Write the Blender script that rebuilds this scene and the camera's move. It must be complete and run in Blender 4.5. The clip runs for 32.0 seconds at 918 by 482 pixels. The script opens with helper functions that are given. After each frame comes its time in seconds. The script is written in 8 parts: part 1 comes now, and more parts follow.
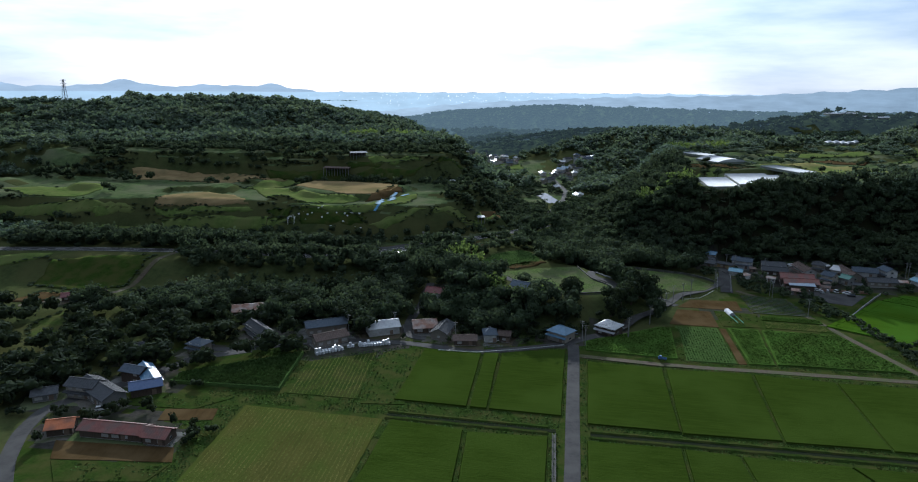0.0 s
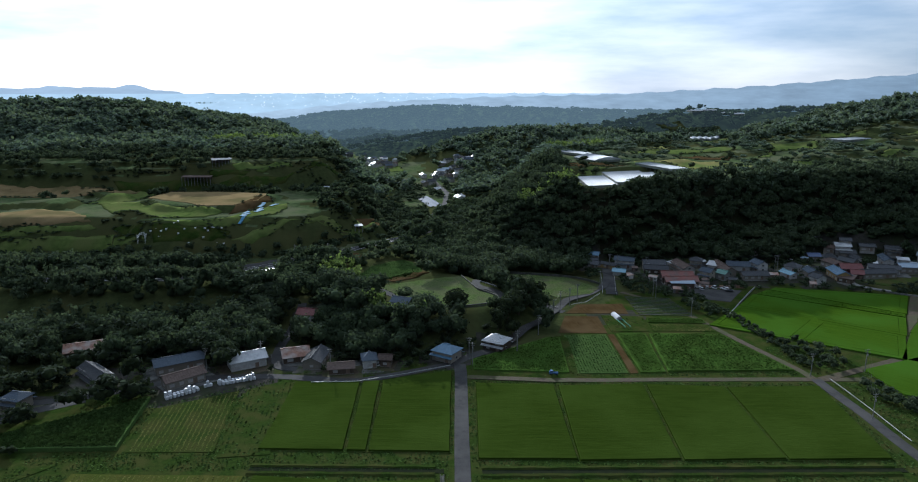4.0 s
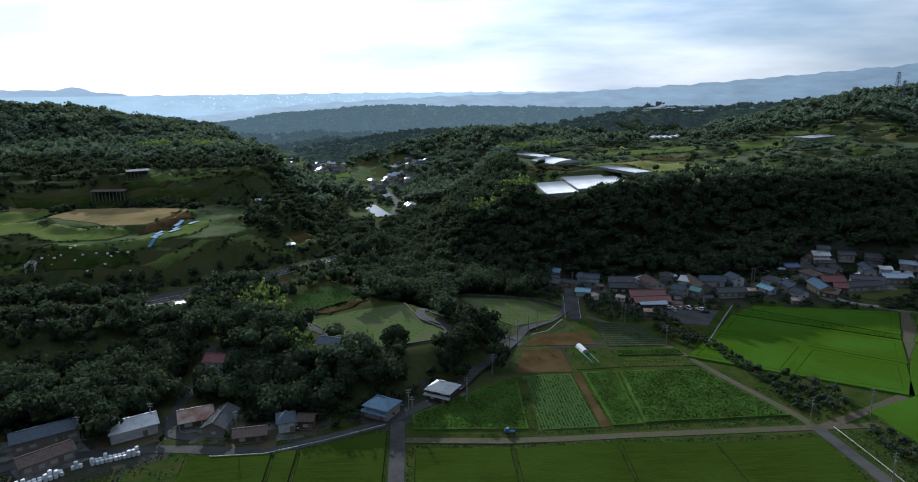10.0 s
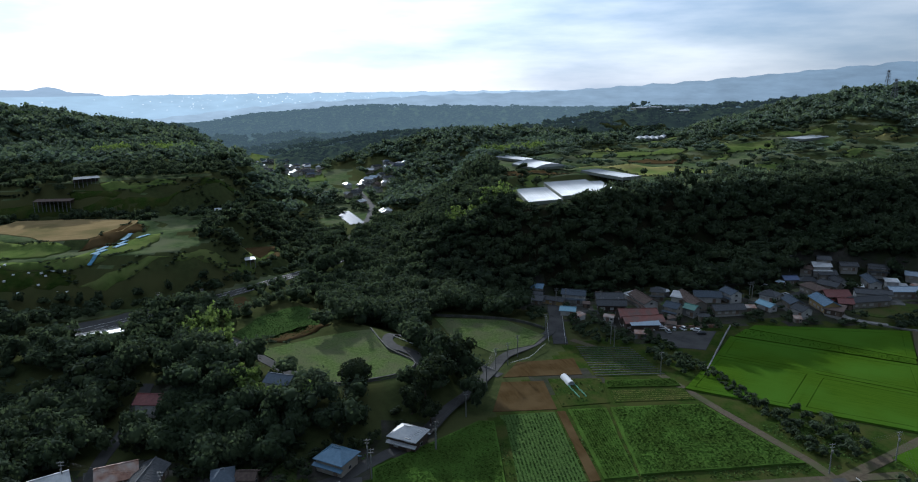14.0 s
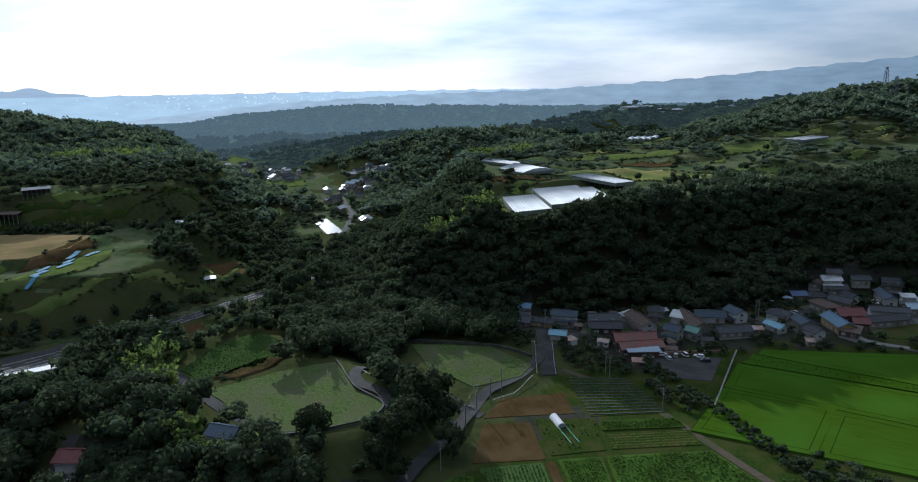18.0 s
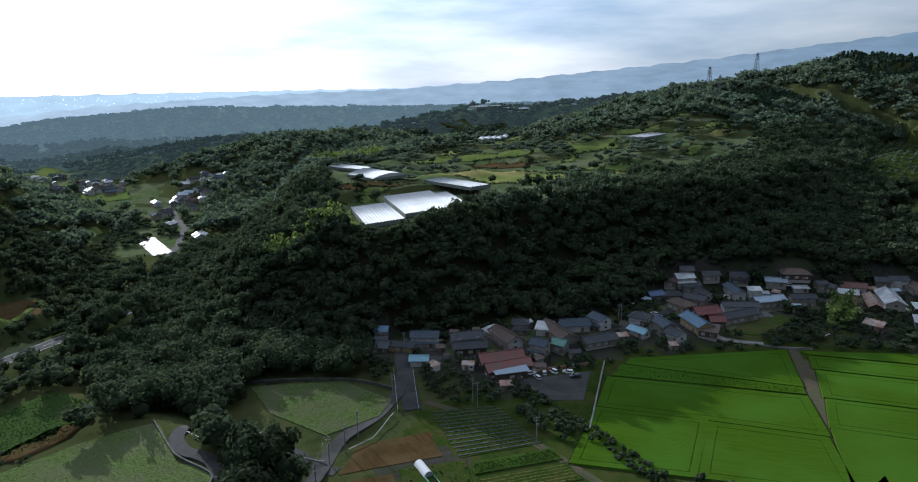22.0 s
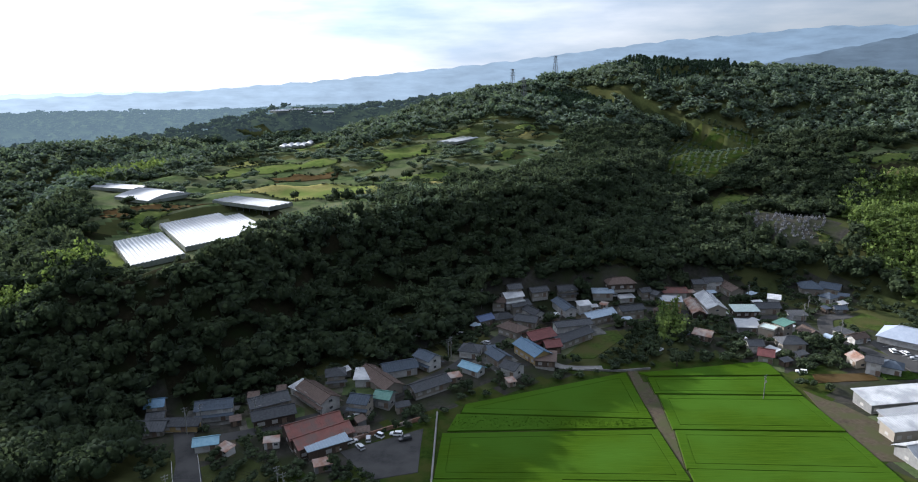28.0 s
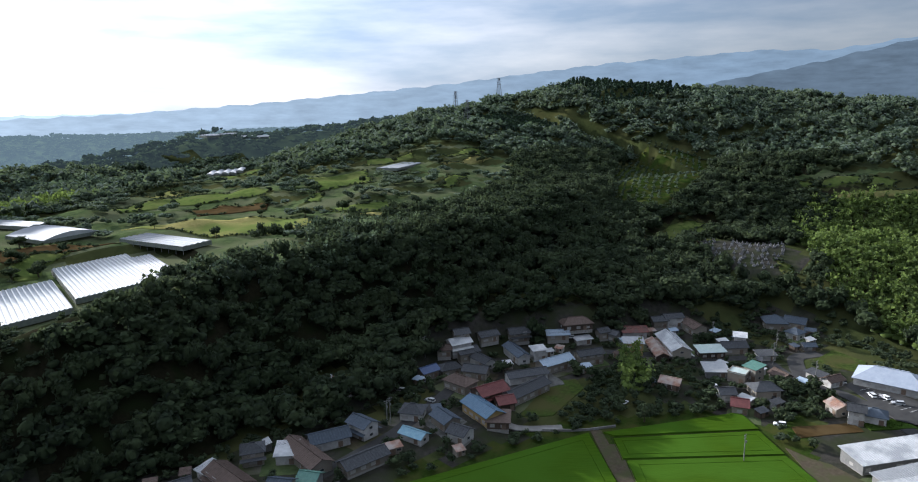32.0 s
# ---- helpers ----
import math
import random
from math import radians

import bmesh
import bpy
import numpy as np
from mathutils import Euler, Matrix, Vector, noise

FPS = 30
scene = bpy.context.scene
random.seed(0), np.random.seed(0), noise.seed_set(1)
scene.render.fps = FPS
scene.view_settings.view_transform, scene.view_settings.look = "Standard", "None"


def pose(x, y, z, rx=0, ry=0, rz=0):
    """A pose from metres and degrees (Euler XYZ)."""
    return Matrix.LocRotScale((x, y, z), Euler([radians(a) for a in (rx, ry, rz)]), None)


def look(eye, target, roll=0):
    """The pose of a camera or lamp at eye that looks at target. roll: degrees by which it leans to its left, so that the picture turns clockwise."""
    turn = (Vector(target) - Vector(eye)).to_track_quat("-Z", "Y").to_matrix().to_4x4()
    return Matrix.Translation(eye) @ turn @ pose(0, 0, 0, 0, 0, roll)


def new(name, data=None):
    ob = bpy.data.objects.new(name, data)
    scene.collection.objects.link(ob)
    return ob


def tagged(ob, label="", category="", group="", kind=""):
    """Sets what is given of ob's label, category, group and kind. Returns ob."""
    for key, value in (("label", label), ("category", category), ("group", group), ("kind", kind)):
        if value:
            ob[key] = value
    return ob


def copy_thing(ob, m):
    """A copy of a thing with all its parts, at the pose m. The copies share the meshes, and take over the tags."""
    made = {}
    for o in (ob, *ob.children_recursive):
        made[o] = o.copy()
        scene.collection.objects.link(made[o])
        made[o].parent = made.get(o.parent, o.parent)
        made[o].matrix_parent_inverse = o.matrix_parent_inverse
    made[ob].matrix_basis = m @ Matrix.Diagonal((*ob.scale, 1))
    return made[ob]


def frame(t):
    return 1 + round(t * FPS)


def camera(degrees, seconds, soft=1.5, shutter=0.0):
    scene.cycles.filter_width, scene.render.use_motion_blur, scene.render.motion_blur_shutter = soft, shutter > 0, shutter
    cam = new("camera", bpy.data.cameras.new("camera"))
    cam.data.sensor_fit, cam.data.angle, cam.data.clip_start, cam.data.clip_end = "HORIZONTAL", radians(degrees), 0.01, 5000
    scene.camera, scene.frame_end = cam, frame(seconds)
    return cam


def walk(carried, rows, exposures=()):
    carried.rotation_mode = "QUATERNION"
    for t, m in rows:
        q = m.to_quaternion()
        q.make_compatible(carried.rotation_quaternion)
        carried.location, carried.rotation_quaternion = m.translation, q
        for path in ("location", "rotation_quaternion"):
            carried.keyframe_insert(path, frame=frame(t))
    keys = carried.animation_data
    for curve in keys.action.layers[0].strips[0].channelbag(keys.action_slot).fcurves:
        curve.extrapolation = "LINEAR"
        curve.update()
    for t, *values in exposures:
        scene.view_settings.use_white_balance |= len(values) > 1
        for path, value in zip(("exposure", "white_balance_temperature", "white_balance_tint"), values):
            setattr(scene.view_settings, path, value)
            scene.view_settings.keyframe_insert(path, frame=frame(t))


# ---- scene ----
# ---- camera and its flight ----
cam = camera(68.6, 32.0, 1.1)
# seconds, x, y, z, heading, pitch, roll
FLIGHT = (
    (0.0, -0.00, -0.00, 108.00, -7.784, -12.870, -0.371),
    (0.5, -0.30, 2.75, 107.84, -4.443, -12.829, -0.313),
    (1.0, -0.45, 5.61, 107.72, -1.642, -12.793, -0.262),
    (1.5, -0.40, 8.69, 107.64, -0.143, -12.777, -0.229),
    (2.0, -0.13, 11.88, 107.59, 0.507, -12.792, -0.201),
    (2.5, 0.27, 15.24, 107.59, 1.007, -12.796, -0.153),
    (3.0, 0.84, 18.73, 107.62, 1.430, -12.787, -0.113),
    (3.5, 1.48, 22.34, 107.67, 1.816, -12.804, -0.079),
    (5.5, 4.58, 37.33, 107.94, 3.065, -12.827, 0.132),
    (6.0, 5.47, 41.21, 107.93, 3.349, -12.832, 0.170),
    (7.0, 7.32, 49.26, 107.85, 3.780, -12.886, 0.275),
    (8.0, 9.28, 57.22, 107.75, 4.141, -12.871, 0.358),
    (9.0, 10.98, 64.90, 107.78, 5.056, -12.886, 0.409),
    (10.0, 13.07, 72.43, 107.95, 5.564, -12.902, 0.531),
    (11.0, 15.56, 80.13, 108.12, 5.957, -12.897, 0.590),
    (12.0, 17.81, 87.84, 108.12, 6.237, -12.912, 0.608),
    (13.0, 19.78, 95.59, 108.20, 6.570, -12.945, 0.653),
    (14.0, 21.85, 103.34, 108.45, 6.868, -13.000, 0.644),
    (14.5, 22.95, 107.18, 108.61, 6.983, -13.028, 0.638),
    (16.5, 27.61, 122.41, 109.07, 7.383, -13.038, 0.790),
    (17.0, 28.88, 126.24, 109.25, 7.462, -13.071, 0.846),
    (18.0, 31.31, 133.63, 109.58, 7.617, -13.124, 0.935),
    (19.0, 33.69, 141.12, 109.76, 7.795, -13.142, 1.050),
    (19.5, 34.84, 144.88, 109.81, 7.915, -13.167, 1.072),
    (20.0, 36.00, 148.62, 109.83, 8.695, -13.182, 1.089),
    (20.5, 37.06, 152.31, 109.78, 10.583, -13.212, 1.106),
    (21.0, 38.15, 155.92, 109.68, 13.557, -13.258, 1.113),
    (21.5, 39.32, 159.45, 109.55, 16.791, -13.317, 1.126),
    (22.0, 40.60, 163.06, 109.42, 20.069, -13.349, 1.121),
    (22.5, 41.96, 166.69, 109.29, 22.295, -13.361, 1.101),
    (23.0, 43.37, 170.34, 109.21, 24.264, -13.381, 1.096),
    (23.5, 44.92, 174.00, 109.18, 25.866, -13.368, 1.081),
    (24.0, 46.55, 177.55, 109.21, 27.457, -13.391, 1.073),
    (25.0, 49.96, 184.26, 109.35, 30.596, -13.421, 1.053),
    (26.0, 54.08, 190.84, 109.58, 32.965, -13.467, 1.061),
    (26.5, 56.40, 194.19, 109.73, 33.900, -13.498, 1.078),
    (28.5, 65.78, 206.83, 110.03, 36.880, -13.528, 1.077),
    (29.0, 68.52, 209.85, 110.09, 37.751, -13.516, 1.083),
    (30.0, 74.03, 215.79, 110.22, 39.391, -13.542, 1.108),
    (30.5, 76.83, 218.87, 110.29, 39.897, -13.546, 1.116),
    (31.0, 79.67, 222.02, 110.34, 40.292, -13.517, 1.121),
    (31.5, 82.52, 225.24, 110.40, 40.578, -12.726, 1.144),
    (32.0, 85.35, 228.46, 110.46, 40.810, -11.828, 1.160),
)
walk(cam, [(t, pose(x, y, z, 90 + p, 0, -h) @ pose(0, 0, 0, 0, 0, -r)) for t, x, y, z, h, p, r in FLIGHT],
     ((0.0, 0.32, 5550, 9), (19.0, 0.18, 5550, 9), (24.0, 0.65, 5800, 12), (30.8, 1.0, 6000, 15), (32.0, 0.75, 5950, 14)))

# ---- sky, sun, exposure ----
SUN_AZ, SUN_EL = -14.0, 19.5
_sd = Vector((math.sin(radians(SUN_AZ)) * math.cos(radians(SUN_EL)), math.cos(radians(SUN_AZ)) * math.cos(radians(SUN_EL)), math.sin(radians(SUN_EL))))
world = bpy.data.worlds.new("world")
scene.world = world
world.use_nodes = True
nt = world.node_tree
nt.nodes.clear()
w_out = nt.nodes.new("ShaderNodeOutputWorld")
w_bg = nt.nodes.new("ShaderNodeBackground")
w_bg.inputs["Strength"].default_value = 0.06
w_sky = nt.nodes.new("ShaderNodeTexSky")
w_sky.sky_type = "NISHITA"
w_sky.sun_disc = False
w_sky.sun_elevation = radians(SUN_EL)
w_sky.sun_rotation = radians(SUN_AZ)
w_sky.altitude, w_sky.air_density, w_sky.dust_density, w_sky.ozone_density = 200, 1.0, 1.0, 3.0
w_co = nt.nodes.new("ShaderNodeTexCoord")


def w_math(op, a, b=None):
    n = nt.nodes.new("ShaderNodeMath")
    n.operation = op
    for k, v in enumerate((a, b)):
        if v is None:
            continue
        if isinstance(v, (int, float)):
            n.inputs[k].default_value = v
        else:
            nt.links.new(v, n.inputs[k])
    return n.outputs[0]


# thin cloud over the whole sky, brightest round the sun behind it
w_dot = nt.nodes.new("ShaderNodeVectorMath")
w_dot.operation = "DOT_PRODUCT"
w_dot.inputs[1].default_value = _sd
nt.links.new(w_co.outputs["Generated"], w_dot.inputs[0])
w_glow = w_math("POWER", w_math("MULTIPLY_ADD", w_dot.outputs["Value"], 0.5), 4.0)
w_glow.node.inputs[0].links[0].from_node.inputs[2].default_value = 0.5
w_map = nt.nodes.new("ShaderNodeMapping")
w_map.inputs["Scale"].default_value = (1.6, 1.6, 9.0)
nt.links.new(w_co.outputs["Generated"], w_map.inputs["Vector"])
w_no = nt.nodes.new("ShaderNodeTexNoise")
w_no.inputs["Scale"].default_value, w_no.inputs["Detail"].default_value, w_no.inputs["Roughness"].default_value = 1.7, 9, 0.55
nt.links.new(w_map.outputs["Vector"], w_no.inputs["Vector"])
w_ra = nt.nodes.new("ShaderNodeValToRGB")
w_ra.color_ramp.elements[0].position, w_ra.color_ramp.elements[1].position = 0.36, 0.66
w_ra.color_ramp.elements[0].color, w_ra.color_ramp.elements[1].color = (0.5, 0.62, 0.77, 1), (1.16, 1.16, 1.16, 1)
nt.links.new(w_no.outputs["Fac"], w_ra.inputs["Fac"])
w_lev = w_math("MULTIPLY_ADD", w_glow, 19.0)
w_sep = nt.nodes.new("ShaderNodeSeparateXYZ")
nt.links.new(w_co.outputs["Generated"], w_sep.inputs[0])
w_up = w_math("MAXIMUM", w_sep.outputs["Z"], 0.0)
w_zen = w_math("MULTIPLY_ADD", w_math("MULTIPLY", w_up, w_up), 10.5)
w_zen.node.inputs[2].default_value = 3.3
nt.links.new(w_zen, w_lev.node.inputs[2])
w_cl = nt.nodes.new("ShaderNodeVectorMath")
w_cl.operation = "SCALE"
nt.links.new(w_ra.outputs["Color"], w_cl.inputs[0])
nt.links.new(w_lev, w_cl.inputs["Scale"])
w_mix = nt.nodes.new("ShaderNodeMix")
w_mix.data_type = "RGBA"
w_mix.inputs[0].default_value = 0.72
nt.links.new(w_sky.outputs["Color"], w_mix.inputs[6])
nt.links.new(w_cl.outputs[0], w_mix.inputs[7])
nt.links.new(w_mix.outputs[2], w_bg.inputs["Color"])
nt.links.new(w_bg.outputs["Background"], w_out.inputs["Surface"])

sun_data = bpy.data.lights.new("sun", "SUN")
sun_data.energy, sun_data.angle, sun_data.color = 5.0, radians(0.6), (1.0, 0.95, 0.86)
sun = new("sun", sun_data)
sun.matrix_world = look(_sd * 900, (0, 0, 0))

# ---- materials ----
MATS = {}


def mat(name, a, b=None, scale=1.0, rough=0.8, fine=0.0, bump=0.0, metal=0.0, c=None, big=0.05, spec=0.3, rnd=0.0, glow=None, through_light=0.0, isl=0.0, stretch=None, sheen=0.0):
    """A surface: colour a to b by noise of size 1/scale, c in large patches, rnd per object, isl per island."""
    if name in MATS:
        return MATS[name]
    m = bpy.data.materials.new(name)
    m.use_nodes = True
    t = m.node_tree
    bs = t.nodes["Principled BSDF"]
    bs.inputs["Roughness"].default_value = rough
    bs.inputs["Metallic"].default_value = metal
    bs.inputs["Specular IOR Level"].default_value = spec
    co = t.nodes.new("ShaderNodeTexCoord")
    geo = t.nodes.new("ShaderNodeNewGeometry")
    vec = geo.outputs["Position"]
    if stretch:
        mp = t.nodes.new("ShaderNodeMapping")
        mp.vector_type = "TEXTURE"
        mp.inputs["Scale"].default_value = [1 / k for k in stretch[:3]]
        mp.inputs["Rotation"].default_value = (0, 0, radians(stretch[3]))
        t.links.new(vec, mp.inputs["Vector"])
        vec = mp.outputs["Vector"]
    no = t.nodes.new("ShaderNodeTexNoise")
    no.inputs["Scale"].default_value, no.inputs["Detail"].default_value, no.inputs["Roughness"].default_value = scale, 6, 0.65
    t.links.new(vec, no.inputs["Vector"])
    ra = t.nodes.new("ShaderNodeValToRGB")
    ra.color_ramp.elements[0].position, ra.color_ramp.elements[1].position = 0.32, 0.68
    ra.color_ramp.elements[0].color, ra.color_ramp.elements[1].color = (*a, 1), (*(b or a), 1)
    t.links.new(no.outputs["Fac"], ra.inputs["Fac"])
    col = ra.outputs["Color"]
    if c:
        n2 = t.nodes.new("ShaderNodeTexNoise")
        n2.inputs["Scale"].default_value, n2.inputs["Detail"].default_value = big, 4
        t.links.new(geo.outputs["Position"], n2.inputs["Vector"])
        r2 = t.nodes.new("ShaderNodeValToRGB")
        r2.color_ramp.elements[0].position, r2.color_ramp.elements[1].position = 0.42, 0.62
        t.links.new(n2.outputs["Fac"], r2.inputs["Fac"])
        mx = t.nodes.new("ShaderNodeMix")
        mx.data_type = "RGBA"
        mx.inputs[7].default_value = (*c, 1)
        t.links.new(r2.outputs["Color"], mx.inputs[0])
        t.links.new(col, mx.inputs[6])
        col = mx.outputs[2]
    if rnd or isl:
        hs = t.nodes.new("ShaderNodeHueSaturation")
        mr = t.nodes.new("ShaderNodeMapRange")
        k = rnd or isl
        mr.inputs["To Min"].default_value, mr.inputs["To Max"].default_value = 1 - k, 1 + k
        if rnd:
            oi = t.nodes.new("ShaderNodeObjectInfo")
            t.links.new(oi.outputs["Random"], mr.inputs["Value"])
        else:
            t.links.new(geo.outputs["Random Per Island"], mr.inputs["Value"])
        t.links.new(mr.outputs["Result"], hs.inputs["Value"])
        t.links.new(col, hs.inputs["Color"])
        col = hs.outputs["Color"]
    t.links.new(col, bs.inputs["Base Color"])
    if bump:
        n3 = t.nodes.new("ShaderNodeTexNoise")
        n3.inputs["Scale"].default_value, n3.inputs["Detail"].default_value = fine or scale * 4, 4
        t.links.new(vec, n3.inputs["Vector"])
        bu = t.nodes.new("ShaderNodeBump")
        bu.inputs["Strength"].default_value, bu.inputs["Distance"].default_value = min(1, bump), bump
        t.links.new(n3.outputs["Fac"], bu.inputs["Height"])
        t.links.new(bu.outputs["Normal"], bs.inputs["Normal"])
    # bluish sheen that stands in for haze over the leaves
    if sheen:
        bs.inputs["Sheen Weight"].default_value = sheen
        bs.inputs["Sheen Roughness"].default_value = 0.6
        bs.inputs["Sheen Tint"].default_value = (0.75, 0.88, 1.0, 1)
    if glow:
        bs.inputs["Emission Color"].default_value = (*glow[0], 1)
        bs.inputs["Emission Strength"].default_value = glow[1]
    if through_light:
        tr = t.nodes.new("ShaderNodeBsdfTranslucent")
        t.links.new(col, tr.inputs["Color"])
        mi = t.nodes.new("ShaderNodeMixShader")
        mi.inputs[0].default_value = through_light
        t.links.new(bs.outputs[0], mi.inputs[1])
        t.links.new(tr.outputs[0], mi.inputs[2])
        t.links.new(mi.outputs[0], t.nodes["Material Output"].inputs["Surface"])
    MATS[name] = m
    return m


M_GROUND = mat("rough_grass", (0.0276, 0.036, 0.014), (0.0488, 0.06, 0.022), 0.35, 0.95, 2.5, 0.3, c=(0.053, 0.056, 0.022), big=0.03, spec=0.0)
M_BANK = mat("bank_grass", (0.036, 0.056, 0.024), (0.089, 0.118, 0.048), 0.22, 0.95, 1.5, 0.5, c=(0.0975, 0.108, 0.0594), big=0.04, spec=0.0, through_light=0.1)
M_ASPHALT = mat("asphalt", (0.032, 0.032, 0.032), (0.05, 0.05, 0.049), 0.6, 0.95, 6, 0.02, c=(0.058, 0.057, 0.055), big=0.12, spec=0.05)
M_CONCRETE = mat("concrete", (0.17, 0.165, 0.155), (0.25, 0.245, 0.23), 0.8, 0.85, 5, 0.03, c=(0.13, 0.125, 0.115), big=0.2, spec=0.15)
M_TRACK = mat("packed_earth", (0.045, 0.036, 0.024), (0.077, 0.062, 0.042), 0.7, 0.95, 4, 0.06, c=(0.051, 0.054, 0.024), big=0.18, spec=0.1)
# darker rice colour stands in for cloud shadow over the near paddies
M_RICE_SHADED = mat("shaded_rice", (0.0191, 0.033, 0.0045), (0.0323, 0.053, 0.0075), 1.3, 0.9, 4, 0.4, c=(0.0329, 0.054, 0.0083), big=0.035, through_light=0.1, spec=0.0, stretch=(0.07, 1.0, 1, -2))
# brighter copy of the rice, with sunlight put into its colour
M_RICE_SUNLIT = mat("sunlit_rice", (0.0295, 0.065, 0.005), (0.052, 0.102, 0.008), 1.5, 0.9, 4, 0.4, c=(0.0476, 0.1062, 0.01105), big=0.035, through_light=0.12, spec=0.0, stretch=(0.06, 1.0, 1, -38))
# levee grass, its colour darkened for the shadow lines between paddies
M_BUND = mat("levee_grass", (0.0148, 0.028, 0.006), (0.0318, 0.052, 0.0105), 0.9, 0.95, 4, 0.3, c=(0.0403, 0.046, 0.0135), big=0.15, spec=0.0)
M_STRAW = mat("stubble", (0.04125, 0.0465, 0.0105), (0.07125, 0.0675, 0.018), 0.5, 0.95, 3, 0.2, c=(0.0465, 0.06375, 0.012), big=0.06, stretch=(1.0, 0.12, 1, 5), spec=0.0)
M_SOIL = mat("tilled_soil", (0.038, 0.025, 0.011), (0.062, 0.041, 0.018), 0.8, 0.95, 3, 0.2, c=(0.072, 0.05, 0.024), big=0.1, spec=0.0, stretch=(1.0, 0.15, 1, 8))
M_GRASS = mat("meadow_grass", (0.0276, 0.042, 0.012), (0.0594, 0.086, 0.021), 0.7, 0.95, 3, 0.35, c=(0.062, 0.062, 0.024), big=0.1, through_light=0.1, spec=0.0)
M_HAY = mat("dry_meadow", (0.15, 0.14, 0.05), (0.22, 0.2, 0.08), 0.4, 0.95, 3, 0.2, c=(0.11, 0.14, 0.04), big=0.04, spec=0.0)
M_CROP = mat("leafy_crop", (0.0254, 0.049, 0.0083), (0.0456, 0.077, 0.0158), 1.2, 0.85, 4, 0.4, c=(0.0477, 0.09, 0.0165), big=0.1, through_light=0.15, isl=0.25, spec=0.0)
M_CROP_DARK = mat("dark_vegetables", (0.0318, 0.058, 0.0165), (0.0583, 0.092, 0.027), 1.2, 0.9, 4, 0.4, c=(0.0445, 0.078, 0.021), big=0.1, isl=0.3, spec=0.0, through_light=0.1)
M_LEAF = mat("broad_leaves", (0.0276, 0.04, 0.022), (0.07, 0.092, 0.042), 0.075, 0.9, 0, 0, c=(0.036, 0.052, 0.024), big=0.022, through_light=0.42, isl=0.34, spec=0.0, sheen=0.06)
M_LEAF_DARK = mat("dark_leaves", (0.014, 0.02, 0.009), (0.028, 0.038, 0.014), 0.2, 0.9, 0, 0, through_light=0.25, isl=0.35, spec=0.0, sheen=0.05)
M_BAMBOO = mat("bamboo_leaves", (0.08, 0.122, 0.026), (0.15, 0.205, 0.05), 0.09, 0.9, 0, 0, through_light=0.45, isl=0.35, spec=0.0, sheen=0.12)
M_CEDAR = mat("cedar_needles", (0.015, 0.032, 0.011), (0.025, 0.048, 0.016), 0.1, 0.9, 0, 0, through_light=0.15, isl=0.25, spec=0.0, sheen=0.2)
M_BARK = mat("bark", (0.05, 0.038, 0.028), (0.09, 0.07, 0.05), 2, 0.95, 8, 0.1, spec=0.1)
M_TERRACE = mat("terrace_grass", (0.053, 0.082, 0.021), (0.106, 0.14, 0.039), 0.25, 0.95, 2.5, 0.25, c=(0.1007, 0.118, 0.039), big=0.05, spec=0.0, through_light=0.1)
M_DARKCRETE = mat("weathered_concrete", (0.06, 0.06, 0.055), (0.1, 0.1, 0.09), 0.8, 0.9, 5, 0.03, c=(0.05, 0.055, 0.04), big=0.3, spec=0.1)
# bluish emission in these leaves stands in for haze, stronger with distance
HAZE_GLOW_WOODS = [mat("haze_glow_woods_%s" % n, (0.03, 0.046, 0.02), (0.05, 0.07, 0.03), 0.02, 1.0, 0, 0, isl=0.22, spec=0.0, glow=((0.3, 0.43, 0.53), g))
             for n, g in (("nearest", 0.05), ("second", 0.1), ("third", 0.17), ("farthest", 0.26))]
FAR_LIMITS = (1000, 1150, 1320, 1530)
M_TAN = mat("dry_tan_grass", (0.153, 0.1125, 0.054), (0.216, 0.162, 0.081), 0.3, 0.95, 3, 0.2, c=(0.117, 0.099, 0.045), big=0.05, spec=0.0, stretch=(0.3, 1, 1, 20))
# bluer, lighter copy of the leaves, with haze put into colour and sheen
M_HAZE_LEAF = mat("hazed_leaves", (0.0445, 0.066, 0.0363), (0.1113, 0.145, 0.068), 0.05, 0.9, 0, 0, c=(0.07, 0.102, 0.0561), big=0.015, through_light=0.42, isl=0.36, spec=0.0, sheen=0.22)
# leaf litter taken near-black, to carry the shade under the trees
M_SHADED_LITTER = mat("shaded_litter", (0.014, 0.014, 0.008), (0.028, 0.025, 0.015), 0.6, 0.95, 4, 0.2, c=(0.016, 0.022, 0.009), big=0.12, spec=0.0)
M_EARTH = mat("village_earth", (0.026, 0.025, 0.022), (0.052, 0.049, 0.042), 0.5, 0.95, 4, 0.06, c=(0.03, 0.036, 0.018), big=0.09, spec=0.0)
M_MEADOW = mat("rough_pale_meadow", (0.0403, 0.064, 0.018), (0.0901, 0.12, 0.042), 0.9, 0.95, 2.2, 0.6, c=(0.0795, 0.088, 0.045), big=0.09, spec=0.0, through_light=0.1, isl=0.3)
M_STRAW_PALE = mat("pale_straw", (0.085, 0.088, 0.026), (0.125, 0.118, 0.042), 0.5, 0.95, 3, 0.1, c=(0.07, 0.09, 0.022), big=0.08, spec=0.0, isl=0.2)

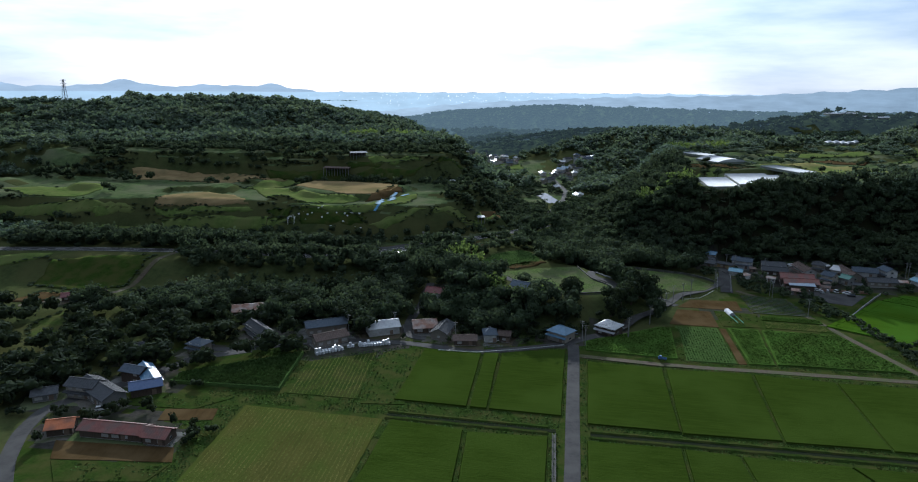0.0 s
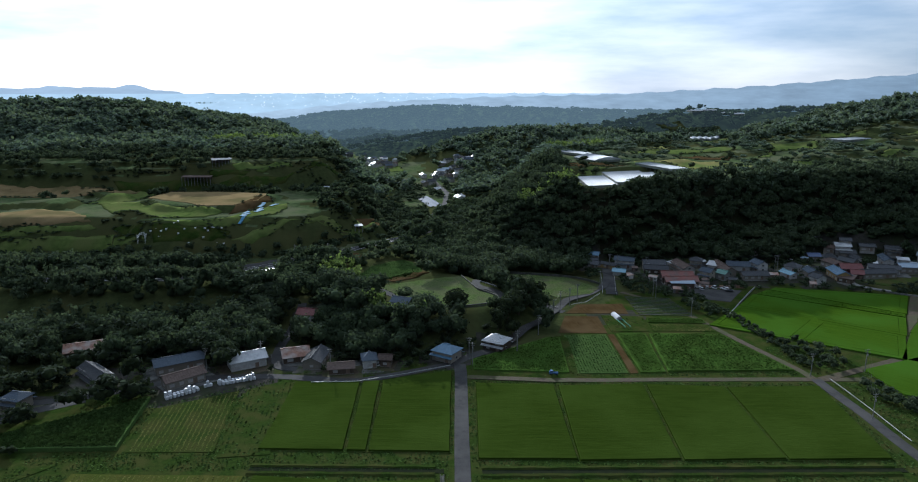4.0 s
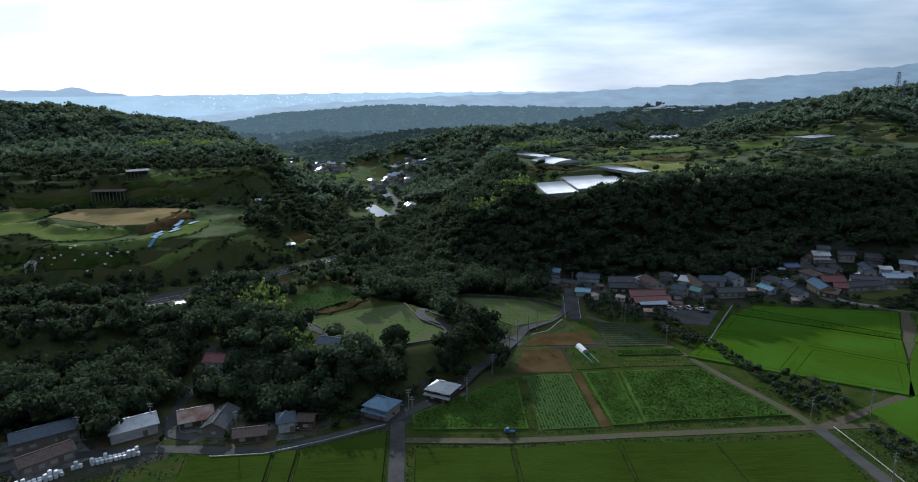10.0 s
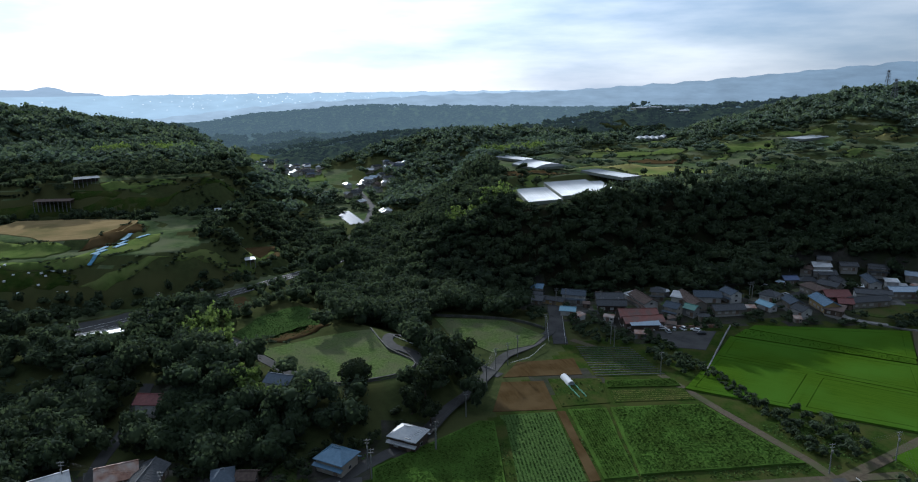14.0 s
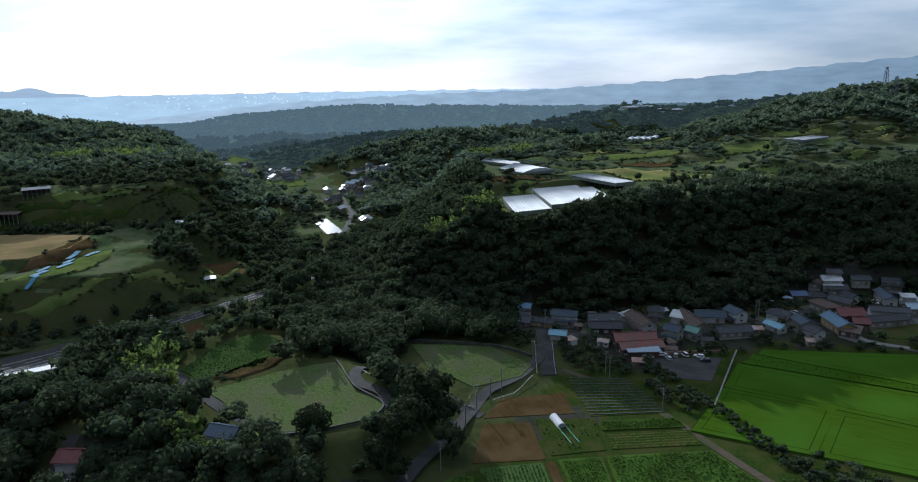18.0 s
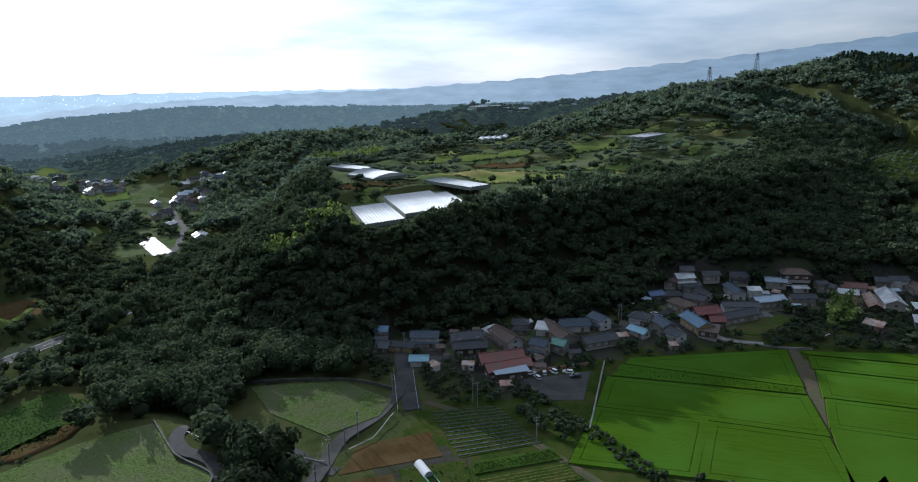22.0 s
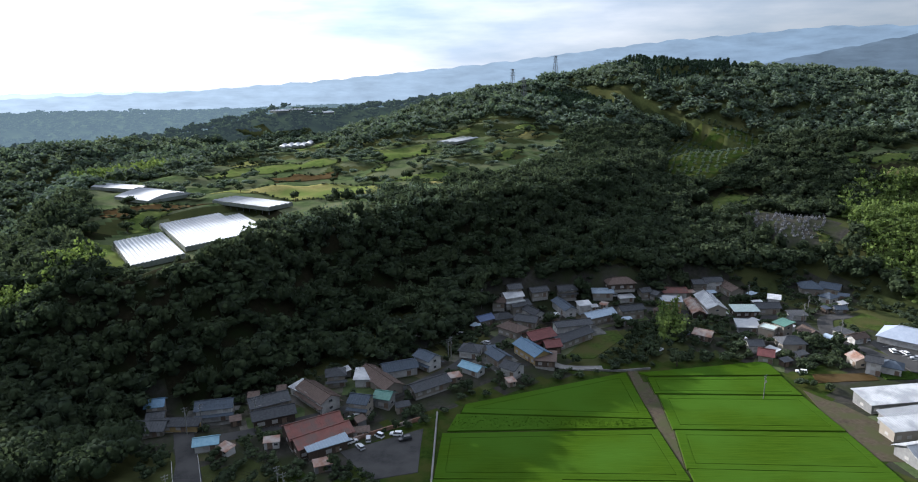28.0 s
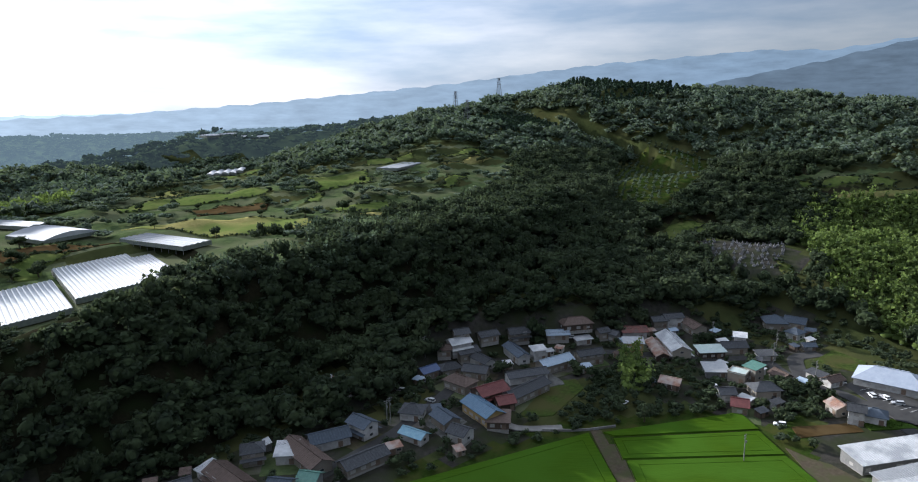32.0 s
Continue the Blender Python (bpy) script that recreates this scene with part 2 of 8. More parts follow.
# ---- the lie of the land ----
def smooth(v):
    v = np.clip(v, 0, 1)
    return v * v * (3 - 2 * v)


def line_dist(X, Y, pts):
    """Distance to a polyline and the third value of its points, run along it."""
    best, val = np.full(X.shape, 1e9), np.zeros(X.shape)
    for p, q in zip(pts, pts[1:]):
        dx, dy = q[0] - p[0], q[1] - p[1]
        u = np.clip(((X - p[0]) * dx + (Y - p[1]) * dy) / (dx * dx + dy * dy + 1e-9), 0, 1)
        d = np.hypot(X - p[0] - u * dx, Y - p[1] - u * dy)
        near = d < best
        best = np.where(near, d, best)
        if len(p) > 2:
            val = np.where(near, p[2] + u * (q[2] - p[2]), val)
    return best, val


def in_poly(X, Y, poly):
    odd = np.zeros(X.shape, bool)
    for (ax, ay), (bx, by) in zip(poly, poly[1:] + poly[:1]):
        cross = (ay > Y) != (by > Y)
        odd ^= cross & (X < (bx - ax) * (Y - ay) / ((by - ay) if by != ay else 1e-9) + ax)
    return odd


def outside(X, Y, poly):
    """Distance outside a polygon, 0 within."""
    d, _ = line_dist(X, Y, poly + poly[:1])
    return np.where(in_poly(X, Y, poly), 0, d)


def plateau(X, Y, poly, h, w):
    return h * smooth(1 - outside(X, Y, poly) / w)


def ridge(X, Y, pts, w):
    d, h = line_dist(X, Y, pts)
    return h * smooth(1 - d / w) ** 0.8


def ripple(X, Y, size):
    k = 6.283 / size
    return (np.sin(k * X + 1.3 * np.sin(0.7 * k * Y)) + np.sin(0.83 * k * Y + 1.1 * np.sin(0.6 * k * X + 2)) + 0.6 * np.sin(1.7 * k * (0.6 * X + 0.8 * Y) + 1)) / 2.6


LEFT_HILL = [(-1320, 624, 82), (-840, 708, 82), (-576, 828, 84), (-402, 894, 86), (-330, 1032, 64), (-270, 1200, 40), (-234, 1380, 10)]
RIGHT_HILL = [(396, 672, 55), (528, 768, 82), (664, 840, 98), (780, 774, 125), (888, 660, 110), (1010, 480, 89), (1200, 300, 84)]
EAST_SPUR = [(528, 518, 48), (611, 440, 58), (744, 384, 74)]
BAMBOO_SPUR = [(446, 414, 29), (480, 324, 29), (510, 216, 31)]
FRONT_RIDGE = [(-100, 1075, 16), (-40, 1085, 27), (55, 1095, 38), (150, 960, 48), (230, 1010, 46), (303, 1062, 53), (408, 1080, 70), (480, 1085, 66), (640, 1110, 74), (840, 1200, 80)]
MID_UPLAND = [(209, 872, 39), (300, 880, 42), (360, 890, 44), (450, 870, 50), (560, 860, 66)]
FAR_RIDGE = [(-420, 1700, 8), (-250, 1800, 42), (0, 1870, 58), (240, 1860, 52), (540, 1800, 46), (960, 1680, 50), (1440, 1320, 70)]
SIDE_DALE = [(-12, 800, 6), (12, 850, 8), (30, 890, 12), (46, 918, 17)]
VALLEY_FLOOR = [(-205, 1260), (-136, 1160), (-66, 1010), (0, 960), (52, 932), (58, 893), (36, 821), (26, 700), (12, 640), (-22, 646), (-46, 764), (-75, 850), (-120, 930), (-170, 1060)]
LOWER_DALE = [(30, 425, 2), (12, 460, 2.5), (6, 520, 3.5), (4, 600, 4.5), (-4, 660, 7)]
WEST_SPUR = [(62, 482), (84, 474), (112, 480), (112, 600), (76, 604), (60, 540)]
VALLEY = [(-4, 660, 7), (-30, 800, 6), (-90, 950, 5), (-155, 1115, 4), (-205, 1320, 0)]
TERRACES = [(-460, 404), (-110, 404), (-60, 430), (-34, 452), (-40, 520), (-80, 590), (-460, 600)]
RIGHT_PLATEAU = [(90, 474), (135, 468), (182, 486), (276, 482), (360, 492), (420, 518), (516, 528), (516, 768), (396, 912), (264, 840), (126, 744), (98, 600)]
LEFT_BENCH = [(-720, 440), (-300, 444), (-180, 446), (-118, 446), (-84, 448), (-66, 470), (-72, 564), (-84, 768), (-720, 768)]
UPPER_BENCH = [(-720, 560), (-300, 566), (-150, 560), (-96, 580), (-96, 740), (-720, 768)]
LOW_BENCH = [(-720, 350), (-102, 355), (-48, 336), (0, 314), (26, 322), (34, 342), (12, 374), (-14, 414), (-26, 454), (-72, 446), (-720, 432)]
HIGHWAY = [(-430, 344, 10), (-332, 358, 10), (-280, 366, 10), (-225, 370.5, 10), (-170, 372, 10), (-128.5, 370.7, 10), (-101, 388, 10), (-77.7, 406, 10), (-51.3, 431.6, 10), (-31, 456, 9.5), (-12, 480, 8.5), (-2, 500, 7.5)]
PADS = [([(-160, 120), (150, 120), (262, 235), (322, 322), (256, 368), (186, 386), (140, 382), (100, 366), (70, 330), (50, 296), (10, 282), (-60, 272), (-160, 252)], 0, 14),
        ([(84, 392), (112, 428), (175, 412), (215, 420), (250, 432), (285, 425), (315, 408), (360, 392), (398, 362), (390, 310), (352, 300), (318, 356), (252, 388), (180, 396), (120, 392)], 1.5, 14),
        ([(104, 474), (134, 482), (182, 506), (184, 572), (134, 574), (106, 545)], 39.2, 14)]


def land(X, Y):
    """Height of the ground."""
    X, Y = np.asarray(X, float), np.asarray(Y, float)
    z = np.zeros(X.shape)
    for f in (ridge(X, Y, LEFT_HILL, 400), ridge(X, Y, RIGHT_HILL, 370), ridge(X, Y, EAST_SPUR, 145), ridge(X, Y, BAMBOO_SPUR, 75),
              ridge(X, Y, FRONT_RIDGE, 190), ridge(X, Y, MID_UPLAND, 150), ridge(X, Y, FAR_RIDGE, 430), plateau(X, Y, RIGHT_PLATEAU, 43, 48), plateau(X, Y, WEST_SPUR, 29, 36),
              plateau(X, Y + 7 * np.sin(X / 31) + 3 * np.sin(X / 13 + 1), LEFT_BENCH, 32, 46), plateau(X, Y, UPPER_BENCH, 51, 62), plateau(X, Y, LOW_BENCH, 10, 29)):
        z = np.maximum(z, f)
    d, h = line_dist(X, Y, VALLEY)
    k = smooth(1 - (d - 26) / 75)
    z = z * (1 - k) + np.minimum(z, h) * k
    for line in (SIDE_DALE, LOWER_DALE):
        d, h = line_dist(X, Y, line)
        k = smooth(1 - (d - 14) / 45)
        z = z * (1 - k) + np.minimum(z, h) * k
    r = np.hypot(X, Y - 100)
    z = z + (0.05 * z + 0.0) * ripple(X, Y, 95) + 0.035 * z * ripple(X + 40, Y - 70, 37)
    # contour steps on the farmed slope
    k = smooth(1 - outside(X, Y, TERRACES) / 25)
    q = z / 4.2
    z = z * (1 - k) + k * 4.2 * (np.floor(q) + 0.15 * (q - np.floor(q)) + 0.85 * smooth((q - np.floor(q) - 0.6) / 0.4))
    z = z - 75 * smooth((r - 2050) / 1600)
    d, h = line_dist(X, Y, HIGHWAY)
    k = smooth(1 - (d - 6.5) / 13)
    z = z * (1 - k) + h * k
    for poly, h, margin in PADS:
        d = outside(X, Y, poly)
        k = smooth(1 - d / margin)
        z = z * (1 - k) + h * k
    return z


def land_at(x, y):
    return float(land(np.array([x]), np.array([y]))[0])


# ---- building blocks ----
from mathutils.geometry import delaunay_2d_cdt


def part(name, bm, material, parent=None, label=""):
    me = bpy.data.meshes.new(name)
    bm.to_mesh(me)
    bm.free()
    me.materials.append(material)
    ob = new(name, me)
    if parent is not None:
        ob.parent = parent
    if label:
        ob["label"] = label
    return ob


def box(bm, x0, x1, y0, y1, z0, z1):
    v = [bm.verts.new(p) for p in ((x0, y0, z0), (x1, y0, z0), (x1, y1, z0), (x0, y1, z0), (x0, y0, z1), (x1, y0, z1), (x1, y1, z1), (x0, y1, z1))]
    for f in ((3, 2, 1, 0), (4, 5, 6, 7), (0, 1, 5, 4), (1, 2, 6, 5), (2, 3, 7, 6), (3, 0, 4, 7)):
        bm.faces.new([v[i] for i in f])
    return v


def slab(bm, quad, t):
    """A plate on four corners, t thick, downwards."""
    a = [bm.verts.new(p) for p in quad]
    b = [bm.verts.new((p[0], p[1], p[2] - t)) for p in quad]
    bm.faces.new(a)
    bm.faces.new(b[::-1])
    n = len(quad)
    for i in range(n):
        bm.faces.new((a[i], b[i], b[(i + 1) % n], a[(i + 1) % n]))


def raw_mesh(name, co, tri, material):
    """A mesh from arrays of corners and triangles."""
    me = bpy.data.meshes.new(name)
    co, tri = np.ascontiguousarray(co, np.float32), np.ascontiguousarray(tri, np.int32)
    k = tri.shape[1]
    me.vertices.add(len(co))
    me.vertices.foreach_set("co", co.ravel())
    me.loops.add(tri.size)
    me.loops.foreach_set("vertex_index", tri.ravel())
    me.polygons.add(len(tri))
    me.polygons.foreach_set("loop_start", np.arange(0, tri.size, k, dtype=np.int32))
    me.update(calc_edges=True)
    me.materials.append(material)
    return me


FIELDS, ROADS, HOUSES = [], [], []


def field(kind, poly, z):
    FIELDS.append((kind, poly, z))
    if 0.5 < z < 90:
        PADS.append((poly, z, 9 if poly[0][0] < -30 else 7))


def road(name, pts, w, material):
    ROADS.append((name, pts, w, material))


# ---- plan: fields, then roads ----
field("rice", [(17.3, 258.9), (46.0, 256.3), (44.2, 204.8), (14.8, 206.2)], 0)
field("rice", [(47.7, 255.4), (79.4, 255.8), (75.1, 203.9), (44.8, 204.1)], 0)
field("rice", [(80.6, 255.4), (108.6, 252.2), (106.3, 202.9), (75.8, 203.2)], 0)
field("rice", [(109.5, 251.8), (143.8, 251.4), (137.9, 201.6), (107.0, 202.3)], 0)
field("rice", [(14.3, 195.1), (42.5, 194.4), (41.2, 156.9), (12.3, 152.6)], 0)
field("rice", [(43.7, 194.2), (59.0, 192.5), (60.4, 159.7), (42.4, 157.1)], 0)
field("rice", [(60.0, 192.3), (89.6, 191.2), (100.3, 165.6), (61.6, 159.9)], 0)
field("rice", [(90.5, 191.2), (109.6, 190.4), (120.3, 164.8), (101.2, 165.6)], 0)
field("rice", [(110.5, 190.4), (131.6, 189.6), (142.3, 164.0), (121.2, 164.8)], 0)
field("rice", [(-49.7, 199.7), (-25.3, 196.3), (-23.3, 147.4), (-52.4, 143.1)], 0)
field("rice", [(-23.8, 195.3), (1.9, 195.8), (1.3, 151.0), (-22.1, 147.6)], 0)
field("stubble", [(-102.1, 202.9), (-52.4, 200.1), (-53.6, 142.9), (-100.3, 136.1)], 0)
field("rice", [(-50.1, 262.3), (-26.0, 262.1), (-26.1, 212.5), (-52.1, 214.2)], 0)
field("rice", [(-24.8, 262.0), (-18.7, 262.1), (-19.2, 212.1), (-24.9, 212.4)], 0)
field("rice", [(-17.5, 262.4), (8.6, 270.7), (6.3, 210.5), (-18.3, 212.0)], 0)
field("corn", [(-137.6, 223.2), (-98.6, 250.4), (-94.8, 215.2), (-137.7, 215.2)], 0)
field("rows", [(-93.5, 243.1), (-69.0, 256.2), (-65.2, 213.0), (-92.0, 213.7)], 0)
field("garden", [(-52.1, 265.4), (-47.8, 211.1), (-63.2, 209.7), (-66.6, 256.6)], 0)
field("garden", [(-152.8, 207.9), (-131.0, 207.8), (-108.6, 207.4), (-118.3, 197.0), (-152.6, 196.2)], 0)
field("soil", [(-150, 171.5), (-111, 173), (-107, 165), (-144, 161.5)], 0)
field("garden", [(-143, 160.5), (-107, 164), (-108.8, 154.5), (-134.5, 150.7)], 0)
field("soil", [(-128, 196), (-110, 199), (-108, 191), (-126, 188)], 0)
field("lush", [(190, 374.6), (251.8, 357.6), (231.8, 330.2), (186, 371.4)], 0)
field("weeds", [(183.2, 370.6), (230.4, 329.0), (228.2, 325.9), (175.5, 364.6)], 0)
field("lush", [(172.3, 363.3), (226.7, 323.5), (211.6, 301.1), (184.1, 323.5), (156.9, 345.3)], 0)
field("lush", [(155.5, 344.2), (183.4, 322.7), (159.2, 298.2), (130.7, 317.9)], 0)
field("lush", [(183.9, 321.6), (210.2, 300.2), (193.2, 274.7), (160.0, 297.7)], 0)
field("lush", [(257.4, 353.6), (302.4, 330.7), (296.3, 321.7), (257.9, 351.2)], 0)
field("lush", [(255.9, 349.2), (294.1, 319.9), (286.1, 308.6), (248.3, 340.3)], 0)
field("lush", [(247.5, 337.8), (284.5, 306.9), (272.5, 287.8), (232.4, 320.9)], 0)
field("lush", [(231.5, 319.1), (271.0, 286.0), (259.2, 268.7), (216.9, 304.6)], 0)
field("lush", [(216.3, 303.3), (258.5, 267.6), (246.3, 249.6), (235.6, 245.5), (192.6, 275.1)], 0)
field("lush", [(170.3, 264.8), (206.6, 278.4), (179.8, 237.2), (171.1, 243.4)], 0)
field("crop", [(52, 304), (57, 303), (54, 266), (17, 270), (17, 280)], 0.6)
field("veg", [(59.5, 307.7), (78.5, 307.7), (77.0, 265.8), (57.1, 266.0)], 0)
field("soil", [(79.3, 308.0), (82.2, 308.1), (80.9, 265.9), (77.7, 265.7)], 0)
field("crop", [(83.2, 308.4), (96.7, 307.9), (91.7, 266.3), (81.7, 266.1)], 0)
field("soy", [(97.9, 307.7), (130.3, 305.5), (142.5, 265.9), (92.6, 266.8)], 0)
field("soil", [(65.0, 333.6), (80.9, 332.4), (80.0, 309.3), (57.6, 310.6)], 0)
field("soil", [(74.5, 351.0), (98.2, 351.4), (97.1, 335.7), (66.0, 337.4)], 0)
field("garden", [(82.7, 333.8), (102.9, 331.5), (99.3, 311.3), (82.0, 310.9)], 0)
field("mulch", [(102.5, 364.3), (124.8, 359.6), (128.2, 330.7), (101.4, 332.8)], 0)
field("crop", [(103.3, 329.2), (129.9, 327.1), (129.6, 320.6), (102.3, 322.9)], 0)
field("rows", [(102.4, 321.3), (129.8, 319.0), (130.0, 309.4), (101.0, 311.5)], 0)
field("meadow", [(46, 405), (79, 397), (92, 375), (85, 365), (66, 359), (51, 381)], 1.2)
field("gravel", [(141, 374), (169, 370), (154, 350), (141, 355)], 0.8)
field("soil", [(-28, 364), (-7, 384), (-1, 380), (-6, 372), (-18, 362)], 99)
field("pale", [(-27, 355), (-1, 321), (26, 323), (33, 333), (25, 344), (17, 371), (-5, 366)], 9.5)
field("veg", [(-40, 374), (-34, 394), (-16, 408), (-3, 395), (-7, 371), (-31, 360)], 9.5)
field("soil", [(-54, 421), (-44, 425), (-36, 409), (-45, 401)], 10)
field("lot", [(-123, 388), (-111, 395), (-93, 408), (-74, 423), (-66, 413), (-88, 391), (-96, 373)], 10)
field("tan", [(-194, 491), (-190, 519), (-154, 519), (-118, 509), (-117, 480), (-128, 462), (-145, 459), (-169, 475)], 33.6)
field("terrace", [(-232, 508), (-219, 539), (-204, 538), (-206, 515), (-213, 492), (-239, 490)], 99)
field("tan", [(-279, 438), (-279, 453), (-260, 470), (-231, 462), (-209, 441)], 99)
field("soil", [(-128, 450), (-127, 458), (-119, 502), (-113, 502), (-110, 497), (-117, 461)], 99)
field("terrace", [(-168, 430), (-137, 433), (-124, 440), (-112, 468), (-105, 482), (-98, 485), (-95, 471), (-98, 448), (-114, 436), (-126, 431), (-152, 429)], 99)
field("garden", [(-194, 435), (-173, 431), (-174, 422), (-185, 427)], 99)
field("garden", [(-168, 428), (-129, 429), (-121, 430), (-123, 425), (-152, 418), (-163, 419)], 99)
field("terrace", [(-120, 426), (-107, 425), (-96, 430), (-86, 439), (-81, 441), (-91, 439), (-103, 432), (-116, 427)], 99)
field("terrace", [(-82, 435), (-78, 443), (-68, 456), (-58, 458), (-62, 451), (-72, 446)], 99)
field("terrace", [(-62, 450), (-53, 460), (-40, 504), (-38, 509), (-46, 462), (-57, 452)], 99)
field("soil", [(-65, 512), (-42, 514), (-36, 488), (-55, 480)], 14)
field("terrace", [(-278, 436), (-209, 439), (-203, 435), (-240, 433), (-274, 431)], 99)
field("terrace", [(-269, 429), (-235, 431), (-200, 432), (-182, 427), (-166, 420), (-195, 425), (-233, 425), (-262, 422)], 99)
field("terrace", [(-229, 493), (-202, 491), (-174, 466), (-133, 455), (-139, 440), (-171, 437), (-203, 455)], 99)
field("terrace", [(-154, 555), (-137, 569), (-112, 567), (-109, 564), (-127, 561), (-136, 555), (-147, 549)], 99)
field("dark", [(-170, 548), (-140, 552), (-144, 546), (-168, 544)], 99)
field("dark", [(-160, 540), (-133, 551), (-105, 560), (-78, 590), (-74, 583), (-131, 541), (-157, 536)], 99)
field("dark", [(-241, 544), (-191, 545), (-164, 540), (-172, 537), (-235, 539)], 99)
field("tan", [(-364, 544), (-300, 545), (-235, 539), (-219, 539), (-249, 517), (-353, 527)], 99)
field("lowmeadow", [(-218, 241), (-231, 257), (-235, 270), (-232, 282), (-216, 264), (-209, 247)], 99)
field("soil", [(-271, 293), (-267, 310), (-251, 309), (-255, 296)], 99)
field("soil", [(-207, 312), (-199, 321), (-199, 337), (-190, 325), (-199, 313)], 99)
field("terrace", [(-318, 338), (-291, 348), (-293, 353), (-328, 345)], 99)
field("hay", [(186, 640), (212, 616), (252, 614), (272, 584), (272, 566), (248, 564), (216, 576), (205, 598)], 99)
field("terrace", [(199, 706), (236, 738), (286, 752), (302, 722), (298, 680), (281, 690), (236, 706), (198, 686)], 99)
field("soil", [(233, 670), (262, 686), (287, 661), (276, 642), (232, 642)], 99)
field("soil", [(116, 600), (132, 609), (152, 606), (172, 586), (150, 589), (138, 598), (123, 578), (115, 580)], 99)
field("terrace", [(124, 577), (139, 596), (150, 587), (136, 577), (131, 556), (122, 558)], 99)
field("terrace", [(94, 560), (110, 538), (110, 497), (103, 477), (96, 541)], 99)
field("terrace", [(297, 597), (335, 591), (334, 581), (299, 573)], 99)
field("hay", [(300, 570), (344, 571), (343, 564), (308, 560)], 99)
field("terrace", [(391, 700), (404, 716), (444, 705), (439, 695), (409, 696)], 99)
field("hay", [(439, 660), (485, 664), (495, 655), (480, 653), (440, 655)], 99)
field("terrace", [(382, 595), (441, 633), (427, 612), (391, 590)], 99)
field("terrace", [(296, 627), (315, 648), (319, 642), (303, 619)], 99)
field("clearing", [(433, 454), (474, 467), (484, 462), (494, 446), (484, 445), (465, 448), (438, 448)], 99)
field("hay", [(474, 465), (485, 461), (491, 448), (481, 452)], 99)
field("grass", [(436, 381), (435, 371), (425, 363), (423, 368)], 99)
field("terrace", [(565, 429), (614, 397), (624, 381), (613, 381), (566, 421)], 99)
field("hay", [(563, 407), (592, 388), (633, 365), (622, 362), (570, 398)], 99)
field("grass", [(368, 332), (386, 331), (381, 316), (367, 314), (366, 323)], 1.6)
field("lot", [(351, 314), (362, 313), (353, 285), (336, 280), (334, 292)], 1.5)
field("dirt", [(291, 310), (290, 302), (291, 296), (287, 282), (274, 273), (271, 266), (262, 274), (264, 281), (271, 288), (278, 296)], 0.02)
field("terrace", [(-420, 463), (-400, 473), (-343, 474), (-334, 458), (-337, 434), (-376, 434)], 99)
field("terrace", [(-391, 427), (-332, 428), (-290, 432), (-329, 418), (-388, 422)], 99)
field("terrace", [(-319, 424), (-297, 433), (-288, 430), (-312, 420)], 99)
field("terrace", [(-328, 409), (-292, 421), (-271, 427), (-266, 422), (-295, 413)], 99)
field("dark", [(-287, 345), (-230, 358), (-230, 326), (-248, 316), (-282, 320)], 99)
field("soil", [(305, 314), (323, 301), (319, 296), (299, 309)], 0.6)
field("crop", [(324, 300), (338, 291), (334, 285), (321, 295)], 0.6)
field("grass", [(243, 381), (273, 393), (283, 388), (278, 380), (252, 373)], 1.2)
field("terrace", [(-103, 697), (-189, 1284), (-146, 1194), (-154, 1081)], 99)
field("terrace", [(-94, 739), (-120, 1072), (-106, 994), (-89, 740)], 99)
field("terrace", [(-87, 928), (-45, 935), (-34, 872), (-72, 858)], 99)
field("terrace", [(-68, 656), (-48, 737), (-41, 722), (-62, 645)], 99)
field("terrace", [(-86, 641), (-86, 720), (-101, 881), (-82, 638)], 99)
LEFT_FARM = [(-345, 352), (-225, 365), (-202, 348), (-186, 328), (-196, 308), (-240, 290), (-290, 288), (-345, 300)]
PLATEAU_FARM = [(100, 476), (130, 470), (176, 500), (222, 478), (235, 520), (350, 552), (440, 572), (502, 640), (508, 690), (450, 735), (390, 728), (340, 770), (392, 900), (330, 925), (262, 800), (190, 745), (120, 700), (112, 600), (100, 520)]
TUNNEL_FARM = [(296, 838), (390, 846), (420, 912), (325, 915)]
MEADOW_FOOT = [(425, 436), (455, 426), (492, 432), (498, 450), (478, 466), (432, 456)]
VALLEY_FARM = VALLEY_FLOOR
EAST_FARM = [(555, 360), (630, 350), (660, 420), (560, 440)]
ORCHARD = [(486, 484), (517, 487), (556, 492), (684, 560), (662, 622), (588, 596), (484, 518)]
field("dark", [(p[0] - 4, p[1] - 6) for p in ORCHARD], 99)
field("terrace", [(342, 705), (386, 690), (361, 642), (320, 648)], 99)
field("terrace", [(460, 684), (499, 676), (488, 660)], 99)
field("terrace", [(318, 842), (384, 850), (398, 872), (330, 868)], 99)
field("hay", [(228, 760), (262, 790), (270, 770), (240, 742)], 99)
road("road", [(8.2, 152.0), (9.3, 179.3), (10.3, 216.3), (12.2, 270.0), (11.9, 276.6)], 4.6, M_ASPHALT)
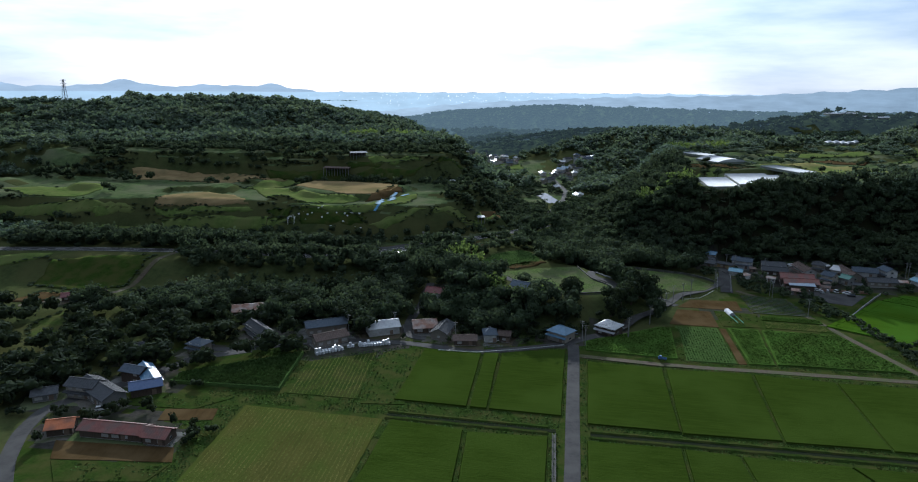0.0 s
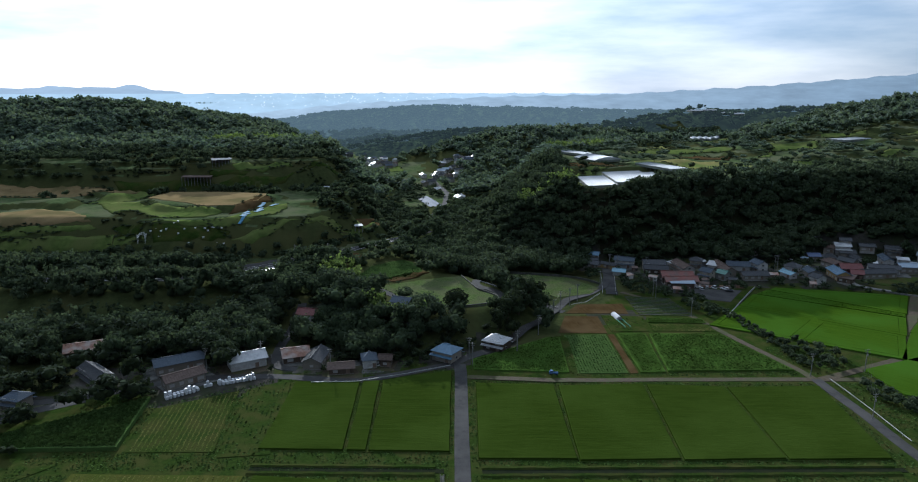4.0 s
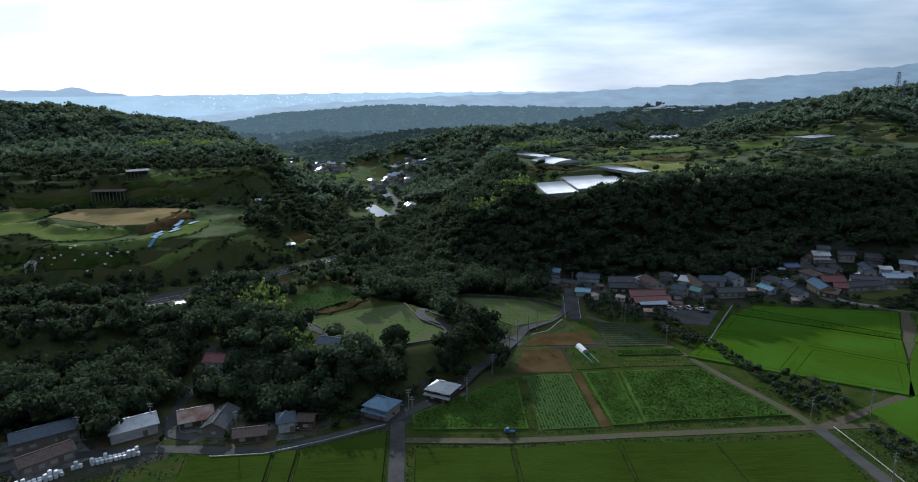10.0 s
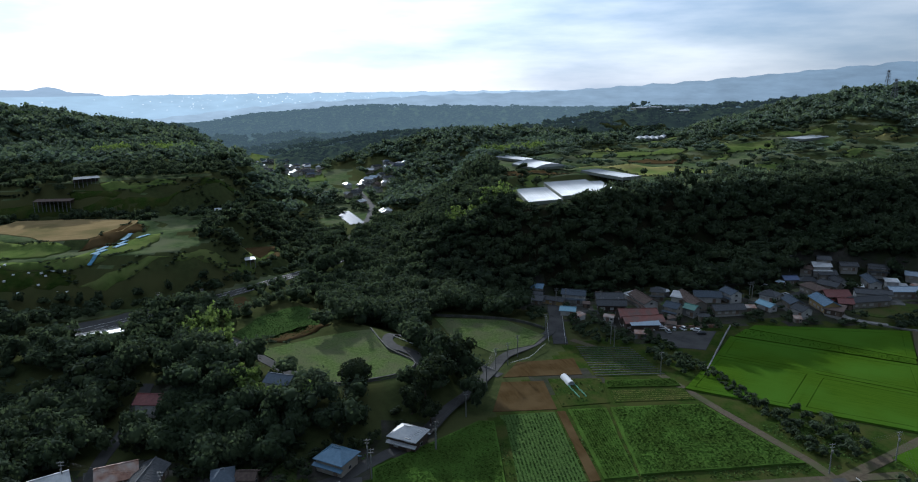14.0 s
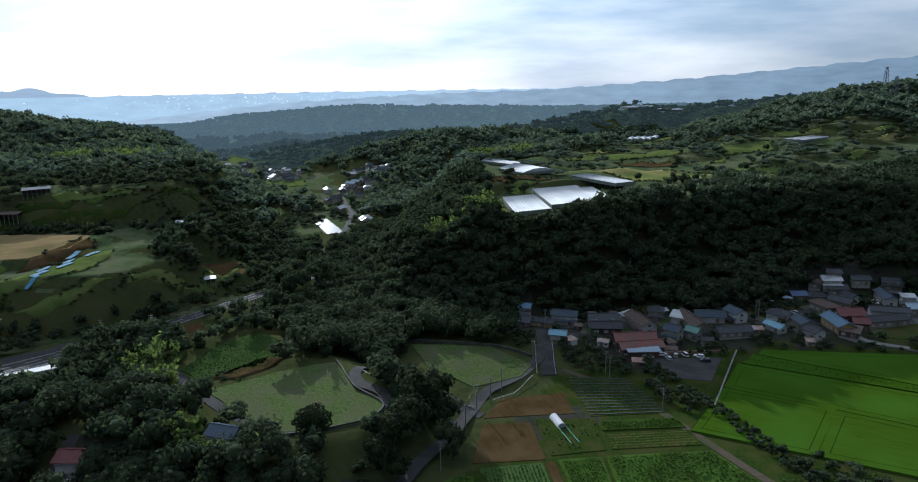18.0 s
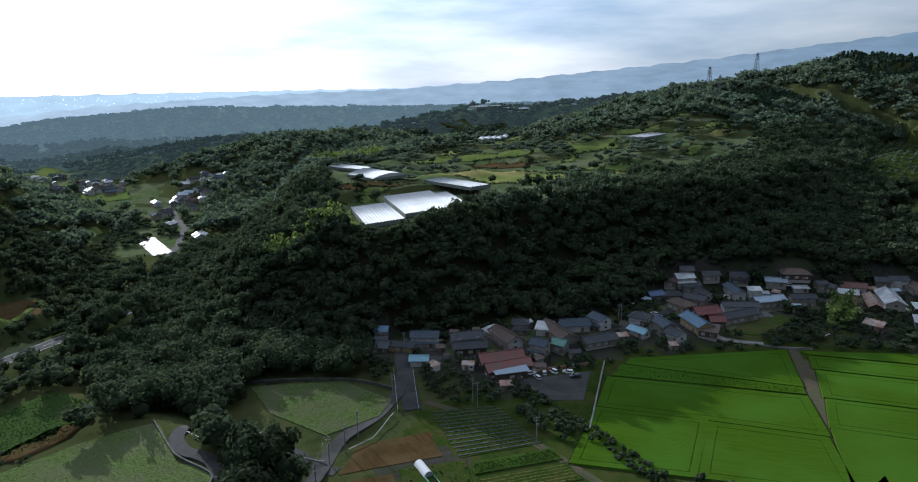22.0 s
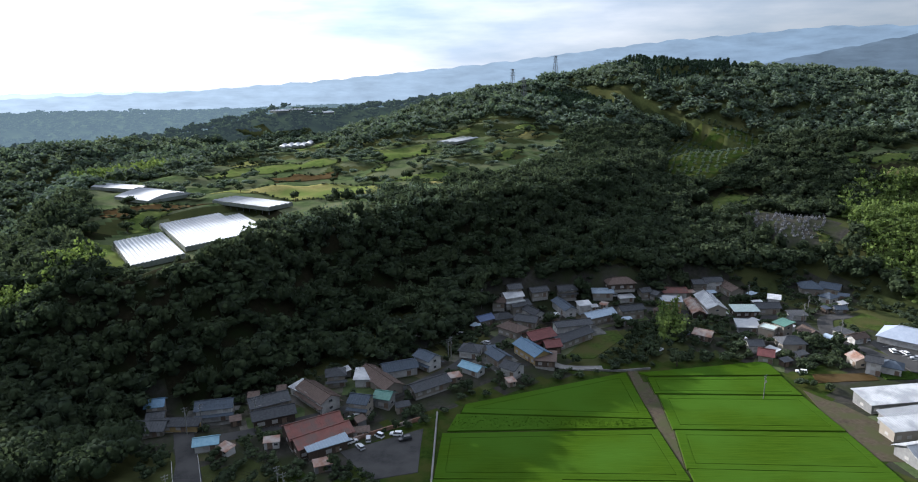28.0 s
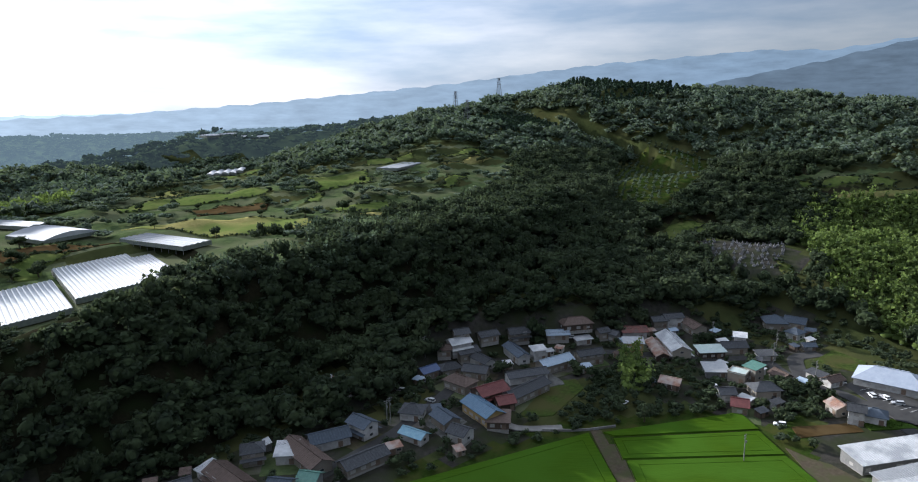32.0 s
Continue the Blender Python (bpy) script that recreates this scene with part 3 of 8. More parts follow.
road("road", [(-141.2, 139.9), (-155.3, 157.9), (-164.1, 173.9), (-168.4, 189.4), (-163.6, 199.1), (-156.5, 208.3), (-146.8, 224.5), (-141.4, 238.8), (-121.8, 250.7)], 5, M_ASPHALT)
road("road", [(-142.0, 247.7), (-122.6, 252.2), (-101.0, 263.4), (-82.7, 268.1), (-58.1, 268.3), (-28.1, 262.2), (-7.9, 269.9), (9.4, 277.8), (21.1, 287.4), (36.6, 301.3), (52.5, 324.1), (62.5, 343.0), (69.2, 355.6), (84.7, 365.7), (96.2, 381.0), (105.3, 406.2)], 4.4, M_ASPHALT)
road("farm_track", [(-262, 288), (-243, 302), (-228, 316), (-225, 345), (-222, 366)], 3.4, M_TRACK)
road("farm_track", [(14.4, 264.6), (46.7, 260.4), (84.5, 259.9), (135.0, 258.3), (166.7, 256.9)], 3.2, M_TRACK)
road("farm_track", [(103.0, 371.3), (122.2, 346.7), (135.0, 298.6), (145.4, 263.8), (145.8, 253.2)], 3.0, M_TRACK)
road("road", [(146.4, 257.9), (146.4, 247.3), (147.2, 229.8), (146.6, 208.0), (147.4, 191.7)], 4.2, M_ASPHALT)
road("farm_track", [(148.5, 257.7), (169.5, 266.3), (191.2, 275.6), (209.5, 293.6), (230.6, 320.5), (252.3, 348.6)], 3.6, M_TRACK)
road("farm_track", [(256.5, 357.8), (238.0, 334.0), (220.3, 309.3), (204.8, 290.5), (192.0, 275.6)], 3.8, M_TRACK)
road("road", [(65.8, 339.3), (61.5, 343.0), (49.4, 360.8), (37.5, 373.0), (26.8, 370.8), (22.5, 360.0), (25.1, 349.4), (32.7, 342.7), (35.3, 336.7), (25.4, 324.1), (12.1, 321.2), (2.3, 320.3)], 4.2, M_ASPHALT)
road("road", [(3.3, 314.3), (-8.4, 327.8), (-24.5, 347.2), (-35.8, 363.1), (-44.5, 375.0)], 4.0, M_ASPHALT)
road("highway", [(p[0], p[1]) for p in HIGHWAY], 8.5, M_ASPHALT)
road("bridge_road", [(97.0, 367.0), (102.8, 397.6), (108.6, 424.7)], 6, M_ASPHALT)
road("village_road", [(101.8, 408.0), (120.8, 401.2), (145.5, 397.0), (170.9, 394.6), (201.8, 400.0), (231.9, 410.9), (250.1, 418.3)], 5, M_ASPHALT)
road("village_road", [(328.6, 283.6), (337.8, 298.1), (344.0, 315.8), (345.2, 333.6), (356.7, 348.4), (336.1, 363.6), (324.3, 384.3), (308.9, 403.9), (271.7, 403.9), (239.8, 397.3)], 5, M_ASPHALT)
road("village_road", [(343.6, 319.8), (349.3, 329.7), (366.3, 339.2), (377.5, 333.0)], 6, M_ASPHALT)
road("yard", [(249.5, 366.6), (234.9, 377.5), (238.3, 402.2)], 3.5, M_CONCRETE)
road("lane", [(-52.0, 274.7), (-60.1, 275.7), (-63.1, 288.8), (-63.9, 299.0), (-63.0, 312.2), (-60.0, 332.1)], 4, M_ASPHALT)
road("valley_road", [(-15.8, 520.9), (-2.9, 573.0), (13.3, 667.1), (15.8, 730.7), (-0.2, 836.4)], 5, M_ASPHALT)


def spread(lo, hi, mid0, mid1, step, grow):
    a = [mid0]
    s = step
    while a[-1] > lo:
        s *= grow
        a.append(a[-1] - s)
    b = [mid1]
    s = step
    while b[-1] < hi:
        s *= grow
        b.append(b[-1] + s)
    return np.concatenate([a[::-1], np.arange(mid0 + step, mid1, step), b])


gx, gy = spread(-4600, 4600, -330, 700, 3.5, 1.09), spread(-1500, 4600, 100, 720, 3.5, 1.09)
GX, GY = np.meshgrid(gx, gy)
GZ = land(GX, GY)
nx, ny = len(gx), len(gy)
idx = np.arange(nx * ny).reshape(ny, nx)
quads = np.stack([idx[:-1, :-1], idx[:-1, 1:], idx[1:, 1:], idx[1:, :-1]], -1).reshape(-1, 4)
me = raw_mesh("ground", np.stack([GX, GY, GZ], -1).reshape(-1, 3), quads, M_GROUND)
me.polygons.foreach_set("use_smooth", np.ones(len(quads), bool))
ground = tagged(new("ground", me), "rough grassy valley floor, terraces and wooded hills", "ground", kind="structure")


MEADOW_GROUND = [TERRACES, PLATEAU_FARM, VALLEY_FARM, EAST_FARM]
me.materials.append(M_BANK)
slot = np.zeros(((ny - 1), (nx - 1)), np.int32)
_cx, _cy = (GX[:-1, :-1] + GX[1:, 1:]) / 2, (GY[:-1, :-1] + GY[1:, 1:]) / 2
_flat = np.hypot((GZ[1:, 1:] - GZ[:-1, :-1]) / (GX[1:, 1:] - GX[:-1, :-1]), (GZ[1:, :-1] - GZ[:-1, 1:]) / (GX[1:, 1:] - GX[:-1, :-1])) < 0.42
for poly in MEADOW_GROUND:
    slot[_flat & in_poly(_cx + 4 * ripple(_cx, _cy, 30), _cy + 4 * ripple(_cy, _cx, 27), poly)] = 1
# ground under the far woods takes the same emitted haze
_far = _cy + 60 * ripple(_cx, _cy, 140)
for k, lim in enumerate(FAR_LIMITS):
    me.materials.append(HAZE_GLOW_WOODS[k])
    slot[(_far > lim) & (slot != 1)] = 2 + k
me.materials.append(M_BUND)
slot[in_poly(_cx, _cy, PADS[0][0]) & (slot == 0)] = 6
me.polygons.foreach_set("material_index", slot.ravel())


def ground_z(x, y):
    """Height on the ground sheet itself."""
    i = np.clip(np.searchsorted(gx, x) - 1, 0, nx - 2)
    j = np.clip(np.searchsorted(gy, y) - 1, 0, ny - 2)
    u, v = (x - gx[i]) / (gx[i + 1] - gx[i]), (y - gy[j]) / (gy[j + 1] - gy[j])
    return (GZ[j, i] * (1 - u) + GZ[j, i + 1] * u) * (1 - v) + (GZ[j + 1, i] * (1 - u) + GZ[j + 1, i + 1] * u) * v


# ---- fields ----
LOOK = {
    "rice": (M_RICE_SHADED, 0.55, "rice_paddy", "dense green rice in a levelled paddy, coloured as cloud-shaded"),
    "lush": (M_RICE_SUNLIT, 0.55, "rice_paddy", "bright green rice in a paddy, coloured as sunlit"),
    "weeds": (M_RICE_SUNLIT, 0.5, "fallow_paddy", "fallow paddy grown over with uneven weeds"),
    "stubble": (M_STRAW, 0.12, "stubble_field", "harvested field of pale straw stubble in rows"),
    "corn": (M_CROP_DARK, 1.2, "maize_field", "tall dark green maize in close rows"),
    "rows": (M_BUND, 0.12, "vegetable_plot", "tilled plot with thin rows of vegetables"),
    "garden": (M_BUND, 0.15, "kitchen_garden", "grassy kitchen garden with planted beds"),
    "grass": (M_GRASS, 0.2, "grass_field", "mown green grass beside the road"),
    "veg": (M_CROP_DARK, 0.25, "vegetable_field", "dark green leafy vegetables in rows"),
    "soil": (M_SOIL, 0.1, "ploughed_field", "bare brown tilled soil"),
    "crop": (M_CROP, 0.35, "vegetable_field", "light green leafy crop in a strip"),
    "soy": (M_CROP, 0.55, "bean_field", "lush green soybeans in dense rows"),
    "mulch": (M_BUND, 0.1, "mulched_plot", "dark soil with rows of silvery mulch film"),
    "meadow": (M_MEADOW, 0.2, "meadow", "lit grass meadow edged by a low wall"),
    "dirt": (M_TRACK, 0.05, "dirt_yard", "bare pale earth yard beside the sheds"),
    "gravel": (M_ASPHALT, 0.06, "gravel_yard", "pale grey gravel storage yard"),
    "pale": (M_MEADOW, 0.3, "meadow", "pale green cut meadow on the terrace"),
    "lot": (M_ASPHALT, 0.06, "car_park", "dark asphalt car park beside the highway"),
    "lowmeadow": (M_GRASS, 0.2, "meadow", "green clearing between the trees"),
    "tan": (M_TAN, 0.15, "dry_field", "dry tan field on the hillside terrace"),
    "terrace": (M_TERRACE, 0.25, "terrace_field", "green terraced grass field on the slope"),
    "dark": (M_BUND, 0.25, "grass_field", "dark green grass field on the upper terrace"),
    "hay": (M_HAY, 0.2, "hay_field", "pale yellow-green hay field on the plateau"),
    "clearing": (M_TERRACE, 0.2, "clearing", "rounded grassy clearing in the woods"),
}


def wavy(poly, step, amp, seed):
    """The outline cut into short pieces that wander a little."""
    rng = random.Random(seed)
    out = []
    for (ax, ay), (bx, by) in zip(poly, poly[1:] + poly[:1]):
        n = max(1, int(math.hypot(bx - ax, by - ay) / step))
        for i in range(n):
            k = amp if i else amp * 0.4
            out.append((ax + (bx - ax) * i / n + rng.uniform(-k, k), ay + (by - ay) * i / n + rng.uniform(-k, k)))
    return out


def sheet(poly, z0, z1, inset=0.25):
    """A low body of plants with sloping sides on a polygon."""
    bm = bmesh.new()
    cx, cy = sum(p[0] for p in poly) / len(poly), sum(p[1] for p in poly) / len(poly)
    lo = [bm.verts.new((x, y, z0)) for x, y in poly]
    hi = []
    for x, y in poly:
        d = math.hypot(cx - x, cy - y) + 1e-6
        hi.append(bm.verts.new((x + (cx - x) / d * inset, y + (cy - y) / d * inset, z1)))
    n = len(poly)
    for i in range(n):
        bm.faces.new((lo[i], lo[(i + 1) % n], hi[(i + 1) % n], hi[i]))
    bm.faces.new(hi)
    bmesh.ops.triangulate(bm, faces=bm.faces[:])
    bmesh.ops.recalc_face_normals(bm, faces=bm.faces[:])
    return bm


def inset(poly, d):
    """The outline moved inwards by d."""
    n = len(poly)
    area = sum(poly[i][0] * poly[(i + 1) % n][1] - poly[(i + 1) % n][0] * poly[i][1] for i in range(n))
    sg = 1 if area > 0 else -1
    out = []
    for i in range(n):
        a, b, c = Vector(poly[i - 1]), Vector(poly[i]), Vector(poly[(i + 1) % n])
        e, f = (b - a).normalized(), (c - b).normalized()
        m, k = sg * Vector((-e.y, e.x)), sg * Vector((-f.y, f.x))
        w = (m + k).normalized()
        out.append(tuple(b + w * d / max(0.5, w.dot(m))))
    return out


def paddy(poly, z0, z1, seed):
    """Standing rice with the narrow turning line of the planter inside its edge."""
    rng = random.Random(seed)
    off = rng.uniform(2.2, 3.4)
    bm = bmesh.new()
    lines = [(0, z0), (0.2, z1), (off, z1), (off + 0.05, z1 - 0.16), (off + 0.2, z1 - 0.16), (off + 0.25, z1)]
    loops = [[bm.verts.new((x, y, z)) for x, y in inset(poly, d)] for d, z in lines]
    n = len(poly)
    for a, b in zip(loops, loops[1:]):
        for i in range(n):
            bm.faces.new((a[i], a[(i + 1) % n], b[(i + 1) % n], b[i]))
    bm.faces.new(loops[-1])
    bmesh.ops.triangulate(bm, faces=bm.faces[:])
    bmesh.ops.recalc_face_normals(bm, faces=bm.faces[:])
    return bm


def draped(poly, lift, seed):
    """A field that follows the ground, cut fine inside its wandering outline."""
    edge = wavy(poly, 4, 0.9, seed)
    xs, ys = [p[0] for p in edge], [p[1] for p in edge]
    step = max(2.5, math.sqrt((max(xs) - min(xs)) * (max(ys) - min(ys)) / 900))
    X, Y = np.meshgrid(np.arange(min(xs), max(xs), step), np.arange(min(ys), max(ys), step))
    X, Y = X.ravel(), Y.ravel()
    m = in_poly(X, Y, edge) & (line_dist(X, Y, edge + edge[:1])[0] > step * 0.4)
    pts = [Vector(p) for p in edge] + [Vector(p) for p in zip(X[m].tolist(), Y[m].tolist())]
    n = len(edge)
    co, _, faces, _, _, _ = delaunay_2d_cdt(pts, [(k, (k + 1) % n) for k in range(n)], [], 1, 0.001)
    bm = bmesh.new()
    vs = [bm.verts.new((c.x, c.y, ground_z(c.x, c.y) + lift)) for c in co]
    for f in faces:
        c = sum((co[k] for k in f), Vector((0, 0))) / len(f)
        if in_poly(np.array([c.x]), np.array([c.y]), edge)[0]:
            bm.faces.new([vs[k] for k in f]).smooth = True
    rim = [e for e in bm.edges if len(e.link_faces) == 1]
    low = bmesh.ops.extrude_edge_only(bm, edges=rim)["geom"]
    bmesh.ops.translate(bm, verts=[v for v in low if isinstance(v, bmesh.types.BMVert)], vec=(0, 0, -lift - 0.4))
    bmesh.ops.delete(bm, geom=[v for v in bm.verts if not v.link_faces], context="VERTS")
    bmesh.ops.recalc_face_normals(bm, faces=bm.faces[:])
    return bm


for i, (kind, poly, z) in enumerate(FIELDS):
    if kind in ("lush", "weeds") and z == 0:
        FIELDS[i] = (kind, inset(poly, -0.75), z)
for i, (kind, poly, z) in enumerate(FIELDS):
    material, tall, name, label = LOOK[kind]
    hill = z > 5
    if z > 90:
        tagged(part(name, draped(poly, 0.35, i), material), label, "field", group="fields of the valley")
        continue
    n = len(poly)
    area = abs(sum(poly[k][0] * poly[(k + 1) % n][1] - poly[(k + 1) % n][0] * poly[k][1] for k in range(n))) / 2
    sharp = min((Vector(poly[k - 1]) - Vector(poly[k])).angle(Vector(poly[(k + 1) % n]) - Vector(poly[k])) for k in range(n)) < 0.95
    if kind == "lush" and i % 4 != 3 and not sharp and area > 5.5 * sum(math.dist(poly[k], poly[(k + 1) % n]) for k in range(n)):
        tagged(part(name, paddy(poly, z - 0.2, z + tall + 0.05, i), material), label, "field", group="fields of the valley")
        continue
    p = wavy(poly, 6 if hill else 9, 1.6 if hill else 0.15, i)
    tagged(part(name, sheet(p, z - 0.2, z + tall + (0.1 if hill else 0.05)), material), label, "field", group="fields of the valley")


def ribbon(pts, w, lift=0.1, thick=0.25, step=2.5):
    dense = []
    for p, q in zip(pts, pts[1:]):
        n = max(1, int(math.dist(p, q) / step))
        dense += [(p[0] + (q[0] - p[0]) * k / n, p[1] + (q[1] - p[1]) * k / n) for k in range(n)]
    dense.append(pts[-1])
    for _ in range(3):
        dense = [dense[0]] + [tuple((a[k] + 2 * b[k] + c[k]) / 4 for k in (0, 1)) for a, b, c in zip(dense, dense[1:], dense[2:])] + [dense[-1]]
    bm = bmesh.new()
    rows = []
    for i, p in enumerate(dense):
        a, b = dense[max(0, i - 1)], dense[min(len(dense) - 1, i + 1)]
        dx, dy = b[0] - a[0], b[1] - a[1]
        d = math.hypot(dx, dy) + 1e-9
        sx, sy = -dy / d * w / 2, dx / d * w / 2
        z = max(ground_z(p[0] + k * sx, p[1] + k * sy) for k in (-1, 0, 1)) + lift
        rows.append([bm.verts.new((p[0] + k * sx, p[1] + k * sy, z + dz)) for k, dz in ((1.06, -thick), (1, 0), (-1, 0), (-1.06, -thick))])
    for r, q in zip(rows, rows[1:]):
        for k in range(3):
            bm.faces.new((r[k], r[k + 1], q[k + 1], q[k]))
    bmesh.ops.recalc_face_normals(bm, faces=bm.faces[:])
    return bm


for i, (name, pts, w, material) in enumerate(ROADS):
    tagged(part("road_%d" % (i + 1), ribbon(pts, w, 0.1 + 0.006 * i), material), {M_ASPHALT: "narrow worn grey asphalt road", M_TRACK: "bare earth farm track with grassy edges", M_CONCRETE: "pale concrete lane between houses"}[material], "road", kind="structure")


# ---- trees ----
_t = (1 + 5 ** 0.5) / 2
ICO_V = np.array([(-1, _t, 0), (1, _t, 0), (-1, -_t, 0), (1, -_t, 0), (0, -1, _t), (0, 1, _t), (0, -1, -_t), (0, 1, -_t), (_t, 0, -1), (_t, 0, 1), (-_t, 0, -1), (-_t, 0, 1)]) / np.hypot(1, _t)
ICO_F = np.array([(0, 11, 5), (0, 5, 1), (0, 1, 7), (0, 7, 10), (0, 10, 11), (1, 5, 9), (5, 11, 4), (11, 10, 2), (10, 7, 6), (7, 1, 8),
                  (3, 9, 4), (3, 4, 2), (3, 2, 6), (3, 6, 8), (3, 8, 9), (4, 9, 5), (2, 4, 11), (6, 2, 10), (8, 6, 7), (9, 8, 1)])


OCT_V = np.array([(1, 0, 0), (0, 1, 0), (-1, 0, 0), (0, -1, 0), (0, 0, 1), (0, 0, -1)], float)
OCT_F = np.array([(0, 1, 4), (1, 2, 4), (2, 3, 4), (3, 0, 4), (1, 0, 5), (2, 1, 5), (3, 2, 5), (0, 3, 5)])


def leaf_quads(rng, centers, normals, size):
    """Small bent leaf clumps, two triangles each, facing roughly along the normals."""
    n = len(centers)
    nv = normals + rng.normal(0, 0.55, (n, 3))
    nv /= np.linalg.norm(nv, axis=1)[:, None]
    a = np.cross(nv, rng.normal(0, 1, (n, 3)))
    a /= np.linalg.norm(a, axis=1)[:, None]
    b = np.cross(nv, a)
    s = size * rng.uniform(0.6, 1.35, (n, 1))
    e = rng.uniform(0.55, 1.0, (n, 1))
    bend = nv * s * rng.uniform(-0.35, 0.1, (n, 1))
    v = np.stack([centers - a * s, centers - b * s * e + bend, centers + a * s, centers + b * s * e + bend], 1).reshape(-1, 3)
    k = np.arange(n)[:, None] * 4
    f = np.concatenate([k + np.array([[0, 1, 2]]), k + np.array([[0, 2, 3]])])
    return v, f


def broadleaf(seed, puffs, leaves, leaf, far=False):
    """Unit crown: 1 high above its foot, about 1 across, of several puffs."""
    rng = np.random.default_rng(seed)
    V, F, n = [], [], 0
    for i in range(puffs):
        ang, rad = rng.uniform(0, 6.283), (0 if i == 0 else rng.uniform(0.16, 0.34))
        c = np.array([rad * math.cos(ang), rad * math.sin(ang), rng.uniform(0.42, 0.72) if i else 0.66])
        r = rng.uniform(0.17, 0.27) * (1.15 if i == 0 else 1)
        cv, cf = (OCT_V, OCT_F) if far else (ICO_V, ICO_F)
        V.append(cv * rng.uniform(0.62, 0.9, (len(cv), 1)) * np.array([r, r, r * 0.9]) + c), F.append(cf + n)
        n += len(cv)
        d = rng.normal(0, 1, (leaves, 3))
        d[:, 2] = np.abs(d[:, 2]) * 0.9 - 0.25
        d /= np.linalg.norm(d, axis=1)[:, None]
        v, f = leaf_quads(rng, c + d * r * rng.uniform(0.86, 1.08, (leaves, 1)), d, leaf)
        V.append(v), F.append(f + n)
        n += len(v)
    return np.concatenate(V), np.concatenate(F)


def plume(seed, leaves, leaf):
    """Unit bamboo clump: several leaning stems with drooping tufts."""
    rng = np.random.default_rng(seed)
    C, N = [], []
    for i in range(8):
        ang, lean = rng.uniform(0, 6.283), rng.uniform(0.1, 0.48)
        top = rng.uniform(0.62, 1.0)
        for _ in range(leaves // 8):
            h = rng.uniform(0.3, 1) ** 0.7 * top
            r = lean * h * h + rng.normal(0, 0.06)
            a2 = ang + rng.normal(0, 0.35)
            C.append((r * math.cos(a2), r * math.sin(a2), h))
            N.append((0.6 * math.cos(a2), 0.6 * math.sin(a2), 0.7))
    v, f = leaf_quads(rng, np.array(C), np.array(N), leaf)
    core = ICO_V * np.array([0.3, 0.3, 0.16]) * rng.uniform(0.7, 1, (12, 1)) + np.array([0, 0, 0.28])
    return np.concatenate([v, core]), np.concatenate([f, ICO_F + len(v)])


def conifer(seed, leaves, leaf):
    """Unit cedar: a narrow cone of hanging boughs."""
    rng = np.random.default_rng(seed)
    h = rng.uniform(0.12, 1, leaves) ** 0.8
    a = rng.uniform(0, 6.283, leaves)
    r = 0.2 * (1.04 - h) ** 0.75 * rng.uniform(0.75, 1.1, leaves)
    C = np.stack([r * np.cos(a), r * np.sin(a), h], 1)
    N = np.stack([np.cos(a), np.sin(a), np.full(leaves, 0.45)], 1)
    v, f = leaf_quads(rng, C, N, leaf)
    core = ICO_V * np.array([0.13, 0.13, 0.42]) + np.array([0, 0, 0.5])
    return np.concatenate([v, core]), np.concatenate([f, ICO_F + len(v)])


def forest(name, label, pts, tall, wide, shapes, material, seed):
    """All the trees of a wood in one body of stuff. tall and wide: (least, most) in metres."""
    rng = np.random.default_rng(seed)
    pts = np.asarray(pts, float)
    V, F, n = [], [], 0
    pick = rng.integers(0, len(shapes), len(pts))
    for s, (v, f) in enumerate(shapes):
        p = pts[pick == s]
        m = len(p)
        if not m:
            continue
        h, w, a = tall[0] + (tall[1] - tall[0]) * rng.beta(1.6, 2.2, m) * 1.35, rng.uniform(wide[0] * 0.85, wide[1], m), rng.uniform(0, 6.283, m)
        ca, sa = np.cos(a)[:, None], np.sin(a)[:, None]
        x = (v[None, :, 0] * ca - v[None, :, 1] * sa) * w[:, None] + p[:, 0:1]
        y = (v[None, :, 0] * sa + v[None, :, 1] * ca) * w[:, None] + p[:, 1:2]
        z = v[None, :, 2] * h[:, None] + p[:, 2:3] - 0.12 * h[:, None]
        V.append(np.stack([x, y, z], -1).reshape(-1, 3))
        F.append((f[None] + (np.arange(m) * len(v))[:, None, None]).reshape(-1, 3) + n)
        n += m * len(v)
    me = raw_mesh(name, np.concatenate(V), np.concatenate(F), material)
    return tagged(new(name, me), label, "trees", kind="stuff")


def clear_of(X, Y, open_too=True, below=1000):
    """True where nothing built, tilled or paved stands."""
    ok = np.ones(X.shape, bool)
    for kind, poly, z in FIELDS:
        if z > below:
            continue
        ok &= outside(X, Y, poly) > (3.2 if z > 5 else 2.5)
    for name, pts, w, material in ROADS:
        ok &= line_dist(X, Y, pts)[0] > w / 2 + 1.6
    for hx, hy, hr in HOUSES:
        ok &= np.hypot(X - hx, Y - hy) > hr
    for poly in OPEN if open_too else ():
        ok &= ~in_poly(X, Y, poly)
    return ok


def jitter(x0, x1, y0, y1, step, seed):
    rng = np.random.default_rng(seed)
    X, Y = np.meshgrid(np.arange(x0, x1, step), np.arange(y0, y1, step))
    X = X + rng.uniform(-0.42, 0.42, X.shape) * step
    Y = Y + rng.uniform(-0.42, 0.42, Y.shape) * step
    return X.ravel(), Y.ravel()


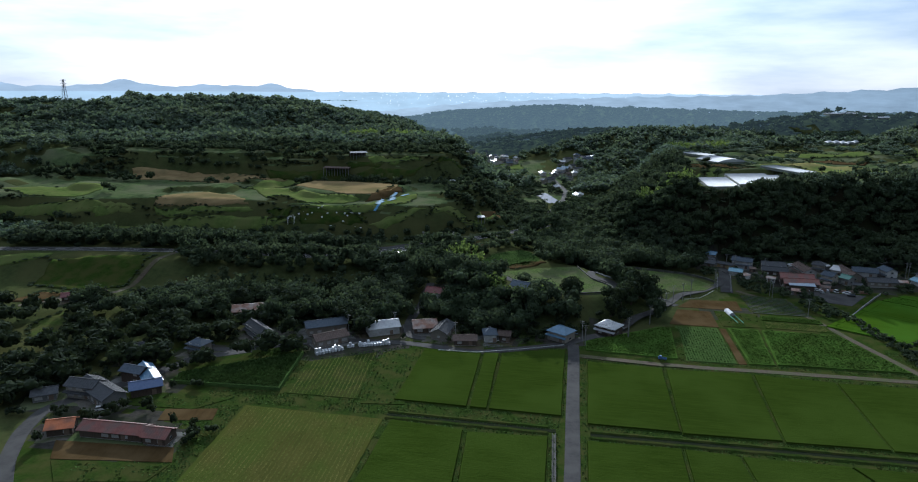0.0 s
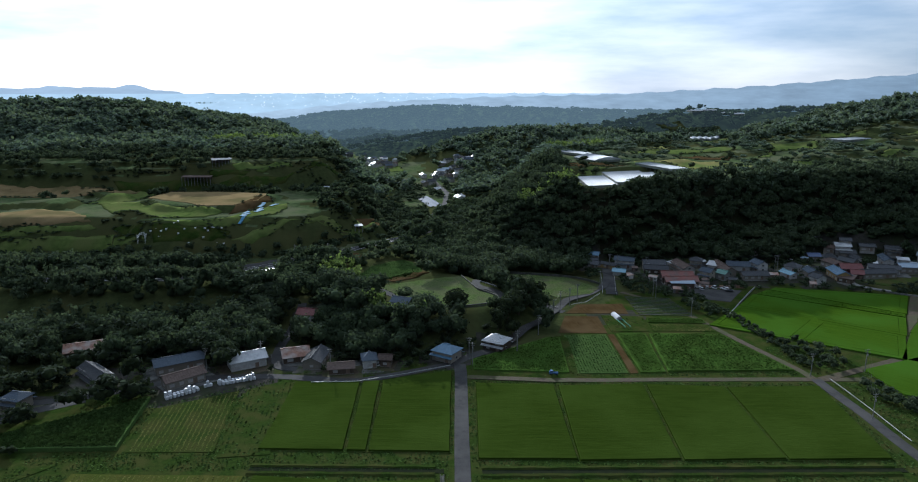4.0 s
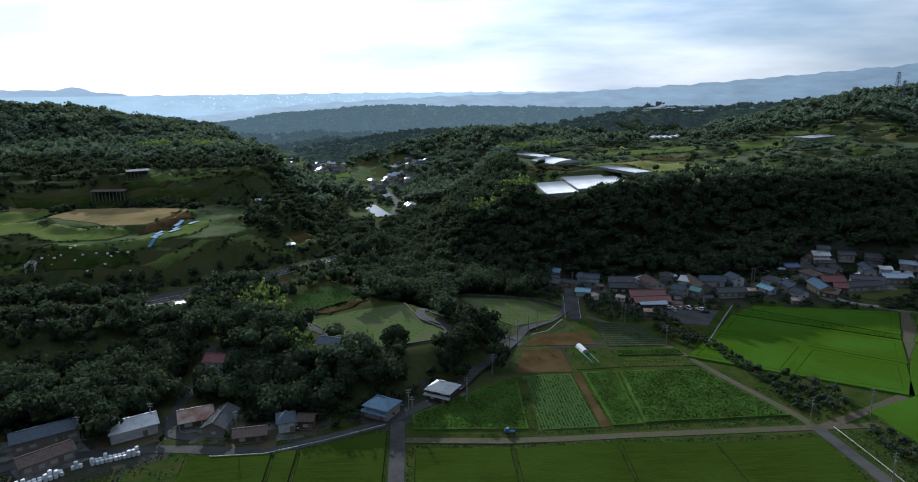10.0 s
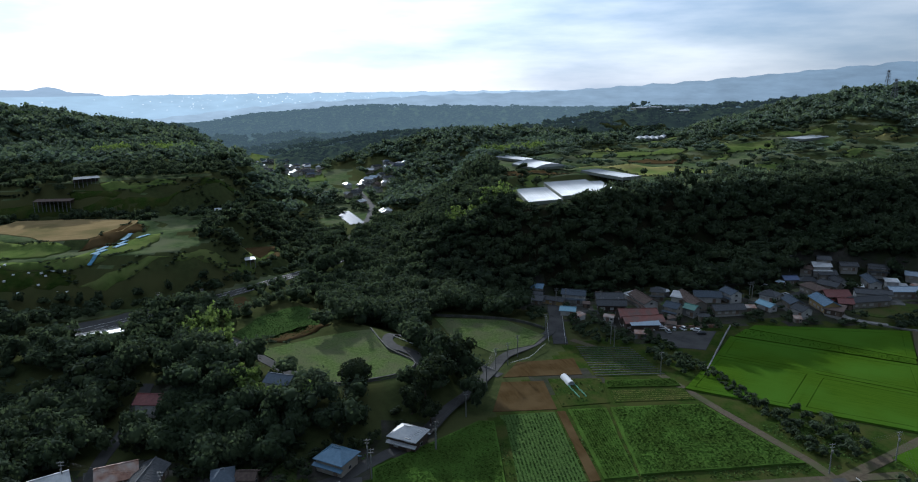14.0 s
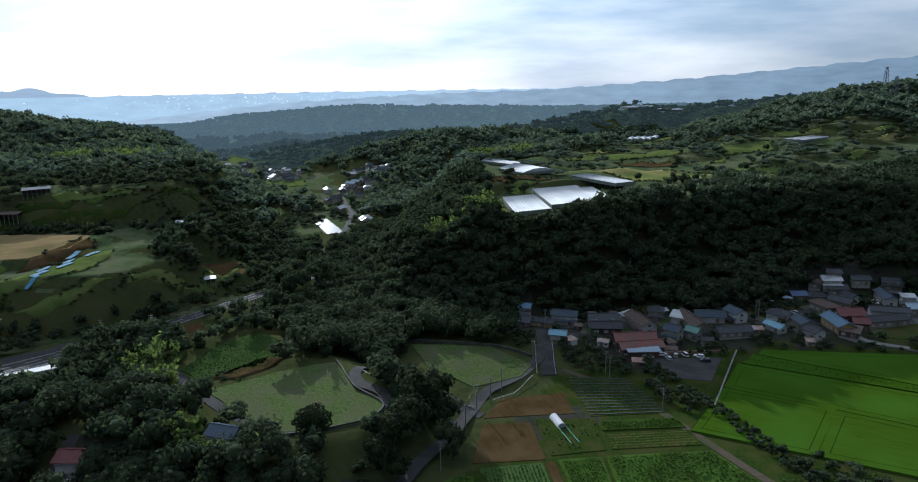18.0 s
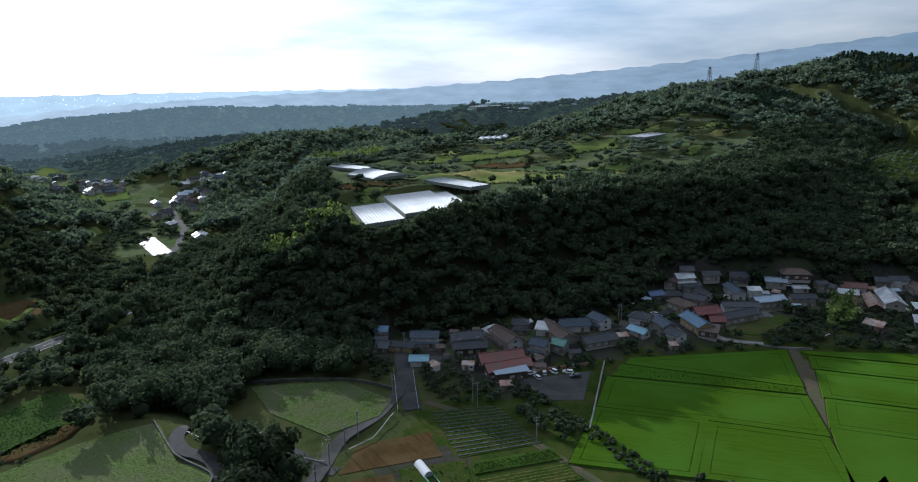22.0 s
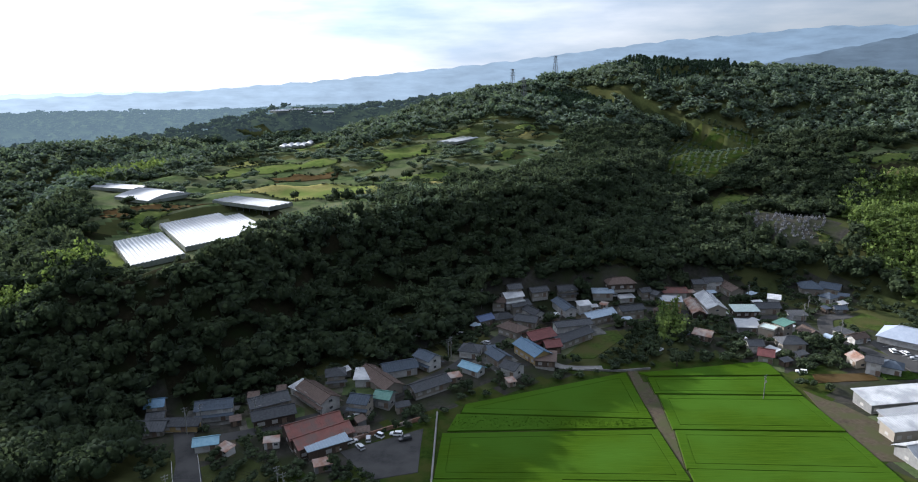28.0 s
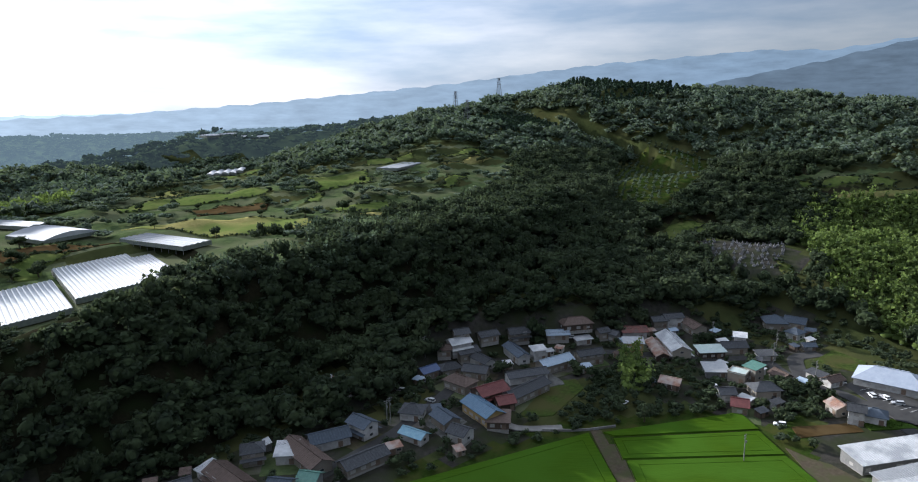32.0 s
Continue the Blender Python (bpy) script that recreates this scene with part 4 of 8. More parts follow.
def planted(X, Y, keep):
    X, Y = X[keep], Y[keep]
    return np.stack([X, Y, np.array([ground_z(x, y) for x, y in zip(X, Y)])], 1) if len(X) else np.zeros((0, 3))


# ---- houses ----
ROOF = {
    "grey": mat("grey_roof_tiles", (0.045, 0.048, 0.052), (0.078, 0.081, 0.085), 1.5, 0.75, 6, 0.05, rnd=0.3, spec=0.04),
    "bluegrey": mat("blue_grey_roof_tiles", (0.058, 0.072, 0.09), (0.09, 0.108, 0.13), 1.5, 0.85, 6, 0.05, rnd=0.2, spec=0.04),
    "paleblue": mat("pale_blue_sheet_roof", (0.2, 0.26, 0.32), (0.28, 0.34, 0.4), 1.0, 0.4, 6, 0.03, rnd=0.15),
    "blue": mat("blue_sheet_roof", (0.06, 0.125, 0.19), (0.1, 0.175, 0.25), 0.8, 0.4, 6, 0.03, rnd=0.12),
    "darkblue": mat("dark_blue_roof", (0.05, 0.08, 0.16), (0.08, 0.11, 0.2), 1.0, 0.45, 6, 0.03),
    "brown": mat("brown_roof", (0.075, 0.056, 0.048), (0.125, 0.095, 0.08), 1.2, 0.75, 6, 0.04, rnd=0.25, spec=0.04),
    "red": mat("red_iron_roof", (0.13, 0.045, 0.037), (0.2, 0.075, 0.058), 0.5, 0.6, 4, 0.04, c=(0.12, 0.07, 0.058), big=0.3, rnd=0.15),
    "darkred": mat("dark_red_roof", (0.1, 0.03, 0.028), (0.15, 0.05, 0.045), 0.8, 0.6, 5, 0.04),
    "orange": mat("orange_iron_roof", (0.34, 0.1, 0.035), (0.45, 0.15, 0.06), 0.5, 0.6, 4, 0.04, c=(0.22, 0.09, 0.05), big=0.3),
    "rust": mat("rusty_iron_roof", (0.16, 0.08, 0.055), (0.28, 0.16, 0.11), 0.6, 0.7, 4, 0.05, c=(0.3, 0.26, 0.23), big=0.25),
    "green": mat("green_sheet_roof", (0.06, 0.15, 0.12), (0.1, 0.21, 0.165), 0.8, 0.45, 5, 0.03),
    "teal": mat("teal_sheet_roof", (0.13, 0.25, 0.32), (0.2, 0.34, 0.4), 0.8, 0.45, 5, 0.03),
    "mint": mat("pale_mint_roof", (0.32, 0.4, 0.375), (0.44, 0.5, 0.47), 0.8, 0.45, 5, 0.03),
    "white": mat("white_sheet_roof", (0.41, 0.42, 0.425), (0.52, 0.525, 0.525), 0.6, 0.5, 5, 0.03, c=(0.29, 0.3, 0.31), big=0.2, rnd=0.1),
    "pale": mat("pale_grey_roof", (0.26, 0.272, 0.28), (0.35, 0.36, 0.365), 0.8, 0.5, 5, 0.03, rnd=0.15),
    "store": mat("blue_grey_metal_roof", (0.26, 0.3, 0.36), (0.33, 0.37, 0.43), 0.5, 0.5, 5, 0.03),
}
WALL = {
    "white": mat("white_wall", (0.409, 0.403, 0.383), (0.488, 0.482, 0.462), 0.7, 0.85, 6, 0.03, c=(0.33, 0.323, 0.304), big=0.4, rnd=0.12),
    "cream": mat("cream_wall", (0.185, 0.165, 0.132), (0.251, 0.224, 0.185), 0.7, 0.85, 6, 0.03, c=(0.224, 0.198, 0.165), big=0.4, rnd=0.25),
    "pale": mat("pale_wall", (0.33, 0.33, 0.31), (0.396, 0.396, 0.376), 0.7, 0.85, 6, 0.03, rnd=0.15),
    "brown": mat("dark_timber_wall", (0.0462, 0.033, 0.0251), (0.0858, 0.0627, 0.0462), 1.5, 0.9, 8, 0.05, rnd=0.25, stretch=(3, 3, 0.3, 0)),
    "grey": mat("grey_wall", (0.132, 0.132, 0.129), (0.198, 0.198, 0.191), 0.8, 0.85, 6, 0.03, rnd=0.2),
    "ochre": mat("ochre_wall", (0.277, 0.198, 0.0858), (0.343, 0.251, 0.119), 0.7, 0.85, 6, 0.03),
}
M_GLASS = mat("window_glass", (0.03, 0.035, 0.04), (0.05, 0.055, 0.06), 0.5, 0.08, spec=0.6)
M_FRAME = mat("window_frame", (0.28, 0.27, 0.25), (0.36, 0.35, 0.33), 2, 0.5)
M_DOOR = mat("door_wood", (0.12, 0.085, 0.06), (0.18, 0.13, 0.095), 2, 0.6)
M_STONE = mat("foundation", (0.22, 0.21, 0.19), (0.3, 0.29, 0.27), 1.5, 0.9, 6, 0.05)
M_PANEL = mat("solar_panel", (0.012, 0.016, 0.035), (0.02, 0.025, 0.05), 1, 0.15, spec=0.6)
WORDS = {"grey": "grey-tiled", "bluegrey": "blue-grey tiled", "paleblue": "pale blue sheet-metal", "blue": "bright blue sheet-metal", "darkblue": "dark blue", "brown": "brown", "red": "red iron",
         "darkred": "dark red", "orange": "faded orange iron", "rust": "rusty iron", "green": "green sheet-metal", "teal": "teal sheet-metal", "mint": "pale mint sheet-metal", "white": "white sheet-metal", "pale": "pale grey", "store": "large blue-grey metal"}
KIND = {"gable": "gabled", "hip": "hipped", "shed": "single-pitch", "flat": "flat"}


YARD = [mat("gravel_yard_soil", (0.075, 0.07, 0.06), (0.13, 0.12, 0.105), 1.2, 0.95, 5, 0.04, c=(0.05, 0.06, 0.025), big=0.15, spec=0.0), M_TRACK, M_BANK, mat("concrete_yard", (0.09, 0.09, 0.085), (0.14, 0.14, 0.13), 0.9, 0.95, 5, 0.02, c=(0.06, 0.06, 0.055), big=0.25, spec=0.0)]


def courtyard(x, y, rot, L, W, rng):
    """The swept ground about a house."""
    ca, sa = math.cos(radians(rot)), math.sin(radians(rot))
    ox, oy = rng.uniform(-2, 2), rng.uniform(-2.5, 1)
    p = [(x + (a * L + ox) * ca - (b * W + oy) * sa, y + (a * L + ox) * sa + (b * W + oy) * ca) for a, b in ((-1, -1), (1, -1), (1, 1), (-1, 1))]
    z = land_at(x, y)
    if max(abs(land_at(*q) - z) for q in p) < 0.35:
        tagged(part("pavement", sheet(wavy(p, 3, 0.5, int(x * 3 + y)), z - 0.25, z + 0.05 + 0.02 * rng.random(), 0.1), rng.choice(YARD)), "swept earth and gravel yard round a house", "yard", kind="structure")


def house(x, y, rot, length, wide, eave, roof, wall, style, panels=False):
    L, W = max(length, 5.0) / 2 - 0.15, wide * 0.44
    hr = math.hypot(L, W) + 1.5
    HOUSES.append((x, y, hr))
    h = new("house" if eave < 9 else "building")
    big = eave >= 4.3
    tagged(h, "%s house, %s %s roof, %s walls" % ("two-storey" if big else "low", WORDS[roof], KIND[style], {"brown": "dark timber"}.get(wall, wall)), "house", group="houses of the villages")
    h.matrix_world = pose(x, y, land_at(x, y) - 0.1, 0, 0, rot)
    if y < 460:
        courtyard(x, y, rot, L + 3, W + 3.5, random.Random(int(x * 5 + y * 3)))
    rise = {"gable": W * 0.48, "hip": W * 0.48, "shed": W * 0.25, "flat": 0}[style]
    over = 0.7 if style != "flat" else 0.15
    bm = bmesh.new()
    box(bm, -L + 0.06, L - 0.06, -W + 0.06, W - 0.06, -1.2, 0.35)
    part("foundation", bm, M_STONE, h)
    # walls, closed up to the slope of the roof
    bm = bmesh.new()
    if style == "gable":
        prof = [(-W, 0.35), (W, 0.35), (W, eave), (0, eave + rise), (-W, eave)]
    elif style == "shed":
        prof = [(-W, 0.35), (W, 0.35), (W, eave + rise), (-W, eave)]
    else:
        prof = [(-W, 0.35), (W, 0.35), (W, eave), (-W, eave)]
    a = [bm.verts.new((-L, p, z)) for p, z in prof]
    b = [bm.verts.new((L, p, z)) for p, z in prof]
    bm.faces.new(a[::-1])
    bm.faces.new(b)
    for i in range(len(prof)):
        bm.faces.new((a[i], a[(i + 1) % len(prof)], b[(i + 1) % len(prof)], b[i]))
    bmesh.ops.recalc_face_normals(bm, faces=bm.faces[:])
    wl = part("wall", bm, WALL[wall], h)
    # roof
    k = rise / W if W else 0
    ex, ey = L + over, W + over
    th = 0.16
    lo, hi = eave - over * k + th, eave + rise + th
    if style == "gable":
        for s in (-1, 1):
            bm = bmesh.new()
            slab(bm, [(-ex, s * ey, lo), (ex, s * ey, lo), (ex, 0, hi), (-ex, 0, hi)][::s], th)
            r = part("roof", bm, ROOF[roof], h)
            bm = bmesh.new()
            n = max(4, int(2 * ex / 0.9))
            for i in range(n + 1):
                px = -ex + 0.05 + (2 * ex - 0.1) * i / n
                slab(bm, [(px - 0.05, s * ey, lo + 0.06), (px + 0.05, s * ey, lo + 0.06), (px + 0.05, 0, hi + 0.06), (px - 0.05, 0, hi + 0.06)][::s], 0.08)
            part("roof_ribs", bm, ROOF[roof], r)
        bm = bmesh.new()
        box(bm, -ex, ex, -0.17, 0.17, hi - 0.05, hi + 0.2)
        part("ridge_cap", bm, ROOF[roof], h)
    elif style == "hip":
        m = max(0.4, L - W * 0.8)
        for quad in ([(-ex, -ey, lo), (ex, -ey, lo), (m, 0, hi), (-m, 0, hi)], [(ex, ey, lo), (-ex, ey, lo), (-m, 0, hi), (m, 0, hi)],
                     [(ex, -ey, lo), (ex, ey, lo), (m, 0, hi)], [(-ex, ey, lo), (-ex, -ey, lo), (-m, 0, hi)]):
            bm = bmesh.new()
            slab(bm, quad, th)
            part("roof", bm, ROOF[roof], h)
        bm = bmesh.new()
        box(bm, -m - 0.1, m + 0.1, -0.18, 0.18, hi - 0.05, hi + 0.22)
        part("ridge_cap", bm, ROOF[roof], h)
    elif style == "shed":
        bm = bmesh.new()
        slab(bm, [(-ex, -ey, eave - over * k * 0.5 + th), (ex, -ey, eave - over * k * 0.5 + th), (ex, ey, eave + rise + over * k * 0.5 + th), (-ex, ey, eave + rise + over * k * 0.5 + th)], th)
        r = part("roof", bm, ROOF[roof], h)
        bm = bmesh.new()
        n = max(4, int(2 * ex / 0.9))
        for i in range(n + 1):
            px = -ex + 0.05 + (2 * ex - 0.1) * i / n
            slab(bm, [(px - 0.05, -ey, eave - over * k * 0.5 + th + 0.06), (px + 0.05, -ey, eave - over * k * 0.5 + th + 0.06), (px + 0.05, ey, eave + rise + over * k * 0.5 + th + 0.06), (px - 0.05, ey, eave + rise + over * k * 0.5 + th + 0.06)], 0.08)
        part("roof_ribs", bm, ROOF[roof], r)
    else:
        bm = bmesh.new()
        box(bm, -ex, ex, -ey, ey, eave, eave + 0.18)
        part("roof", bm, ROOF[roof], h)
        for q in ((-ex, ex, -ey, -ey + 0.2), (-ex, ex, ey - 0.2, ey), (-ex, -ex + 0.2, -ey + 0.2, ey - 0.2), (ex - 0.2, ex, -ey + 0.2, ey - 0.2)):
            bm = bmesh.new()
            box(bm, *q, eave + 0.18, eave + 0.5)
            part("parapet", bm, WALL[wall], h)
    # windows and a door
    rng = random.Random(int(x * 7 + y * 13))
    for storey in range(2 if big else 1):
        z0 = 1.0 + storey * 2.5
        n = max(1, int(2 * L / 3.4))
        for s in (-1, 1):
            for i in range(n):
                px = -L + (i + 0.5) * 2 * L / n
                if rng.random() < 0.2:
                    continue
                w2, hh = rng.choice((0.8, 0.9, 1.2)), rng.choice((1.1, 1.3))
                bm = bmesh.new()
                box(bm, px - w2, px + w2, s * W - 0.04, s * W + 0.05, z0, z0 + hh)
                wi = part("window", bm, M_FRAME, h)
                bm = bmesh.new()
                for q in (-1, 1):
                    box(bm, px + q * w2 / 2 - w2 / 2 + 0.07, px + q * w2 / 2 + w2 / 2 - 0.07, s * W - 0.03, s * W + 0.066, z0 + 0.08, z0 + hh - 0.08)
                part("pane", bm, M_GLASS, wi)
        for s in (-1, 1):
            bm = bmesh.new()
            box(bm, s * L - 0.04, s * L + 0.05, -0.7, 0.7, z0 + 0.1, z0 + 1.1)
            wi = part("window", bm, M_FRAME, h)
            bm = bmesh.new()
            box(bm, s * L - 0.03, s * L + 0.066, -0.62, 0.62, z0 + 0.18, z0 + 1.02)
            part("pane", bm, M_GLASS, wi)
    if big and style in ("gable", "hip") and wide > 6:
        # lean-to roof over the ground floor
        for s in (-1, 1):
            bm = bmesh.new()
            slab(bm, [(-ex, s * (W + 1.3), 2.55), (ex, s * (W + 1.3), 2.55), (ex, s * (W + 0.02), 3.0), (-ex, s * (W + 0.02), 3.0)][::s], 0.13)
            part("lean_to_roof", bm, ROOF[roof], h)
    bm = bmesh.new()
    box(bm, L * 0.35, L * 0.35 + 1.5, -W - 0.075, -W + 0.02, 0.36, 2.3)
    part("door", bm, M_DOOR, h)
    if panels:
        for i in range(int(2 * L / 1.3)):
            px = -L + 0.2 + i * 1.3
            bm = bmesh.new()
            slab(bm, [(px, -W * 0.9, eave + rise * 0.1 + th + 0.17), (px + 1.2, -W * 0.9, eave + rise * 0.1 + th + 0.17), (px + 1.2, -W * 0.15, eave + rise * 0.85 + th + 0.17), (px, -W * 0.15, eave + rise * 0.85 + th + 0.17)], 0.06)
            part("solar_panel", bm, M_PANEL, h)
    return h


house(98.1, 421.8, -36, 10.7, 7.0, 3.0, "grey", "cream", "gable")
house(102.1, 430.4, -23, 5.4, 6.0, 5.0, "blue", "cream", "gable")
house(101.2, 427.1, -25, 3.7, 6.0, 3.0, "grey", "cream", "gable")
house(117.7, 417.9, -24, 11.3, 7.0, 5.0, "bluegrey", "white", "gable")
house(104.5, 417.8, -37, 16.2, 4.0, 2.6, "grey", "ochre", "shed")
house(109.4, 399.5, -22, 6.8, 5.0, 3.0, "teal", "pale", "gable")
house(133.4, 411.1, -8, 12.6, 8.0, 4.5, "grey", "cream", "gable")
house(132.0, 403.2, -13, 13.3, 7.0, 3.5, "grey", "brown", "gable")
house(147.7, 415.0, -77, 8.1, 6.0, 3.2, "white", "white", "shed")
house(149.2, 405.8, -84, 16.5, 8.0, 4.5, "brown", "white", "gable")
house(160.9, 415.9, -24, 6.7, 7.0, 5.0, "grey", "cream", "hip")
house(138.7, 387.2, -6, 17.1, 11.0, 4.0, "red", "brown", "gable")
house(139.0, 381.4, -1, 17.8, 8.0, 4.0, "red", "brown", "gable")
house(138.5, 378.4, -6, 12.4, 8.0, 3.6, "paleblue", "brown", "shed")
house(172.9, 404.5, -90, 20.0, 8.0, 3.5, "brown", "cream", "gable")
house(183.7, 409.1, -15, 12.6, 8.0, 3.5, "bluegrey", "white", "gable")
house(169.4, 409.9, -36, 6.2, 8.0, 3.5, "white", "white", "shed")
house(158.1, 391.4, -52, 6.4, 7.0, 5.0, "bluegrey", "cream", "gable")
house(167.0, 391.0, -56, 5.7, 6.0, 4.0, "green", "grey", "gable")
house(195.5, 407.1, -82, 8.6, 7.0, 5.0, "bluegrey", "white", "gable")
house(185.0, 390.9, -1, 14.9, 7.0, 3.0, "grey", "cream", "gable")
house(201.9, 430.3, -74, 7.7, 7.0, 4.0, "red", "brown", "gable")
house(215.6, 405.8, -54, 7.9, 8.0, 3.5, "grey", "white", "hip")
house(205.9, 392.4, -76, 8.8, 5.0, 2.8, "teal", "white", "gable")
house(219.9, 393.3, -97, 9.1, 7.0, 3.5, "bluegrey", "cream", "gable")
house(217.9, 383.1, -77, 6.6, 7.0, 3.5, "grey", "white", "gable")
house(233.1, 388.8, -99, 15.6, 8.0, 4.2, "blue", "ochre", "gable")
house(233.1, 381.0, -47, 7.7, 8.0, 3.0, "brown", "brown", "shed")
house(244.7, 397.4, -9, 11.5, 9.0, 4.5, "darkred", "brown", "gable")
house(243.7, 388.7, -23, 6.2, 7.0, 3.5, "darkred", "brown", "gable")
house(256.9, 390.5, 2, 20.1, 7.0, 3.5, "grey", "cream", "gable")
house(243.2, 412.1, -83, 11.3, 8.0, 4.0, "brown", "cream", "hip")
house(241.1, 429.6, -4, 7.5, 6.0, 3.5, "darkblue", "cream", "gable")
house(249.4, 426.3, -17, 8.4, 7.0, 3.5, "grey", "cream", "hip")
house(262.3, 434.8, -14, 9.1, 7.0, 5.0, "white", "white", "gable")
house(264.9, 436.5, -22, 6.4, 6.0, 5.0, "grey", "cream", "gable")
house(255.2, 436.4, -37, 5.9, 6.0, 3.5, "brown", "cream", "gable")
house(263.9, 431.7, -13, 9.2, 7.0, 4.0, "grey", "cream", "gable")
house(255.6, 416.6, -61, 9.7, 7.0, 3.5, "grey", "cream", "gable")
house(265.1, 423.6, -97, 11.8, 6.0, 3.5, "grey", "white", "gable")
house(277.0, 432.7, -16, 8.7, 6.0, 3.5, "grey", "cream", "gable")
house(290.7, 427.3, -26, 8.9, 7.0, 4.5, "grey", "cream", "gable")
house(281.0, 418.9, -110, 15.3, 6.0, 4.0, "bluegrey", "white", "gable")
house(286.8, 411.8, -25, 5.7, 5.0, 5.0, "white", "white", "shed")
house(284.0, 400.2, -9, 15.1, 7.0, 4.0, "paleblue", "cream", "gable")
house(267.1, 400.0, -23, 16.2, 6.0, 3.5, "grey", "white", "gable")
house(306.2, 417.9, -38, 9.9, 6.0, 3.0, "paleblue", "cream", "gable")
house(315.9, 415.5, -30, 13.7, 9.0, 3.5, "brown", "brown", "hip")
house(314.6, 410.1, -24, 7.4, 4.0, 2.6, "white", "white", "shed")
house(299.0, 394.3, -22, 11.1, 6.0, 5.0, "grey", "cream", "gable")
house(324.9, 407.2, -17, 5.4, 5.0, 4.0, "grey", "cream", "gable")
house(328.3, 403.4, -83, 4.9, 5.0, 4.0, "grey", "grey", "gable")
house(338.2, 399.6, -40, 11.4, 7.0, 4.0, "red", "white", "gable")
house(320.9, 387.8, -47, 8.1, 6.0, 6.0, "pale", "ochre", "shed")
house(328.4, 380.6, -133, 19.4, 6.0, 3.0, "rust", "brown", "gable")
house(334.8, 376.9, -129, 21.1, 9.0, 5.0, "white", "cream", "gable")
house(355.2, 397.4, -33, 7.1, 6.0, 4.0, "grey", "cream", "gable")
house(362.0, 394.3, -31, 9.0, 6.0, 5.0, "grey", "white", "gable")
house(364.7, 384.9, -118, 12.8, 7.0, 4.0, "brown", "cream", "gable")
house(341.9, 363.7, -38, 10.9, 7.0, 3.2, "mint", "brown", "shed")
house(353.2, 359.5, -38, 10.4, 7.0, 3.5, "grey", "cream", "gable")
house(361.2, 360.4, -62, 4.5, 5.0, 5.5, "white", "white", "shed")
house(325.1, 352.3, -46, 8.6, 8.0, 3.0, "pale", "grey", "shed")
house(326.7, 343.4, -81, 6.9, 7.0, 4.0, "mint", "cream", "flat")
house(332.0, 340.0, -100, 5.4, 6.0, 5.5, "green", "cream", "shed")
house(322.2, 331.4, -37, 9.6, 8.0, 3.5, "grey", "cream", "hip")
house(304.8, 331.8, -63, 5.4, 7.0, 3.5, "darkred", "cream", "gable")
house(309.4, 339.5, -39, 5.5, 6.0, 3.0, "grey", "white", "gable")
house(299.2, 356.0, -74, 7.1, 6.0, 3.0, "rust", "brown", "gable")
house(397.1, 361.5, -52, 9.6, 11.0, 4.0, "bluegrey", "cream", "hip")
house(401.5, 353.5, -79, 8.9, 8.0, 3.5, "bluegrey", "cream", "gable")
house(389.3, 348.5, -99, 6.0, 7.0, 3.5, "bluegrey", "white", "hip")
house(378.8, 338.4, -41, 4.7, 4.0, 2.5, "bluegrey", "grey", "gable")
house(355.0, 346.1, -39, 7.3, 5.0, 2.8, "grey", "white", "shed")
house(337.7, 332.0, -115, 7.0, 6.0, 3.0, "brown", "cream", "gable")
house(349.3, 323.5, -107, 6.8, 4.0, 2.6, "grey", "white", "shed")
house(347.4, 317.0, -19, 6.9, 5.0, 3.0, "brown", "white", "gable")
house(363, 302, -80, 23, 16.0, 3.3, "store", "white", "hip")
house(327.8, 307.7, -126, 6.4, 6.0, 3.5, "rust", "cream", "gable")
house(323.8, 300.6, -71, 3.3, 6.0, 5.5, "grey", "white", "gable")
house(329.0, 296.6, -71, 6.9, 7.0, 3.5, "bluegrey", "white", "hip")
house(309.1, 282.3, -29, 37.0, 10.0, 3.6, "white", "grey", "shed")
house(297.1, 274.6, -25, 27.2, 8.0, 3.4, "pale", "grey", "shed")
house(289.4, 272.1, -29, 24.3, 7.0, 4.0, "white", "cream", "shed")
house(277.4, 264.2, -25, 20.1, 10.0, 3.4, "pale", "grey", "gable")
house(-133.2, 177.4, -1, 21.4, 7.0, 3.0, "red", "brown", "gable")
house(-117.8, 176.3, -2, 7.9, 7.0, 3.0, "red", "brown", "gable")
house(-151.5, 176.9, 23, 7.6, 7.0, 3.0, "orange", "brown", "gable")
house(-161.3, 201.6, -4, 11.1, 7.0, 5.0, "grey", "cream", "gable")
house(-154.5, 200.5, -31, 20.8, 9.0, 4.0, "grey", "grey", "gable")
house(-145.4, 214.8, -47, 17.4, 6.0, 4.0, "blue", "brown", "gable")
house(-150.9, 215.3, -11, 9.0, 6.0, 5.0, "bluegrey", "brown", "gable")
house(-141.5, 206.7, 35, 10.2, 7.0, 3.5, "darkblue", "brown", "gable")
house(-165.8, 237.1, 51, 7.5, 6.0, 4.0, "grey", "cream", "gable")
house(-173.6, 197.1, 32, 7.6, 6.0, 3.0, "grey", "grey", "gable")
house(-142.1, 245.6, -15, 7.5, 7.0, 4.5, "bluegrey", "cream", "hip")
house(-125.0, 265.8, -43, 16.0, 7.0, 4.5, "grey", "white", "gable")
